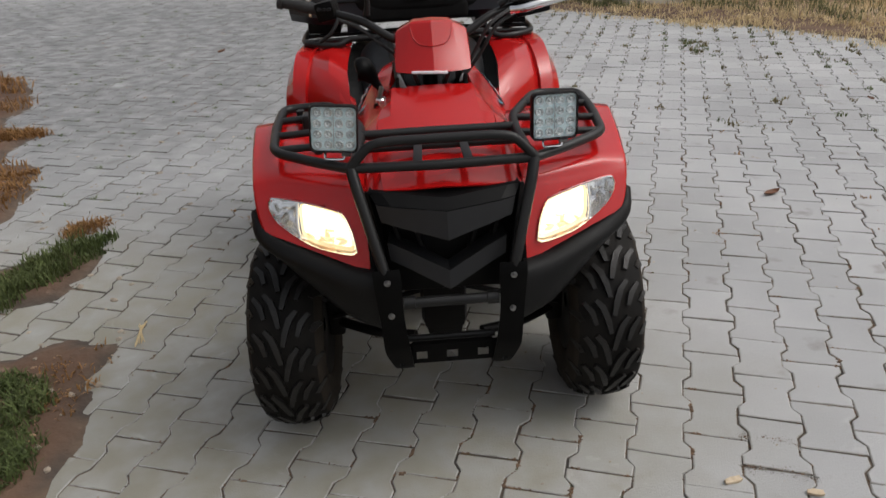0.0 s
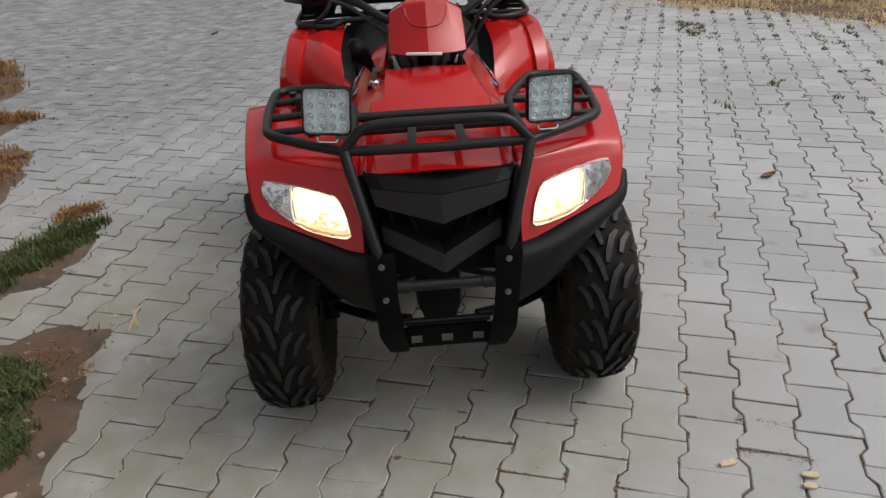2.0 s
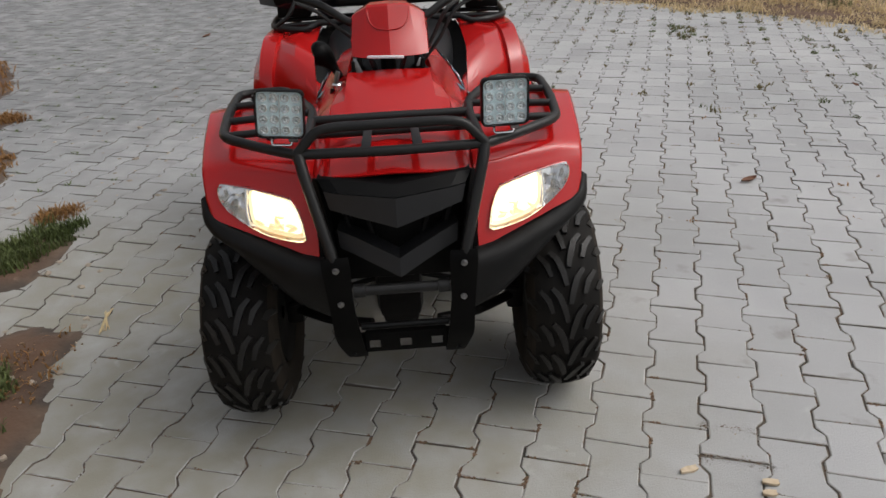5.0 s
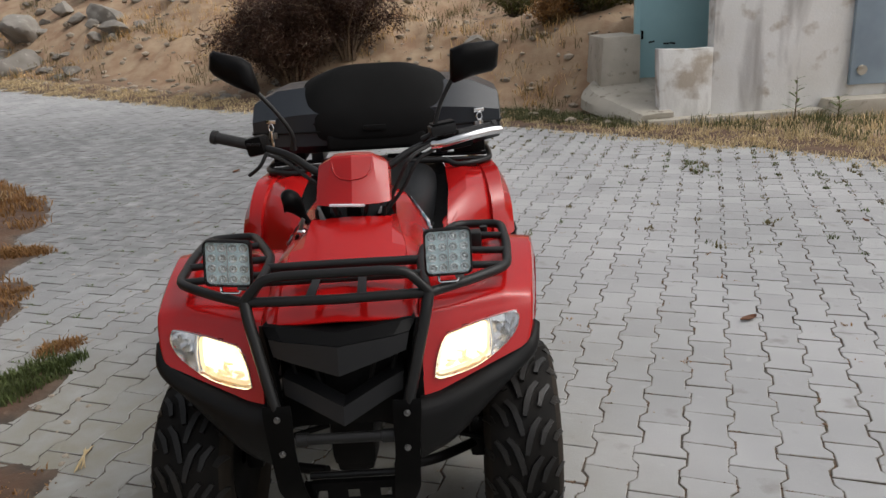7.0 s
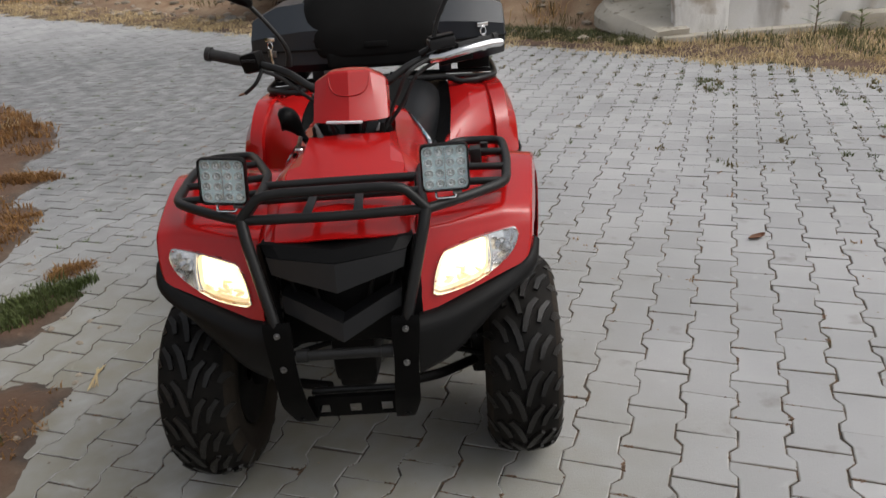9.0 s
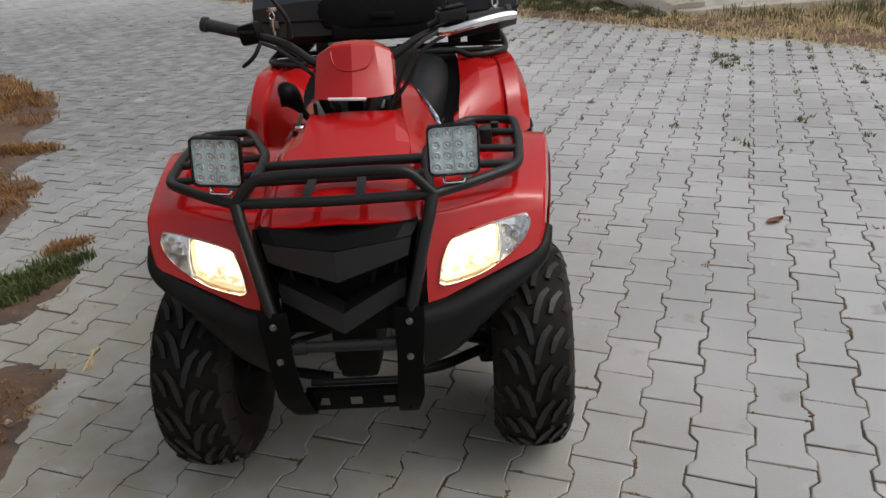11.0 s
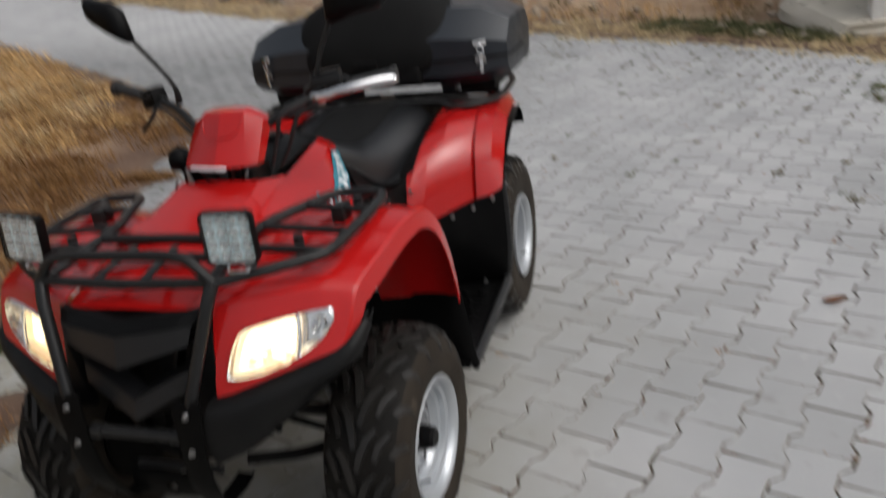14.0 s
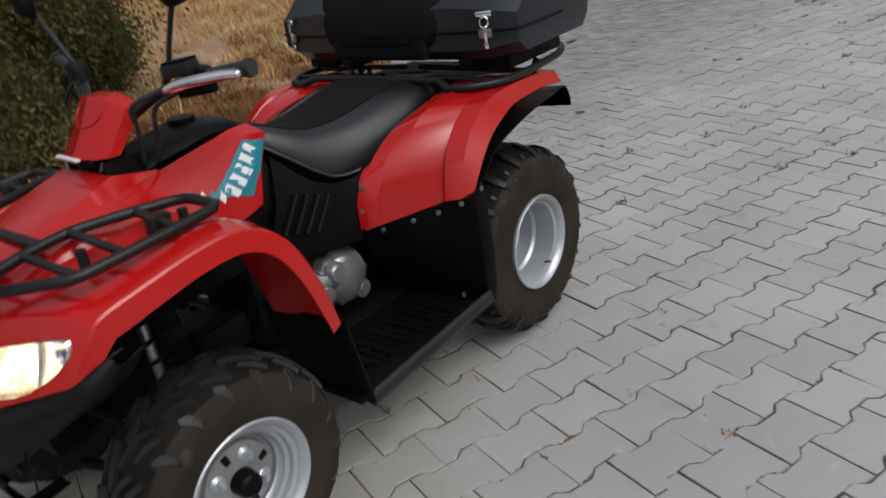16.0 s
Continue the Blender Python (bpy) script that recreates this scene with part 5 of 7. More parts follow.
for s in BOTH:
    rows = []
    # inner edge, pressed step, outer ridge, outer edge, how far the panel bulges; from the foot of the front face up and back to the tip
    for inner, step, ridge, edge, bulge in (
            ((0.262, 1.085, 0.540), (0.432, 1.246, 0.586), (0.485, 1.253, 0.596), (0.519, 1.270, 0.604), 0.0),
            ((0.262, 1.098, 0.650), (0.430, 1.280, 0.700), (0.487, 1.296, 0.709), (0.518, 1.346, 0.696), 0.5),
            ((0.265, 1.135, 0.705), (0.425, 1.322, 0.753), (0.484, 1.345, 0.766), (0.512, 1.410, 0.740), 0.9),
            ((0.270, 1.200, 0.755), (0.418, 1.385, 0.795), (0.480, 1.410, 0.806), (0.503, 1.490, 0.768), 1.15),
            ((0.275, 1.300, 0.797), (0.408, 1.470, 0.820), (0.474, 1.495, 0.826), (0.494, 1.570, 0.783), 1.1),
            ((0.265, 1.600, 0.832), (0.385, 1.700, 0.826), (0.452, 1.720, 0.820), (0.474, 1.760, 0.777), 0.5),
            ((0.250, 1.850, 0.790), (0.370, 1.880, 0.797), (0.436, 1.888, 0.792), (0.456, 1.895, 0.753), 0.0)):
        inner, step, ridge, edge = aft(inner), aft(step), aft(ridge), aft(edge)
        fade = min(1.0, max(0.3, (1.62 - step[1]) / 0.2))
        panel = tuple((np.array(inner) + np.array(step)) / 2 + np.array((0, -0.018, 0.017)) * bulge)
        lip = tuple(np.array(step) + np.array((0.008, -0.010 * fade, 0.005)))
        rows.append([inner, panel, step, lip, ridge, edge])
    bm, _ = sheet(straight(rows, 1, 5), mirror=s < 0)
    thicken(bm, 0.004)
    part("rear_fender", bm, RED, quad, "glossy red moulded rear fender", smooth=30)
    # raised flange beside the saddle
    rows = [[(0.258, 1.072, 0.548), (0.300, 1.112, 0.556)], [(0.255, 1.078, 0.620), (0.304, 1.122, 0.640)], [(0.250, 1.108, 0.680), (0.306, 1.160, 0.715)], [(0.246, 1.135, 0.705), (0.304, 1.190, 0.742)], [(0.250, 1.170, 0.710), (0.300, 1.225, 0.748)]]
    bm, _ = sheet(rows, mirror=s < 0)
    thicken(bm, 0.014)
    bmesh.ops.bevel(bm, geom=[e for e in bm.edges if len(e.link_faces) == 2 and e.calc_face_angle(0) > 0.5], offset=0.003, segments=2, affect='EDGES', profile=0.6)
    part("fender_flange", bm, RED, quad, smooth=30)
    # dark inner panel between saddle and fender
    rows = [[(0.150, 1.080, 0.560), (0.262, 1.100, 0.545)], [(0.165, 1.090, 0.640), (0.262, 1.110, 0.650)], [(0.175, 1.180, 0.690), (0.268, 1.205, 0.745)], [(0.180, 1.300, 0.730), (0.274, 1.305, 0.790)], [(0.185, 1.430, 0.780), (0.274, 1.430, 0.816)], [(0.180, 1.600, 0.800), (0.264, 1.600, 0.826)]]
    bm, _ = sheet(refine(rows, 1, 3), mirror=s < 0)
    thicken(bm, 0.004)
    part("inner_panel", bm, BLACK, quad)
    # black inner arch
    rows = [[(0.518, 1.318, 0.628), (0.30, 1.318, 0.610)], [(0.514, 1.408, 0.692), (0.29, 1.40, 0.690)], [(0.500, 1.552, 0.722), (0.28, 1.55, 0.730)], [(0.484, 1.696, 0.735), (0.27, 1.70, 0.735)], [(0.470, 1.816, 0.736), (0.26, 1.81, 0.73)], [(0.462, 1.900, 0.740), (0.25, 1.892, 0.73)], [(0.474, 1.908, 0.705), (0.26, 1.902, 0.70)], [(0.476, 1.908, 0.672), (0.27, 1.902, 0.66)]]
    bm, _ = sheet(refine([[aft(p) for p in r] for r in rows], 1, 3), mirror=s < 0)
    thicken(bm, 0.004)
    part("wheel_arch", bm, BLACK, quad)
    # deck between fender and seat
part("rear_deck", rbox((0.52, 0.40, 0.03), 0.01, pose(0, 1.72, 0.795)), BLACK, quad)
part("tail_panel", rbox((0.46, 0.06, 0.14), 0.015, pose(0, 1.93, 0.74)), BLACK, quad)
for s in BOTH:
    part("tail_light", rbox((0.09, 0.03, 0.05), 0.01, pose(s * 0.17, 1.965, 0.75)), RED, quad)

part("under_seat_frame", loft([[(-w, y, 0.46), (-w, y, zt), (w, y, zt), (w, y, 0.46)] for y, w, zt in ((0.86, 0.19, 0.74), (1.00, 0.175, 0.68), (1.15, 0.17, 0.67), (1.35, 0.18, 0.70), (1.60, 0.20, 0.76), (1.86, 0.20, 0.77))]), DARK, quad)

# rear rack
for s in BOTH:
    part("rear_rack_loop", tube(fillet(mx([(0.10, 1.500, 0.862), (0.275, 1.500, 0.860), (0.310, 1.478, 0.842), (0.372, 1.485, 0.844), (0.455, 1.565, 0.842), (0.460, 1.72, 0.842), (0.452, 1.92, 0.846), (0.40, 2.02, 0.852), (0.20, 2.05, 0.856), (0, 2.05, 0.856)], s), 0.06), R_T, seg=12), TUBE, quad)
    for y in (1.58, 1.70):
        part("rear_rack_rung", tube([(s * 0.03, y, 0.852), (s * 0.452, y, 0.842)], 0.009), TUBE, quad)
    part("rear_rack_brace", tube([(s * 0.02, 1.50, 0.862), (s * 0.13, 1.62, 0.854)], 0.008), TUBE, quad)
    part("rear_rack_brace", tube([(s * 0.19, 1.60, 0.854), (s * 0.09, 1.50, 0.862)], 0.008), TUBE, quad)
    for y in (1.55, 1.85):
        part("rear_rack_foot", tube([(s * 0.40, y, 0.842), (s * 0.38, y, 0.795)], 0.011), TUBE, quad)
part("rear_rack_bar", tube(fillet([(-0.275, 1.499, 0.860), (-0.10, 1.499, 0.862), (0.10, 1.499, 0.862), (0.275, 1.499, 0.860)], 0.05), R_T, seg=12), TUBE, quad)

# ---- handlebar ----
bar = [(-0.405, 0.722, 1.116), (-0.28, 0.702, 1.086), (-0.175, 0.655, 1.062), (-0.105, 0.608, 1.020), (-0.05, 0.600, 1.000), (0.05, 0.600, 1.000), (0.105, 0.608, 1.020), (0.175, 0.640, 1.062), (0.28, 0.682, 1.084), (0.415, 0.715, 1.100)]
part("handlebar", tube(fillet(bar, 0.05), 0.0115, seg=12), TUBE, quad)


def along(a, b, fr, to):
    a, b = np.array(a), np.array(b)
    return tuple(a + (b - a) * fr), tuple(a + (b - a) * to)


for a, b in ((bar[1], bar[0]), (bar[8], bar[9])):
    p, q = along(a, b, 0.05, 1.02)
    bm = tube([p, q], 0.0165, seg=16)
    d = (Vector(q) - Vector(p)).normalized()
    tube([tuple(Vector(q) - d * 0.010), tuple(Vector(q) + d * 0.004)], [0.021, 0.020], bm, seg=16)
    part("grip", bm, RUBBER, quad, "ribbed black rubber grip")
for s, a in ((-1, bar[1]), (1, bar[8])):
    block = part("switch_block", rbox((0.058, 0.050, 0.056), 0.012, pose(a[0] + s * -0.005, a[1] - 0.004, a[2] + 0.002, 0, s * 12, s * 18)), BLACK, quad, "black handlebar switch block")
    for k in range(3):
        part("switch", rbox((0.012, 0.006, 0.008), 0.002, pose(a[0] - 0.016 + k * 0.014, a[1] - 0.031 + s * 0.002 * k, a[2] + 0.010)), GREYPL, block)
# left lever, hanging cable; right front brake with reservoir and bright lever
part("left_lever", tube(fillet([(-0.245, 0.660, 1.070), (-0.262, 0.640, 1.036), (-0.30, 0.652, 1.010)], 0.02), 0.0055), TUBE, quad)
part("brake_reservoir", rbox((0.075, 0.046, 0.030), 0.006, pose(0.262, 0.652, 1.112, 0, -6, 14)), GREYPL, quad, "dark grey brake fluid reservoir")
part("reservoir_lid", rbox((0.068, 0.042, 0.008), 0.003, pose(0.263, 0.652, 1.129, 0, -6, 14)), BLACK, quad)
part("brake_lever", tube(fillet([(0.232, 0.618, 1.074), (0.262, 0.600, 1.078), (0.340, 0.606, 1.096), (0.400, 0.650, 1.100), (0.428, 0.668, 1.098)], 0.03), 0.0075, flat=1.5, seg=10), CHROME, quad, "bright alloy brake lever")
bm = bmesh.new()
bmesh.ops.create_uvsphere(bm, u_segments=12, v_segments=8, radius=0.009, matrix=Matrix.Translation((0.429, 0.669, 1.098)))
part("lever_ball", bm, CHROME, quad)
part("hand_guard_block", rbox((0.10, 0.022, 0.024), 0.008, pose(0.300, 0.655, 1.066, 0, -6, 16)), BLACK, quad)
# cables
CABLES = [[(-0.25, 0.668, 1.068), (-0.19, 0.645, 1.046), (-0.13, 0.622, 1.002), (-0.07, 0.625, 0.95)],
          [(0.24, 0.63, 1.08), (0.17, 0.57, 1.05), (0.135, 0.585, 0.99), (0.09, 0.60, 0.90)], [(0.25, 0.64, 1.065), (0.19, 0.61, 1.035), (0.145, 0.62, 0.96), (0.10, 0.63, 0.90)]]
for c in CABLES:
    part("cable", tube(c, 0.0055, steps=6, seg=8), RUBBER, quad)

# mirrors
for s, head_pts, stem in (
        (1, [(0.292, 0.640, 1.342), (0.330, 0.646, 1.356), (0.415, 0.662, 1.362), (0.436, 0.668, 1.346), (0.430, 0.676, 1.276), (0.415, 0.676, 1.262), (0.352, 0.660, 1.250), (0.300, 0.645, 1.232), (0.288, 0.640, 1.246)],
         [(0.205, 0.645, 1.085), (0.235, 0.640, 1.110), (0.262, 0.650, 1.185), (0.305, 0.655, 1.262)]),
        (-1, [(-0.362, 0.632, 1.368), (-0.350, 0.630, 1.378), (-0.270, 0.622, 1.352), (-0.245, 0.620, 1.330), (-0.228, 0.616, 1.246), (-0.236, 0.616, 1.232), (-0.305, 0.636, 1.262), (-0.362, 0.652, 1.298), (-0.374, 0.648, 1.320)],
         [(-0.165, 0.650, 1.078), (-0.162, 0.640, 1.125), (-0.195, 0.632, 1.185), (-0.250, 0.630, 1.255)])):
    c = Vector(np.mean(head_pts, axis=0))
    head_pts = [(c.x + (p[0] - c.x) * 0.95, p[1], c.z - 0.004 + (p[2] - c.z) * 0.84) for p in head_pts]
    c = Vector(np.mean(head_pts, axis=0))
    push = lambda k, d: [tuple(c + (Vector(p) - c) * k + Vector((0, d, 0))) for p in head_pts]
    bm = loft([push(0.45, -0.030), push(0.86, -0.020), push(1.0, -0.004), push(1.0, 0.010), push(0.94, 0.013)])
    head = part("mirror", bm, BLACK, quad, "black plastic wing mirror", smooth=50)
    bm = bmesh.new()
    bm.faces.new([bm.verts.new(p) for p in push(0.90, 0.0155)])
    part("mirror_glass", bm, MIRROR_GLASS, head, "mirror glass")
    part("mirror_stem", tube(stem, [0.010, 0.0065, 0.006, 0.007], steps=5, seg=10), TUBE, quad)

# gear knob and ignition key by the hood
knob = part("gear_lever", tube([(-0.125, 0.600, 0.85), (-0.150, 0.612, 0.890), (-0.166, 0.630, 0.915)], 0.007), DARK, quad, "black gear lever with a rubber knob")
bm = tube([(-0.136, 0.604, 0.872), (-0.152, 0.612, 0.894), (-0.166, 0.618, 0.913), (-0.182, 0.622, 0.930), (-0.196, 0.624, 0.936), (-0.204, 0.625, 0.934)], [0.009, 0.012, 0.022, 0.033, 0.034, 0.016], seg=16, steps=3)
part("knob", bm, BLACK, knob)
key = part("ignition_switch", revolve([(-0.03, 0.016), (0.006, 0.016), (0.010, 0.012), (0.010, 0.001)], (-0.140, 0.518, 0.868), "z", 16), CHROME, quad, "chrome ignition switch with a key")
part("key", rbox((0.006, 0.020, 0.034), 0.002, pose(-0.140, 0.518, 0.892, 0, 20, 30)), STEEL, key)
part("key_tag", rbox((0.010, 0.006, 0.030), 0.003, pose(-0.158, 0.506, 0.852, 0, 15, 0)), BLACK, key)

# ---- cargo box with backrest on the rear rack ----
box = thing("cargo_box", "large black plastic cargo box with padded backrest on the rear rack", "cargo box", (0, 1.83, 0.872))


def bpart(name, bm, material, parent=box, label="", smooth=40):
    bm.transform(Matrix.Translation((0, -1.83, -0.872)))
    return part(name, bm, material, parent, label, smooth)


def hull_ring(x, yf, yb, zb, zt, ch):
    """One slice of the box: upright front, a broad sloping facet above it, flat top, rounded back."""
    return [(x, yf + 0.040, zb), (x, yf, zb + 0.034), (x, yf + 0.003, zt - ch), (x, yf + ch * 1.15, zt - 0.004), (x, (yf + yb) / 2 + 0.05, zt + 0.004), (x, yb - 0.060, zt), (x, yb - 0.012, zt - 0.045), (x, yb, (zb + zt) / 2), (x, yb - 0.012, zb + 0.040), (x, yb - 0.050, zb)]


SECT = [(0.509, 1.650, 2.010, 0.952, 1.068, 0.045), (0.502, 1.614, 2.045, 0.918, 1.104, 0.070), (0.400, 1.572, 2.074, 0.903, 1.152, 0.100), (0.28, 1.566, 2.084, 0.900, 1.162, 0.100)]
rings = [hull_ring(-x, *r) for x, *r in SECT] + [hull_ring(0, 1.563, 2.086, 0.900, 1.164, 0.100)] + [hull_ring(x, *r) for x, *r in SECT[::-1]]
bm = loft(rings)
bmesh.ops.bevel(bm, geom=[e for e in bm.edges if len(e.link_faces) == 2 and e.calc_face_angle(0) > 0.26], offset=0.009, segments=3, affect='EDGES', profile=0.6)
bpart("shell", bm, CASE, label="grained black plastic shell", smooth=30)
# lid seam all round
seam = [(-0.511, 1.85, 0.99), (-0.511, 1.650, 0.99), (-0.503, 1.610, 0.99), (-0.400, 1.570, 0.99), (-0.28, 1.562, 0.99), (0.28, 1.562, 0.99), (0.400, 1.570, 0.99), (0.503, 1.610, 0.99), (0.511, 1.650, 0.99), (0.511, 1.85, 0.99)]
bpart("lid_seam", tube(seam, 0.005, flat=0.8), DARK)
# backrest pad: arched top, slanting back
rows = []
for v, (z, w, y) in enumerate(((0.950, 0.262, 1.552), (0.968, 0.292, 1.540), (1.05, 0.318, 1.548), (1.13, 0.312, 1.585), (1.19, 0.285, 1.622), (1.222, 0.245, 1.650), (1.240, 0.195, 1.672))):
    arch = lambda x: -0.030 * (abs(x) / w) ** 4 * (v / 6)
    rows.append([(x, y + 0.075 * (abs(x) / w) ** 6 + 0.012 * (abs(x) / w) ** 2, z + arch(x)) for x in np.linspace(-w, w, 13)])
rear = [[(p[0] * 0.97, p[1] + 0.075, p[2] - 0.004) for p in r] for r in rows]
bm, _ = sheet(refine(rows, 2, 3) + refine(rear, 2, 3)[::-1])
pad = bpart("backrest", bm, PAD, label="black padded backrest", smooth=55)
bpart("pad_seam", tube([(x, 1.552 + 0.060 * (abs(x) / 0.30) ** 6, 1.022) for x in np.linspace(-0.29, 0.29, 15)], 0.004), DARK, pad)
bpart("lumbar_pad", rbox((0.40, 0.040, 0.070), 0.018, pose(0, 1.566, 0.944), seg=3), PAD, label="black lower cushion")
bpart("lumbar_seam", rbox((0.09, 0.012, 0.022), 0.005, pose(0.0, 1.535, 1.000)), PAD, pad)
for s in BOTH:
    lm = pose(s * 0.412, 1.578, 1.000, 0, 0, s * 28)
    latch = bpart("latch", rbox((0.048, 0.012, 0.016), 0.003, lm @ pose(0, -0.006, 0.040)), CHROME, label="bright steel toggle latch")
    ring_bm = tube([(0.012 * math.cos(a), -0.012, 0.016 + 0.016 * math.sin(a)) for a in np.linspace(0, 2 * math.pi, 14)], 0.0032, seg=6)
    ring_bm.transform(lm)
    bpart("latch_ring", ring_bm, CHROME, latch)
    bpart("latch_arm", rbox((0.012, 0.012, 0.050), 0.003, lm @ pose(0, -0.010, -0.018)), CHROME, latch)
    bpart("latch_base", rbox((0.040, 0.010, 0.026), 0.003, lm @ pose(0, -0.005, -0.016)), STEEL, latch)
    bpart("latch_foot", rbox((0.014, 0.010, 0.020), 0.003, lm @ pose(0, -0.008, -0.050)), CHROME, latch)
for s in BOTH:
    bpart("mount_foot", rbox((0.05, 0.34, 0.050), 0.004, pose(s * 0.26, 1.83, 0.880)), CASE)
    bpart("mount_block", rbox((0.13, 0.30, 0.045), 0.006, pose(s * 0.375, 1.80, 0.884)), DARK)

# ---- hut beyond the paving ----
hut = thing("utility_hut", "small weathered white hut with a teal steel door", "hut", (3.9, 8.2, 0))


def hpart(name, bm, material, parent=None, label="", smooth=30):
    bm.transform(Matrix.Translation((-3.9, -8.2, 0)))
    return part(name, bm, material, parent or hut, label, smooth)


HY = 7.30
hpart("wall", rbox((3.6, 0.22, 3.0), 0.012, pose(3.37 + 1.8, HY + 0.11, 1.4)), PLASTER, label="stained white plaster front wall")
hpart("wall", rbox((0.22, 2.0, 3.0), 0.012, pose(6.86, HY + 1.22, 1.4)), PLASTER)
# the wing wall leans a little and its top is broken
hpart("wing_wall", prism([(2.79, 0.02), (3.372, 0.02), (3.372, 0.83), (3.10, 0.822), (2.755, 0.842), (2.765, 0.5)], 0.17, 0.012, pose(0, HY + 0.17, 0, 90, 0, 0)), PLASTER, label="low stained plaster wing wall")
door = hpart("door", rbox((1.60, 0.06, 2.5), 0.01, pose(3.62, HY + 1.16, 1.6)), TEALWALL, label="flat teal painted steel door")
hpart("door_frame", rbox((0.06, 0.09, 2.5), 0.006, pose(2.80, HY + 1.16, 1.6)), TEALWALL, door)
for k in range(2):
    hpart("hinge", tube([(2.86, HY + 1.12, 0.9 + 0.9 * k), (2.86, HY + 1.12, 1.0 + 0.9 * k)], 0.014), DARK, door)
for k, (x, z) in enumerate(((2.98, 0.86), (3.16, 0.83), (3.24, 0.83))):
    hpart("hasp", rbox((0.07, 0.02, 0.02), 0.004, pose(x, HY + 1.118, z, 0, 10 * (k - 1), 0)), DARK, door)
hpart("roof", rbox((3.66, 2.5, 0.16), 0.02, pose(5.20, HY + 1.25, 2.98)), CONCRETE, label="flat concrete roof slab")
hpart("back_wall", rbox((3.6, 0.2, 3.0), 0.012, pose(5.2, HY + 2.4, 1.4)), PLASTER)
hpart("blue_shutter", rbox((0.9, 0.06, 1.9), 0.008, pose(5.35, HY - 0.035, 1.28)), BLUEPAINT, label="pale blue steel shutter")
hpart("ledge", prism([(4.55, 0.0), (6.6, 0.0), (6.6, 0.22), (4.62, 0.20)], 0.34, 0.02, pose(0, HY + 0.0, 0, 90, 0, 0)), CONCRETE, label="rough concrete ledge at the foot of the wall")
hpart("pipe_stub", tube([(5.02, HY + 0.02, 0.50), (5.02, HY - 0.09, 0.49)], 0.055, seg=16), CONCRETE)
hpart("footing", prism([(2.55, -0.05), (4.6, -0.05), (4.6, 0.10), (2.62, 0.075)], 0.20, 0.015, pose(0, HY + 0.0, 0, 90, 0, 0)), CONCRETE)
# side block and the ramp to the door
hpart("side_block", prism([(2.30, 0.34), (2.80, 0.30), (2.80, 0.965), (2.335, 0.955)], 0.9, 0.02, pose(0, HY + 1.85, 0, 90, 0, 0)), CONCRETE, label="grey concrete side block beside the door")
bm, _ = sheet(refine([[(2.92, 7.22, 0.085), (2.60, 7.22, 0.07), (2.56, 7.20, -0.02)], [(2.86, 7.60, 0.17), (2.42, 7.66, 0.15), (2.36, 7.64, 0.02)], [(2.86, 8.05, 0.29), (2.20, 8.15, 0.27), (2.12, 8.13, 0.10)], [(2.95, 8.55, 0.36), (2.30, 8.60, 0.34), (2.2, 8.62, 0.14)]], 2, 4))
thicken(bm, 0.06)
hpart("ramp", bm, CONCRETE, label="worn concrete ramp")
bm, _ = sheet([[(2.80, 7.45, 0.03), (3.40, 7.45, 0.03)], [(2.80, 8.5, 0.36), (3.40, 8.5, 0.36)]])
thicken(bm, 0.08)
hpart("door_step", bm, CONCRETE)


# ---- rocks on the slope ----
rng = random.Random(7)


def rock_mesh(r, seed, squash=(1, 1, 0.7)):
    bm = bmesh.new()
    bmesh.ops.create_icosphere(bm, subdivisions=4, radius=1)
    rr = random.Random(seed)
    cuts = []
    for _ in range(14):
        d = Vector((rr.uniform(-1, 1), rr.uniform(-1, 1), rr.uniform(-1, 1))).normalized()
        cuts.append((d, rr.uniform(0.48, 0.80)))
    for v in bm.verts:
        for d, h in cuts:
            over = v.co.dot(d) - h
            if over > 0:
                v.co -= d * over * 0.92
        v.co += Vector(noise.noise_vector(v.co * 2.3 + Vector((seed, 0, 0)))) * 0.07 + Vector(noise.noise_vector(v.co * 7 + Vector((seed, 5, 0)))) * 0.03
        v.co = Vector((v.co.x * squash[0], v.co.y * squash[1], v.co.z * squash[2])) * r
    return bm


def rock(x, y, r, seed, squash=(1.2, 0.9, 0.75), label="rough grey boulder on the clay slope", group="boulders on the slope"):
    bm = rock_mesh(r, seed, squash)
    bm.transform(pose(0, 0, 0, rng.uniform(-14, 14), rng.uniform(-14, 14), rng.uniform(0, 360)))
    ob = finish(bm, "boulder", ROCK, smooth=32)
    ob.location = (x, y, ground_z(x, y) + r * 0.18)
    return tagged(ob, label, "boulder", group)


def spot(along_x, out):
    """A place on the slope: out metres beyond the far edge of the paving at about that x."""
    px, py = np.array([p[0] for p in FAR_EDGE[::-1]]), np.array([p[1] for p in FAR_EDGE[::-1]])
    y0 = float(np.interp(along_x, px, py))
    return along_x + out * 0.5, y0 + out * 0.87


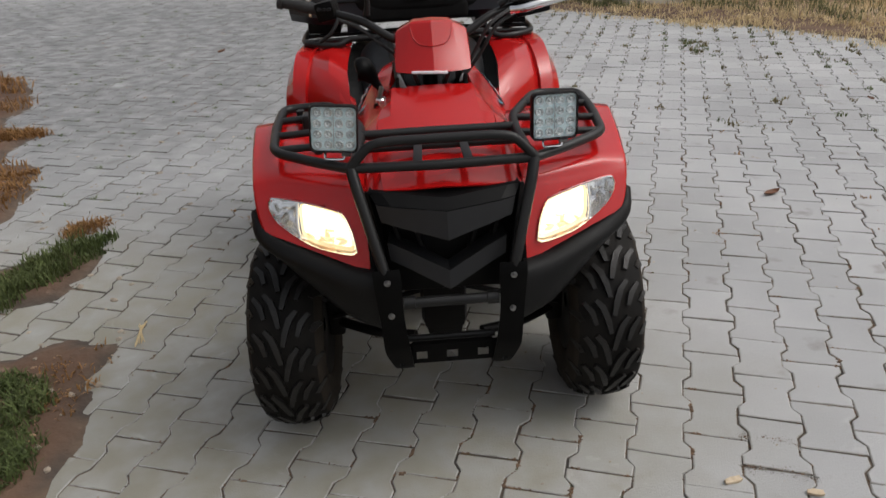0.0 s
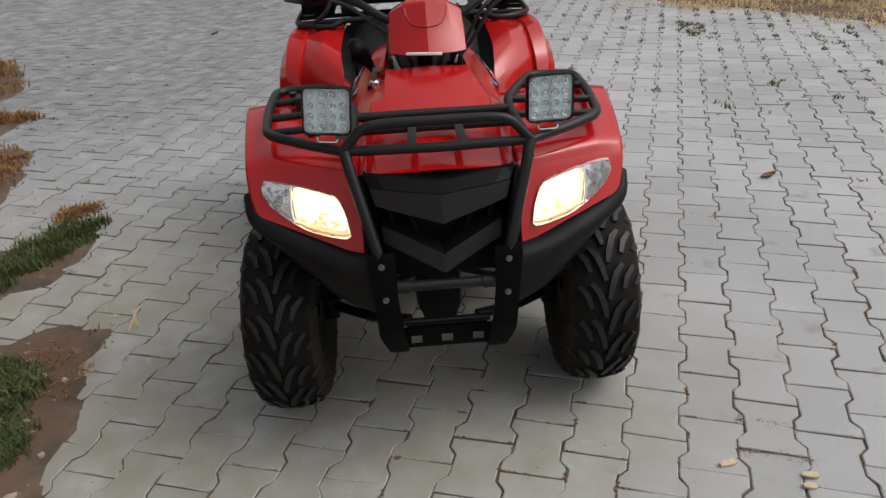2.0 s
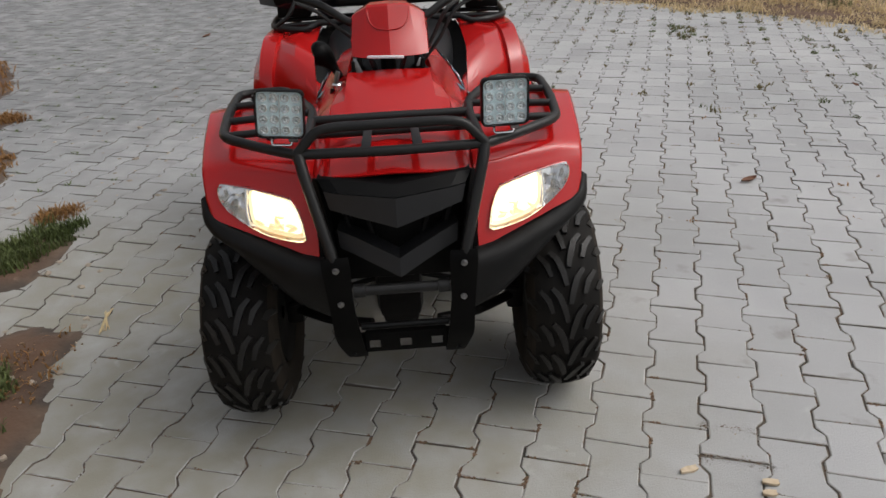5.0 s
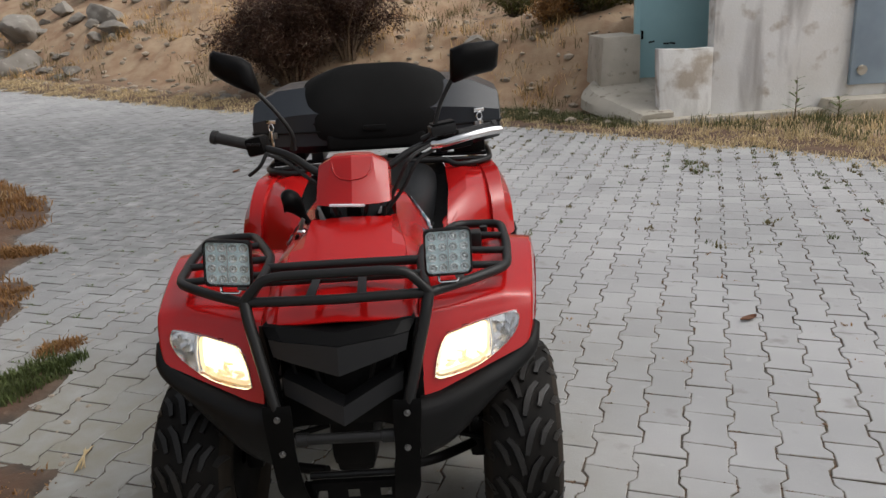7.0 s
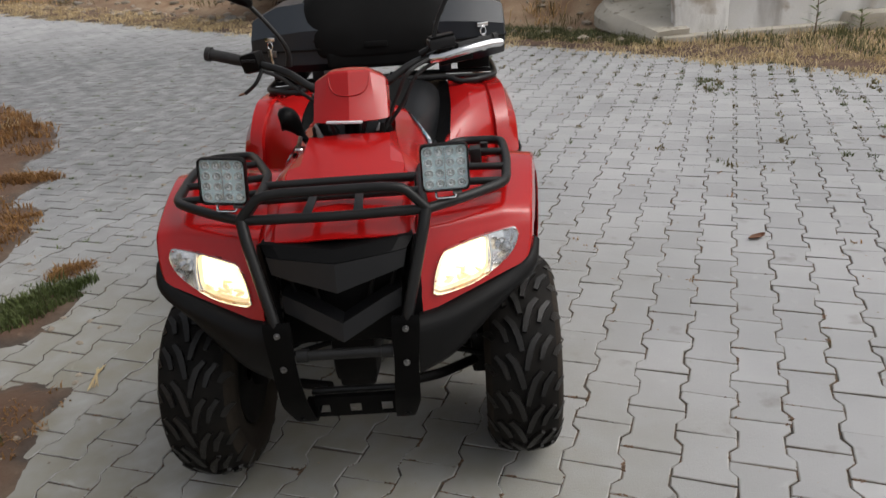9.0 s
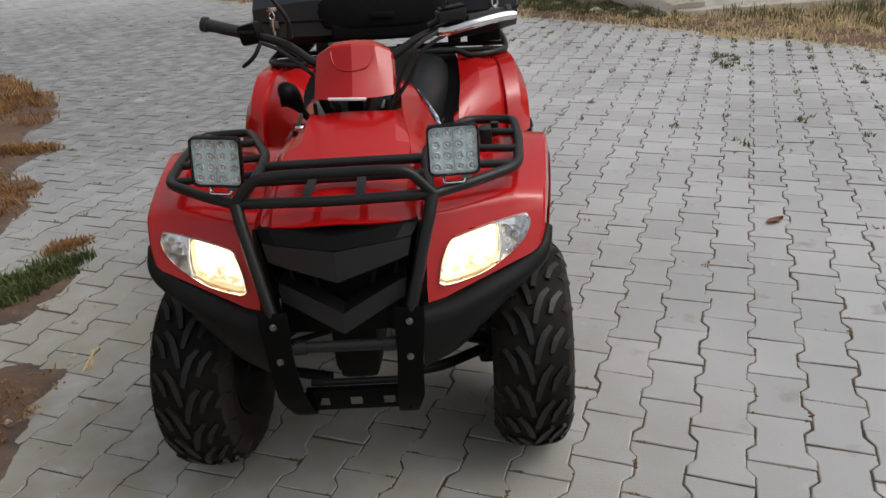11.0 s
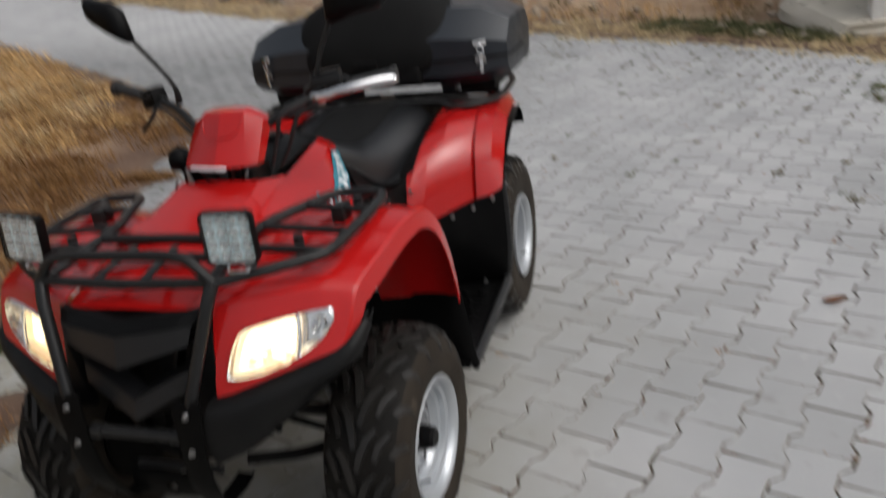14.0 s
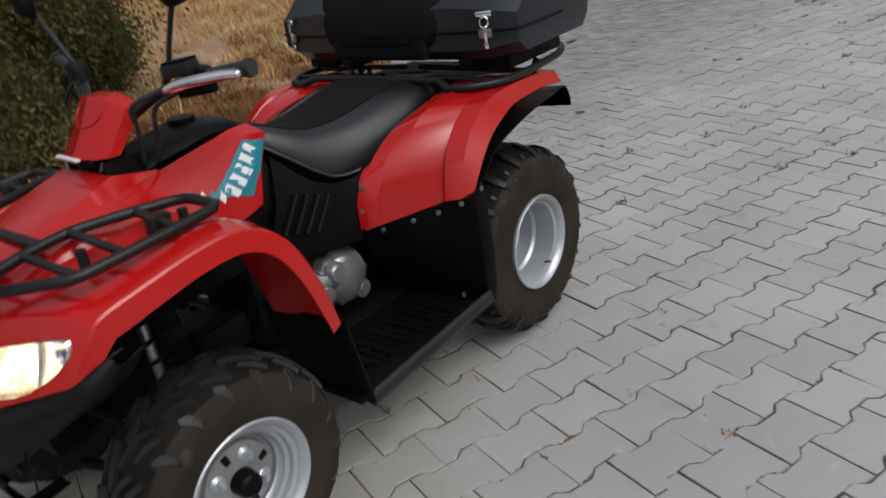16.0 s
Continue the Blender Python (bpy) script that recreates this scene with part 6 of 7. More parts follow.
# a tumble of boulders at the far bend of the road
for k in range(48):
    ax = rng.uniform(-13.0, -7.2)
    ou = rng.uniform(1.0, 4.6)
    x, y = spot(ax, ou)
    rock(x, y, rng.choice((0.1, 0.12, 0.14, 0.18, 0.2, 0.26, 0.36)), 100 + k, (rng.uniform(1.0, 1.6), rng.uniform(0.8, 1.1), rng.uniform(0.55, 0.9)))
for k, (ax, ou, r) in enumerate(((-9.3, 1.5, 0.5), (-8.3, 2.9, 0.42), (-10.2, 2.4, 0.6), (-12.5, 2.2, 0.7), (-14.5, 2.8, 0.7))):
    x, y = spot(ax, ou)
    rock(x, y, r, 300 + k, (1.5, 0.9, 0.8), "large pale boulder at the foot of the slope")
for k, (ax, ou, r) in enumerate(((-3.6, 0.8, 0.12), (-2.9, 1.1, 0.22), (-3.2, 1.6, 0.16), (0.9, 3.6, 0.45), (1.3, 4.0, 0.55), (0.5, 4.4, 0.4), (1.9, 4.4, 0.5), (-0.3, 2.4, 0.24), (-0.6, 5.0, 0.5))):
    x, y = spot(ax, ou)
    rock(x, y, r, 400 + k, (1.3, 0.9, 0.6))


for k, (x, y, r) in enumerate(((-2.98, 1.70, 0.15), (-3.16, 2.02, 0.22), (-2.80, 1.90, 0.12))):
    rock(x, y, r, 400 + k, (1.3, 1.0, 0.30), "flat pale grey stone lying in the dry verge", "stones in the verge")


def scatter_stones(name, label, count, place, lo, hi, material, lift=0.0):
    verts, faces = [], []
    rr = random.Random(hash(name) % 1 + 11)
    ico = bmesh.new()
    bmesh.ops.create_icosphere(ico, subdivisions=1, radius=1)
    iv = np.array([v.co[:] for v in ico.verts])
    fi = [[v.index for v in f.verts] for f in ico.faces]
    ico.free()
    for _ in range(count):
        x, y = place(rr)
        r = lo * (hi / lo) ** (rr.random() ** 2.2)
        a = rr.uniform(0, 6.28)
        q = iv * (1 + 0.25 * np.array([[rr.uniform(-1, 1) for _ in range(3)] for _ in iv])) * np.array((rr.uniform(0.8, 1.4), rr.uniform(0.7, 1.0), rr.uniform(0.4, 0.8))) * r
        c, s2 = math.cos(a), math.sin(a)
        q = np.c_[q[:, 0] * c - q[:, 1] * s2 + x, q[:, 0] * s2 + q[:, 1] * c + y, q[:, 2] + ground_z(x, y) + r * 0.15 + lift]
        n0 = len(verts)
        verts += q.tolist()
        faces += [[n0 + i for i in f] for f in fi]
    me = bpy.data.meshes.new(name)
    me.from_pydata(verts, [], faces)
    me.materials.append(material)
    return tagged(new(name, me), label, "stones", kind="stuff")


scatter_stones("loose_stones", "loose pale stones and clods on the clay slope", 2400, lambda r: spot(r.uniform(-12, 2.3), 0.5 + 5 * r.random() ** 1.4), 0.010, 0.09, STONES)
scatter_stones("verge_gravel", "small stones in the brown earth verge", 500, lambda r: (-1.15 - 3.2 * r.random() ** 1.5, r.uniform(-1.0, 3.2)), 0.005, 0.022, STONES)


# ---- grasses: bent blades in tufts ----
def blades(name, label, tufts, material, category="grass", width=0.004):
    """tufts: x, y, z, how many blades, their height, how far they spread and how much they lean."""
    rr = np.random.RandomState(len(tufts) + 5)
    V, F = [], []
    n0 = 0
    for x, y, z, count, high, spread, lean in tufts:
        k = int(count)
        a = rr.uniform(0, 2 * math.pi, k)
        rad = spread * np.sqrt(rr.uniform(0, 1, k))
        t = rr.uniform(0, 2 * math.pi, k)
        bx, by = x + rad * np.cos(t), y + rad * np.sin(t)
        h = high * rr.uniform(0.45, 1.15, k)
        ln = lean * rr.uniform(0.2, 1.3, k) * h
        w = width * rr.uniform(0.6, 1.5, k)
        ox, oy = np.cos(a), np.sin(a)
        sx, sy = -oy * w, ox * w
        pts = np.stack([np.stack([bx - sx, by - sy, np.full(k, z)], 1), np.stack([bx + sx, by + sy, np.full(k, z)], 1),
                        np.stack([bx + ox * ln * 0.35 + sx * 0.8, by + oy * ln * 0.35 + sy * 0.8, z + h * 0.6], 1), np.stack([bx + ox * ln * 0.35 - sx * 0.8, by + oy * ln * 0.35 - sy * 0.8, z + h * 0.6], 1),
                        np.stack([bx + ox * ln, by + oy * ln, z + h * (1 - 0.25 * lean)], 1)], 1)
        V.append(pts.reshape(-1, 3))
        i = n0 + 5 * np.arange(k)
        F += [f for j in i for f in ((j, j + 1, j + 2, j + 3), (j + 3, j + 2, j + 4))]
        n0 += 5 * k
    me = bpy.data.meshes.new(name)
    me.from_pydata(np.concatenate(V).tolist(), [], [tuple(int(q) for q in f) for f in F])
    me.materials.append(material)
    return tagged(new(name, me), label, category, kind="stuff")


gr = random.Random(21)


def cover(n, xr, yr, test, count, high, spread, lean):
    out = []
    while len(out) < n:
        x, y = gr.uniform(*xr), gr.uniform(*yr)
        if test(x, y):
            out.append((x, y, ground_z(x, y) - 0.01, gr.uniform(*count), gr.uniform(*high), spread * gr.uniform(0.6, 1.4), lean))
    return out


far_t = lambda lo, hi: (lambda x, y: lo < float(beyond(x, y)) < hi)
left_t = lambda lo, hi: (lambda x, y: lo < float(leftward(x, y)) < hi and float(beyond(x, y)) < -0.5)
# the pale dry strip along the far edge of the paving
blades("dry_verge_grass", "pale dry grass along the far edge of the paving", cover(1500, (-13, 4.6), (3.8, 17.5), far_t(-0.16, 0.85), (14, 26), (0.025, 0.09), 0.13, 0.9), PALE)
blades("far_road_grass", "tall bleached grass beyond the bend of the road", cover(420, (-40, -12), (12, 36), far_t(-0.1, 4.0), (16, 26), (0.12, 0.32), 0.40, 1.2), PALE, width=0.012)
blades("far_slope_grass", "thin dry grass on the slope", cover(520, (-14, 2.3), (7, 20), lambda x, y: 0.8 < float(beyond(x, y)) < 6 and wob(x, y, 0.8, 3.3) > 0.0, (10, 20), (0.08, 0.28), 0.20, 0.8), DRY)
blades("slope_weeds", "olive and brown weeds on the clay slope", cover(420, (-14, 2.3), (7, 20), lambda x, y: 0.8 < float(beyond(x, y)) < 6 and wob(x, y, 1.3, 6.1) > 0.1, (10, 22), (0.08, 0.30), 0.22, 1.0), OLIVE)
blades("green_verge_grass", "short green grass below the hut", cover(260, (0.6, 2.6), (6.0, 9.5), lambda x, y: 0.30 < float(beyond(x, y)) < 0.95 and not (x > 2.5 and y > 7.15), (16, 26), (0.05, 0.13), 0.11, 0.7), SOFTGREEN)
blades("hut_weeds", "tall dry and green weeds at the foot of the hut", cover(190, (2.7, 6.2), (5.2, 7.2), lambda x, y: 0.5 < float(beyond(x, y)) < 2.4 and y < 7.15, (10, 16), (0.05, 0.13), 0.12, 0.6), PALE)
blades("hut_green_weeds", "green weeds at the foot of the hut", cover(170, (2.9, 6.2), (5.4, 7.2), lambda x, y: 0.7 < float(beyond(x, y)) < 2.4 and y < 7.15, (12, 20), (0.06, 0.17), 0.12, 0.6), SOFTGREEN)
# the near verge: rusty dry tufts, then a bank of straw-coloured grass
blades("rusty_verge_grass", "rusty dry grass on the brown earth verge", cover(700, (-6.5, -1.9), (1.4, 8.5), lambda x, y: left_t(0.04, 1.6)(x, y) and wob(x, y, 2.9, 2.2) > -0.45, (20, 34), (0.04, 0.13), 0.12, 1.1), RUSTY)
blades("bank_grass", "straw-coloured dry grass on the bank", cover(820, (-13, -2.9), (2.2, 12.5), lambda x, y: left_t(0.10 if y > 5.0 else 1.1, 3.6)(x, y) and wob(x, y, 2.3, 1.7) > -0.35, (14, 30), (0.08, 0.24), 0.20, 1.3), DRY)
blades("pale_bank_grass", "bleached flattened grass on the bank", cover(420, (-12, -3.6), (3.6, 11), lambda x, y: left_t(0.3 if y > 5.0 else 1.2, 3.0)(x, y) and wob(x, y, 1.6, 4.2) > -0.1, (12, 24), (0.06, 0.18), 0.18, 1.5), PALE)
blades("far_bank_grass", "straw-coloured grass along the far road edge", cover(420, (-34, -8), (7, 26), lambda x, y: left_t(0.05, 5.0)(x, y), (16, 26), (0.12, 0.34), 0.40, 1.3), DRY, width=0.010)
blades("flattened_straw", "flattened straw and dead stems on the earth beside the shrubs", cover(300, (-4.2, -1.75), (-0.9, 2.6), left_t(0.25, 2.6), (3, 7), (0.03, 0.12), 0.16, 1.9), PALE)
blades("bank_weeds", "tangled brown weeds on the bank", cover(430, (-5.5, -1.9), (-1.2, 4.0), left_t(0.5, 3.8), (12, 22), (0.06, 0.24), 0.18, 1.3), RUSTY)


def patch_tufts(cx, cy, lx, ly, turn, n, count, high, spread, lean):
    out = []
    c, s = math.cos(turn), math.sin(turn)
    for _ in range(n):
        a, r = gr.uniform(0, 6.28), math.sqrt(gr.random())
        u, v = lx * r * math.cos(a), ly * r * math.sin(a)
        x, y = cx + u * c - v * s, cy + u * s + v * c
        out.append((x, y, ground_z(x, y) - 0.004, gr.uniform(*count), gr.uniform(*high), spread, lean))
    return out


strip = patch_tufts(-1.637, 1.391, 0.36, 0.10, 1.02, 120, (22, 34), (0.03, 0.075), 0.05, 0.6)
strip += patch_tufts(-1.441, 0.355, 0.20, 0.33, 0.25, 230, (20, 32), (0.02, 0.06), 0.055, 0.8) + patch_tufts(-1.810, 0.611, 0.26, 0.24, 0.2, 90, (14, 22), (0.03, 0.07), 0.06, 0.6)
blades("green_turf", "dark green grass patches in the brown earth", strip, GREEN, width=0.003)
dry = patch_tufts(-1.60, 1.84, 0.10, 0.06, 0.9, 46, (18, 28), (0.02, 0.05), 0.045, 0.9) + patch_tufts(-1.243, 0.630, 0.12, 0.22, 0.0, 20, (5, 9), (0.02, 0.05), 0.04, 1.0) + patch_tufts(-2.60, 3.46, 0.20, 0.08, 0.15, 60, (16, 26), (0.03, 0.07), 0.05, 1.0)
dry += patch_tufts(-2.24, 2.50, 0.12, 0.26, 0.1, 40, (10, 16), (0.02, 0.06), 0.05, 1.0)
blades("dry_turf", "small tufts of dry orange grass", dry, RUSTY, width=0.003)

def verge_place(r):
    while True:
        x, y = r.uniform(-4.6, -1.0), r.uniform(-1.2, 3.2)
        if 0.10 < float(leftward(x, y)) < 3.2:
            return x, y


LITTER = mat("leaf_litter", (0.17, 0.095, 0.050), (0.30, 0.20, 0.12), scale=30, rough=0.85, rand=0.4, island=True)
scatter_stones("leaf_litter", "crumbled brown leaves lying on the earth verge", 9000, verge_place, 0.003, 0.012, LITTER, 0.003)
scatter_stones("verge_pebbles", "pale pebbles and crumbs of clay on the earth verge", 1500, verge_place, 0.002, 0.010, STONES, 0.003)

# weeds that grow in the joints of the paving
TH = radians(19.15)
U, W = np.array((math.cos(TH), -math.sin(TH))), np.array((math.sin(TH), math.cos(TH)))
ORIGIN = np.array((0.7114, 0.0744))
PITCH, LEN = 0.14825, 0.2079
jt = []
for _ in range(2500):
    x, y = gr.uniform(-0.6, 5.2), gr.uniform(2.4, 9.0)
    e = float(beyond(x, y))
    if e > -0.05 or gr.random() > math.exp(e * 0.75):
        continue
    d = (np.array((x, y)) - ORIGIN)
    col = round(float(d @ U) / PITCH + 0.5) - 0.5
    p = ORIGIN + U * (col * PITCH) + W * float(d @ W)
    jt.append((p[0], p[1], float(base_z(p[0], p[1])) - 0.008, gr.uniform(7, 15), gr.uniform(0.012, 0.042), 0.030, 1.0))
jt += [(x + gr.uniform(-0.06, 0.06), y + gr.uniform(-0.07, 0.07), -0.008, gr.uniform(8, 15), gr.uniform(0.015, 0.05), 0.035, 1.0) for x, y in ((1.916, 5.088), (2.435, 5.197), (2.74, 4.369), (3.204, 4.131), (2.354, 3.204), (2.549, 2.845), (1.888, 2.771), (1.992, 2.657), (2.777, 5.918), (3.21, 4.347), (3.541, 4.422)) for _ in range(3)]
jt += [(2.44 + gr.uniform(-0.1, 0.1), 4.82 + gr.uniform(-0.28, 0.30), -0.008, gr.uniform(14, 24), gr.uniform(0.03, 0.07), 0.04, 0.9) for _ in range(14)]
blades("joint_weeds", "small weeds growing in the paving joints", jt[::2], GREEN, width=0.003)
blades("dry_joint_weeds", "small half-dry weeds growing in the paving joints", jt[1::2], OLIVE, width=0.004)
jd = [(x + gr.uniform(-0.05, 0.05), y + gr.uniform(-0.03, 0.03), float(base_z(x, y)) - 0.008, gr.uniform(5, 10), gr.uniform(0.01, 0.025), 0.022, 1.2)
      for x, y in [(gr.uniform(-3.2, 5.0), gr.uniform(1.2, 7.4)) for _ in range(330)] if leftward(x, y) < -0.1 and beyond(x, y) < -0.2]
blades("joint_litter", "dry scraps caught in the paving joints", jd, RUSTY, width=0.003)


jl = []
while len(jl) < 620:
    x, y = gr.uniform(-5.5, -0.2), gr.uniform(1.3, 9.0)
    if leftward(x, y) > -0.05 or beyond(x, y) > -0.3 or gr.random() < 0.5 * smooth01(x, -2.2, -0.2):
        continue
    d = np.array((x, y)) - ORIGIN
    col = round(float(d @ U) / PITCH)
    row = round(float(d @ W) / LEN - (0.0 if col % 2 else 0.5)) + (0.5 if col % 2 else 1.0)
    q = ORIGIN + U * (col * PITCH) + W * (row * LEN)
    for k in range(gr.randrange(1, 4)):
        p = q + U * gr.uniform(-0.07, 0.07)
        jl.append((p[0], p[1], float(base_z(p[0], p[1])) - 0.006, gr.uniform(7, 14), gr.uniform(0.008, 0.022), 0.018, 1.3))
blades("road_joint_weeds", "flattened dark weeds in the joints of the road", jl, GREEN, width=0.003)


# ---- shrubs ----
def shrub(name, label, place, radius, high, limbs, leaves, leaf, leaf_mat_, seed, spread=0.085, droop=0.0):
    rr = random.Random(seed)
    x0, y0 = place
    root = thing(name, label, "shrub", (x0, y0, ground_z(x0, y0) - 0.05))
    wood = bmesh.new()
    tips = []
    for k in range(limbs):
        a = rr.uniform(0, 6.28)
        reach = radius * rr.uniform(0.35, 1.0)
        top = high * rr.uniform(0.45, 1.0) * (1 - 0.35 * (reach / radius) ** 2)
        p = [(0.10 * math.cos(a), 0.10 * math.sin(a), 0), (reach * 0.35 * math.cos(a), reach * 0.35 * math.sin(a), top * 0.45), (reach * 0.72 * math.cos(a + 0.15), reach * 0.72 * math.sin(a + 0.15), top * 0.82), (reach * math.cos(a + rr.uniform(-0.2, 0.3)), reach * math.sin(a + 0.1), top * (1 - droop))]
        tube(p, [0.030, 0.020, 0.012, 0.004], wood, seg=5, steps=2)
        path = cr(p, 5)
        for q in path[4:]:
            tips.append(q)
        for _ in range(3):
            i = rr.randrange(5, len(path))
            b = path[i]
            e = b + np.array((rr.uniform(-1, 1), rr.uniform(-1, 1), rr.uniform(-0.3 - droop, 0.7))) * radius * 0.3
            tube([tuple(b), tuple((b + e) / 2 + np.array((0, 0, 0.03))), tuple(e)], [0.009, 0.006, 0.002], wood, seg=4)
            tips += [b + (e - b) * t for t in (0.4, 0.7, 1.0)]
    part("trunk", wood, TWIG, root, "thin brown branches")
    nr = np.random.RandomState(seed)
    tips = np.array(tips)
    c = tips[nr.randint(0, len(tips), leaves)] + nr.normal(0, radius * spread, (leaves, 3))
    c[:, 2] = np.maximum(c[:, 2], 0.03)
    d = nr.normal(0, 1, (leaves, 3)) + np.array((0, 0, 0.4 - 1.2 * droop))
    d /= np.linalg.norm(d, axis=1)[:, None]
    sd = np.cross(d, nr.normal(0, 1, (leaves, 3)))
    sd /= np.linalg.norm(sd, axis=1)[:, None]
    ln, wd = leaf[0] * nr.uniform(0.5, 1.4, (leaves, 1)), leaf[1] * nr.uniform(0.6, 1.3, (leaves, 1))
    pts = np.stack([c, c + d * ln * 0.5 + sd * wd, c + d * ln, c + d * ln * 0.5 - sd * wd], 1).reshape(-1, 3)
    me = bpy.data.meshes.new("crown")
    me.from_pydata(pts.tolist(), [], np.arange(leaves * 4).reshape(-1, 4).tolist())
    me.materials.append(leaf_mat_)
    crown = new("crown", me)
    crown.parent = root
    return root


bx, by = spot(-2.85, 1.5)
shrub("dead_shrub", "large dark brown dead shrub on the slope", (bx, by), 1.25, 2.3, 46, 30000, (0.11, 0.006), DEADLEAF, 5, droop=0.25)
shrub("dead_shrub", "large dark brown dead shrub on the slope", (bx + 0.9, by + 0.35), 1.0, 2.2, 34, 20000, (0.11, 0.006), DEADLEAF, 6, droop=0.25)
for k, (x, y, r, h, n) in enumerate(((-4.60, 1.40, 0.92, 1.40, 30000), (-4.40, 1.75, 0.50, 0.80, 12000), (-3.85, 1.95, 0.42, 0.55, 9000), (-5.15, 3.15, 0.62, 1.0, 15000), (-5.5, 2.5, 1.25, 2.1, 50000), (-7.0, 3.2, 1.8, 5.0, 52000), (-5.9, 0.9, 1.6, 4.0, 40000), (-10.6, 5.2, 2.0, 5.4, 36000))):
    shrub("green_shrub", "dense dark green shrub on the bank beside the paving", (x, y), r, h, 44, int(n * 1.3), (0.044, 0.013), BUSHLEAF, 8 + k, spread=0.15)
for k, (x, y, r, h) in enumerate(((-3.75, 1.55, 0.45, 0.5), (-3.7, 0.8, 0.55, 0.6), (-4.75, 2.25, 0.5, 0.7), (-3.4, 2.3, 0.3, 0.3))):
    shrub("scrub", "brown and olive tangled scrub at the foot of the shrubs", (x, y), r, h, 26, 9000, (0.05, 0.008), BUSHLEAF if k == 0 else OLIVE if k % 2 == 0 else RUSTY, 60 + k, spread=0.16)
for k, (ax, ou, r) in enumerate(((-4.4, 2.6, 0.5), (-0.2, 3.8, 0.6), (0.6, 2.9, 0.5), (1.1, 3.3, 0.55), (-9.8, 3.9, 0.7), (-13.0, 1.2, 0.8), (-11.2, 1.0, 0.6))):
    x, y = spot(ax, ou)
    shrub("low_shrub", "small olive-brown shrub on the clay slope", (x, y), r, r * 1.1, 16, 4200, (0.06, 0.010), BUSHLEAF if k % 2 else RUSTY, 30 + k)


def thistle(x, y, high, seed):
    rr = random.Random(seed)
    root = thing("thistle", "upright green weed with spiky leaves by the hut wall", "weed", (x, y, ground_z(x, y)))
    part("stem", tube([(0, 0, -0.02), (0.01, 0, high * 0.5), (0.0, 0.01, high)], [0.008, 0.006, 0.003], seg=6), TWIG, root)
    for k in range(14):
        a, z = k * 2.4, high * (0.2 + 0.8 * k / 14)
        ln = 0.20 * (1.1 - 0.55 * k / 14)
        d = Vector((math.cos(a), math.sin(a), 0.45)).normalized()
        sd = Vector((-math.sin(a), math.cos(a), 0)) * 0.016
        bm = bmesh.new()
        p = [Vector((0, 0, z)) + d * ln * t for t in (0, 0.4, 0.75, 1.0)]
        rows = [[p[0] - sd * 0.3, p[0] + sd * 0.3], [p[1] - sd, p[1] + sd], [p[2] - sd * 0.7 - Vector((0, 0, 0.01)), p[2] + sd * 0.7 - Vector((0, 0, 0.01))], [p[3] - sd * 0.05 - Vector((0, 0, 0.03)), p[3] + sd * 0.05 - Vector((0, 0, 0.03))]]
        sheet([[tuple(q) for q in r] for r in rows], bm)
        part("leaf", bm, GREEN, root)


thistle(4.13, 6.85, 0.48, 1)
thistle(4.55, 6.75, 0.26, 2)


# ---- litter on the paving ----
def chip(x, y, ln, turn, label="splintered pale wood chip lying on the paving"):
    bm = prism([(-ln / 2, -0.006), (ln * 0.2, -0.009), (ln / 2, -0.004), (ln * 0.42, 0.004), (ln * 0.5, 0.009), (-ln * 0.1, 0.010), (-ln * 0.46, 0.005)], 0.008, 0.0015)
    ob = finish(bm, "wood_chip", WOODCHIP, smooth=30)
    ob.matrix_world = pose(x, y, 0.001, 3, 2, turn)
    tagged(ob, label, "wood chip", "wood chips")


chip(0.687, -0.101, 0.050, 12)
chip(0.868, -0.165, 0.042, -14)
chip(0.850, -0.200, 0.036, -10)


def straw_bunch(x, y):
    rr = random.Random(4)
    root = thing("straw", "small bunch of pale straw on the paving", "straw", (x, y, float(base_z(x, y)) + 0.003))
    for k in range(9):
        a = 1.1 + rr.uniform(-0.5, 0.5)
        l1, l2 = rr.uniform(0.02, 0.05), rr.uniform(0.05, 0.10)
        part("stalk", tube([(-l1 * math.cos(a), l1 * math.sin(a) + 0.04, 0.004), (rr.uniform(-0.004, 0.004), 0, 0.006 + 0.001 * k), (l2 * math.cos(a) * 0.4, -l2 * math.sin(a), 0.004)], 0.0018, seg=5, steps=3), STRAW, root)


straw_bunch(-1.086, 0.892)


def dead_leaf(x, y, size, turn, seed):
    rr = random.Random(seed)
    rows = []
    for u in np.linspace(-1, 1, 7):
        w = (1 - abs(u) ** 1.6) * 0.45 + 0.03
        rows.append([(size * u, size * w * v, size * (0.10 * u * u + 0.25 * v * v * (1 + 0.3 * u)) + 0.002 + rr.uniform(0, 0.004)) for v in (-1, -0.5, 0, 0.5, 1)])
    bm, _ = sheet(refine(rows, 2, 2))
    thicken(bm, 0.0008)
    ob = finish(bm, "dead_leaf", LEAFBROWN, smooth=60)
    ob.matrix_world = pose(x, y, float(base_z(x, y)) + 0.002, 0, 0, turn)
    tagged(ob, "curled brown dead leaf lying on the paving", "leaf", "dead leaves")


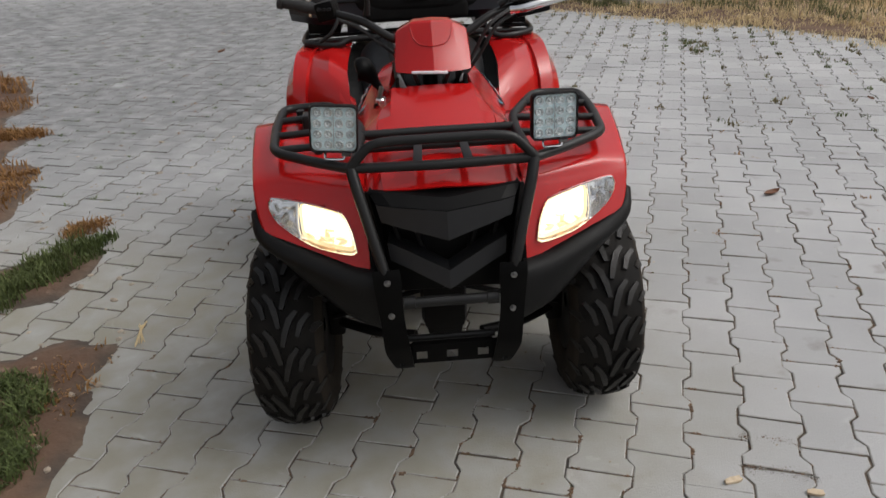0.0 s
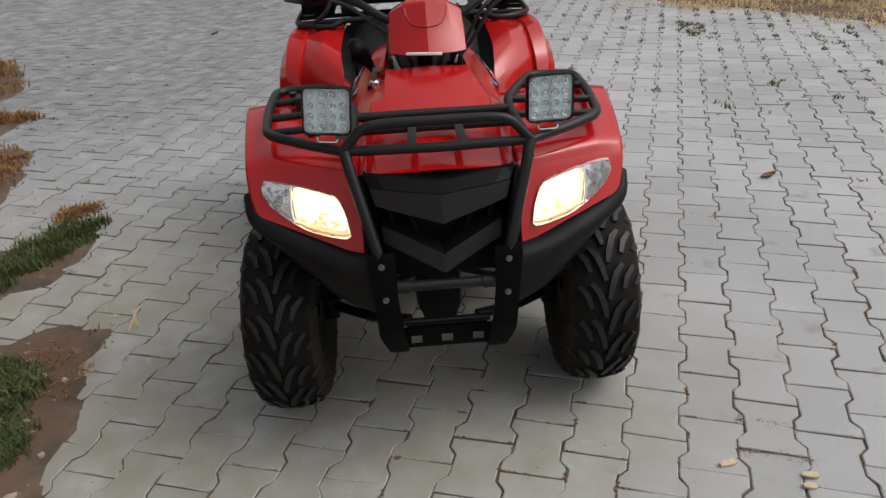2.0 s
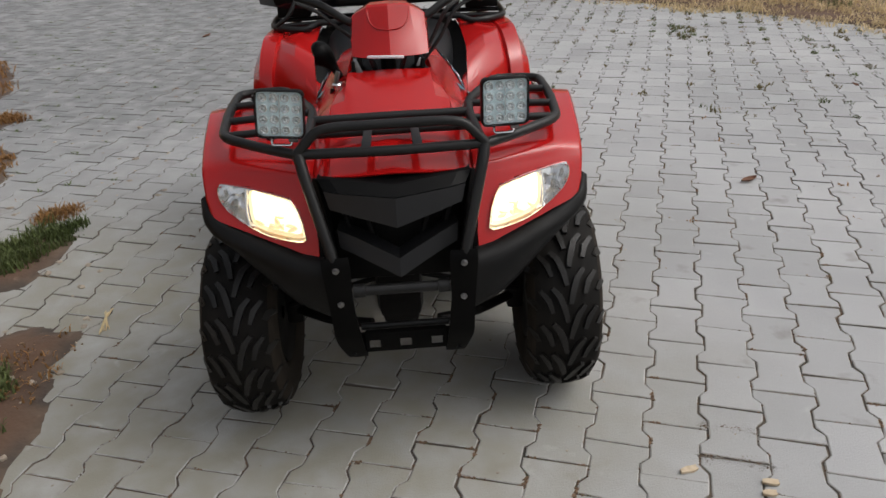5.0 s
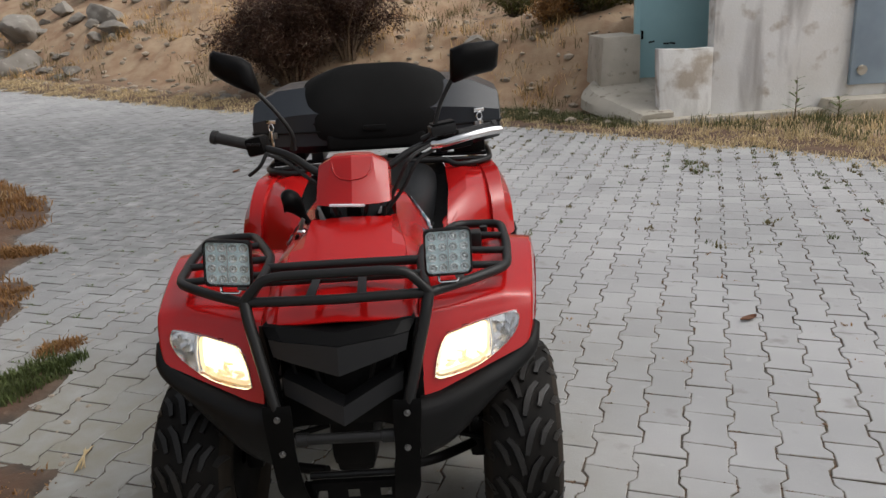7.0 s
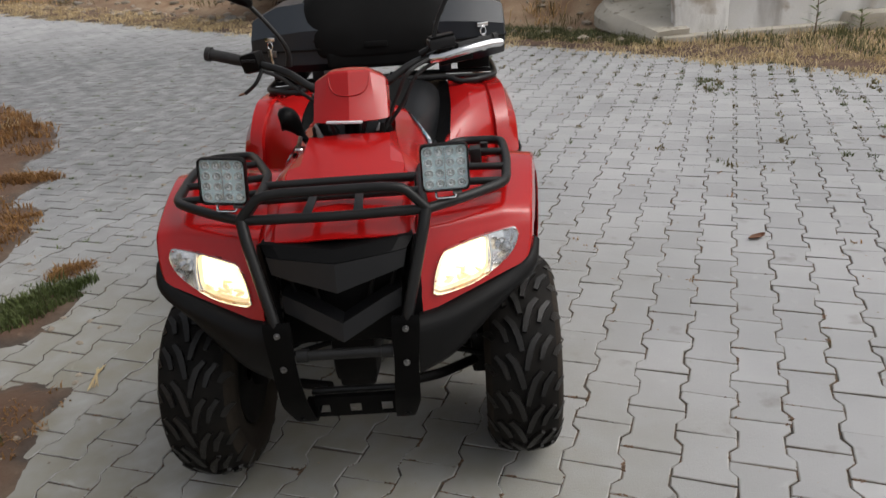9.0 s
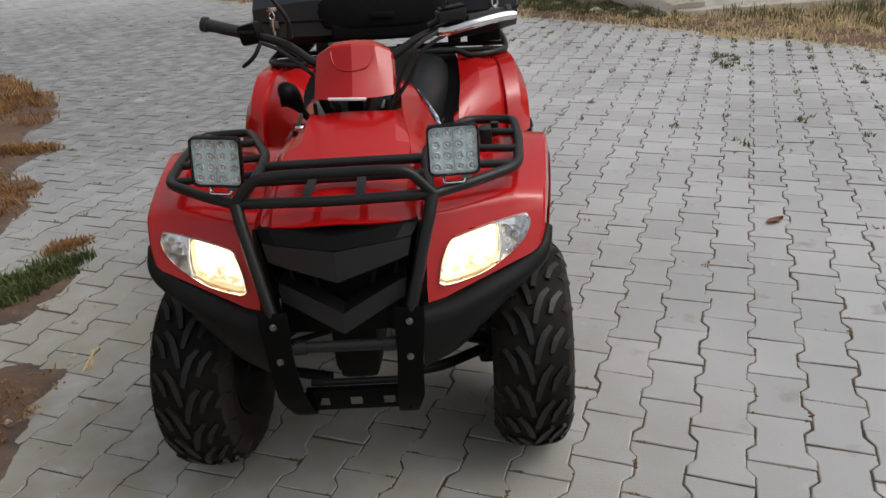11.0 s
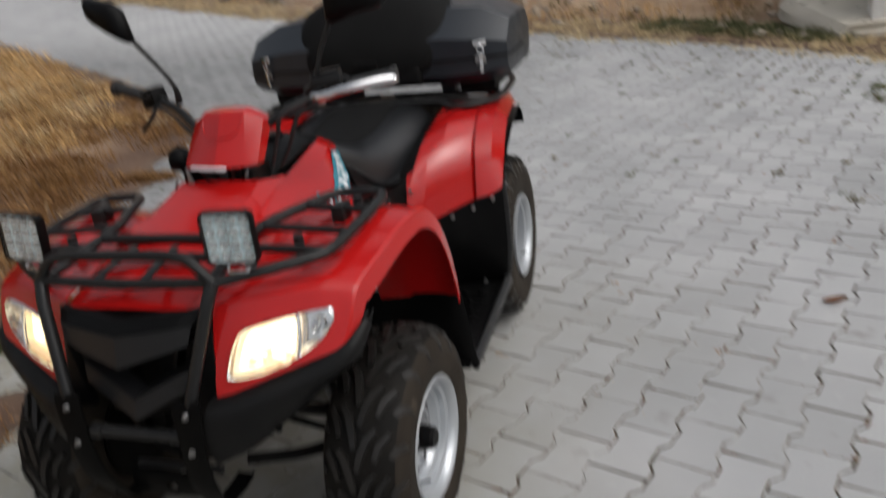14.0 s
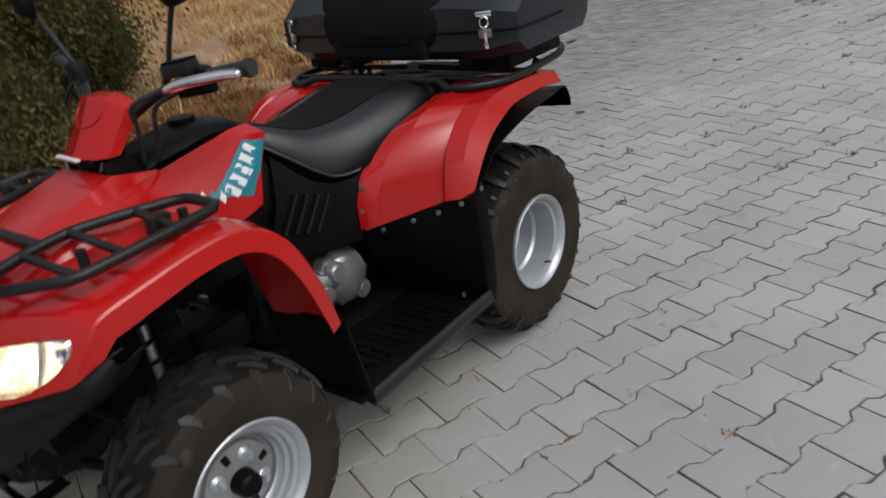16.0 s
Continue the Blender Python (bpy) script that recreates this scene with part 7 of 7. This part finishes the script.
dead_leaf(1.61, 1.697, 0.045, 20, 1)
dead_leaf(-1.75, 5.9, 0.05, 60, 2)
dead_leaf(-0.6, 3.9, 0.03, 10, 3)
dead_leaf(2.9, 3.1, 0.03, 100, 4)
scatter_stones("paving_grit", "tiny pale grit and pebbles scattered on the paving", 800, lambda r: (r.uniform(-1.1, 3.2), r.uniform(-1.2, 4.0)), 0.0012, 0.005, STONES, 0.0043)
GRIT = mat("grey_grit", (0.17, 0.16, 0.145), (0.27, 0.26, 0.24), scale=30, rough=0.95, rand=0.3, island=True)
CLODS = mat("joint_dirt", (0.075, 0.048, 0.030), (0.15, 0.090, 0.052), scale=20, rough=0.95, rand=0.4, island=True)


def in_joint(r, xr, yr):
    """A place in the joint round one of the blocks: along its bowed side or across its end."""
    d = np.array((r.uniform(*xr), r.uniform(*yr))) - ORIGIN
    ci = round(float(d @ U) / PITCH)
    off = 0.0 if ci % 2 else 0.5
    row = round(float(d @ W) / LEN - off)
    v = float(d @ W) - (row + off) * LEN
    if r.random() < 0.65:
        u = float(np.interp(abs(v), (0.038, 0.066), (0.0629, 0.0853))) * (1 if float(d @ U) > ci * PITCH else -1)
    else:
        u, v = float(d @ U) - ci * PITCH, math.copysign(LEN / 2, v)
    p = ORIGIN + U * (ci * PITCH + u) + W * ((row + off) * LEN + v)
    return float(p[0]) + r.gauss(0, 0.0015), float(p[1]) + r.gauss(0, 0.0015)


scatter_stones("joint_crumbs", "crumbs of brown earth and moss in the paving joints", 17000, lambda r: in_joint(r, (-1.0, 2.6), (-1.3, 3.5)), 0.0012, 0.0042, CLODS, 0.0018)
nests = [(0.12, 0.368), (0.234, 0.268), (0.213, 0.207), (0.048, 0.176), (-0.128, 0.124), (0.346, 0.106), (0.162, 0.027), (0.691, 0.20), (0.635, 0.023), (0.396, -0.142), (-0.177, -0.089), (0.118, -0.034),
         (-0.703, 0.642), (-0.625, -0.019), (-1.029, 1.561), (-0.937, 1.422), (-0.969, 0.73)]
more = [(gr.uniform(-1.0, 2.4), gr.uniform(-0.9, 2.6)) for _ in range(46)]
nests += [in_joint(gr, (x, x + 0.001), (y, y + 0.001)) for x, y in more]


def nest(r):
    x, y = r.choice(nests)
    x, y = in_joint(r, (x - 0.014, x + 0.014), (y - 0.016, y + 0.016))
    return x + r.gauss(0, 0.002), y + r.gauss(0, 0.002)


scatter_stones("joint_clods", "brown clods filling chipped corners of the blocks", 5200, nest, 0.0014, 0.0056, CLODS, 0.0024)


def moss_place(r):
    x, y = r.choice(nests[::3])
    x, y = in_joint(r, (x - 0.03, x + 0.03), (y - 0.03, y + 0.03))
    return x + r.gauss(0, 0.002), y + r.gauss(0, 0.002)


MOSS = mat("joint_moss", (0.050, 0.052, 0.020), (0.085, 0.080, 0.032), scale=30, rough=0.95, rand=0.4, island=True)
scatter_stones("joint_moss", "olive moss cushions in some joints of the paving", 900, moss_place, 0.0012, 0.0042, MOSS, 0.0022)


def arc_place(r):
    # along the two bowed cracks of a broken block
    t = r.random()
    if r.random() < 0.45:
        return 0.775 + 0.15 * t + r.gauss(0, 0.004), 0.065 - 0.06 * t + 0.012 * math.sin(3 * t) + r.gauss(0, 0.004)
    return 0.735 + 0.16 * t + r.gauss(0, 0.006), -0.050 - 0.02 * t - 0.045 * t ** 3 + r.gauss(0, 0.006)


scatter_stones("crack_dirt", "dark dirt in the bowed cracks of a broken block", 330, arc_place, 0.0012, 0.0034, CLODS, 0.0032)
scatter_stones("broken_block_grit", "grey grit round a broken paving block", 900, lambda r: tuple(c + r.gauss(0, 0.010) for c in arc_place(r)), 0.0008, 0.0026, GRIT, 0.0040)
pebble = finish(rock_mesh(0.013, 3, (1.1, 1, 0.9)), "pebble", ROCK)
pebble.location = (0.325, 0.985, 0.009)
tagged(pebble, "small pale pebble beside the front wheel", "pebble")

# ---- paving: double-T concrete blocks in columns, each a piece of its own near the bike ----
paving = tagged(new("pavement"), "grey interlocking concrete block paving with gritty joints", "paving", kind="structure")
HL, WE, WW = LEN / 2 - 0.0019, 0.0853 - 0.0019, 0.0629 - 0.0019
OUT = [(-WE, -HL), (WE, -HL), (WE, -0.066), (WW, -0.038), (WW, 0.038), (WE, 0.066), (WE, HL), (-WE, HL), (-WE, 0.066), (-WW, 0.038), (-WW, -0.038), (-WE, -0.066)]


def paver_points(seed):
    rr = random.Random(seed)
    o = [(x + rr.uniform(-0.0019, 0.0019), y + rr.uniform(-0.0019, 0.0019)) for x, y in OUT]
    ins = lambda k: [(x - math.copysign(k, x), y - math.copysign(k, y) * (0.75 if abs(y) > 0.09 else 0.2)) for x, y in o]
    return [(x, y, 0.0) for x, y in ins(0.0034)] + [(x, y, -0.0024) for x, y in o] + [(x, y, -0.030) for x, y in o]


PF = [list(range(12))] + [[12 + i, 12 + (i + 1) % 12, (i + 1) % 12, i] for i in range(12)] + [[24 + i, 24 + (i + 1) % 12, 12 + (i + 1) % 12, 12 + i] for i in range(12)]
kinds = []
for k in range(6):
    me = bpy.data.meshes.new("paver")
    me.from_pydata(paver_points(k), [], PF)
    me.materials.append(PAVER), me.materials.append(GRIME_SHADE), me.materials.append(EDGE_WORN_LIT)
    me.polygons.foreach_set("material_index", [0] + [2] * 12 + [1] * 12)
    kinds.append((me, np.array(paver_points(k))))
near, rest_v, rest_f, nv = [], [], [], 0
pr = random.Random(99)
cells = []
for ci in range(-240, 75):
    for ri in range(-60, 180):
        c = ORIGIN + U * (ci * PITCH) + W * ((ri + (0.0 if ci % 2 else 0.5)) * LEN)
        if -6.5 < c[1] < 27 and -30 < c[0] < 8.5:
            cells.append((c[0], c[1]))
cells = np.array(cells)
okc = (leftward(cells[:, 0], cells[:, 1]) < 0.16) & (beyond(cells[:, 0], cells[:, 1]) < 0.15)
cells = cells[okc]
rank = np.hypot((cells[:, 0] - 0.35) * 1.0, (cells[:, 1] - 0.55) * 0.85)
first = set(np.argsort(rank)[:300].tolist())
for i, (cx, cy) in enumerate(cells):
    me, pts = kinds[pr.randrange(6)]
    z = float(base_z(cx, cy)) + pr.gauss(0, 0.0009)
    turn = -math.degrees(TH) + pr.gauss(0, 0.6) + (180 if pr.random() < 0.5 else 0)
    tilt = (pr.gauss(0, 0.26), pr.gauss(0, 0.30))
    gx = float(base_z(cx + 0.05, cy) - base_z(cx - 0.05, cy)) / 0.1
    gy = float(base_z(cx, cy + 0.05) - base_z(cx, cy - 0.05)) / 0.1
    m = Matrix.Translation((cx + pr.gauss(0, 0.0008), cy + pr.gauss(0, 0.0008), z)) @ Matrix.Rotation(gy, 4, 'X') @ Matrix.Rotation(-gx, 4, 'Y') @ pose(0, 0, 0, tilt[0], tilt[1], turn)
    if i in first:
        ob = new("paver", me)
        ob.parent = paving
        ob.matrix_basis = m
    else:
        q = np.array(m)
        rest_v.append(pts * (0.989, 0.989, 1.0) @ q[:3, :3].T + q[:3, 3])
        rest_f.append(nv)
        nv += 36
me = bpy.data.meshes.new("paver_field")
me.from_pydata(np.concatenate(rest_v).tolist(), [], [[b + j for j in f] for b in rest_f for f in PF])
me.materials.append(PAVERS), me.materials.append(GRIME_SHADE)
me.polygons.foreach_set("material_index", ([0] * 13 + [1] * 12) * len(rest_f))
field = new("paver_field", me)
field.parent = paving
tagged(field, "grey interlocking concrete blocks", kind="stuff")
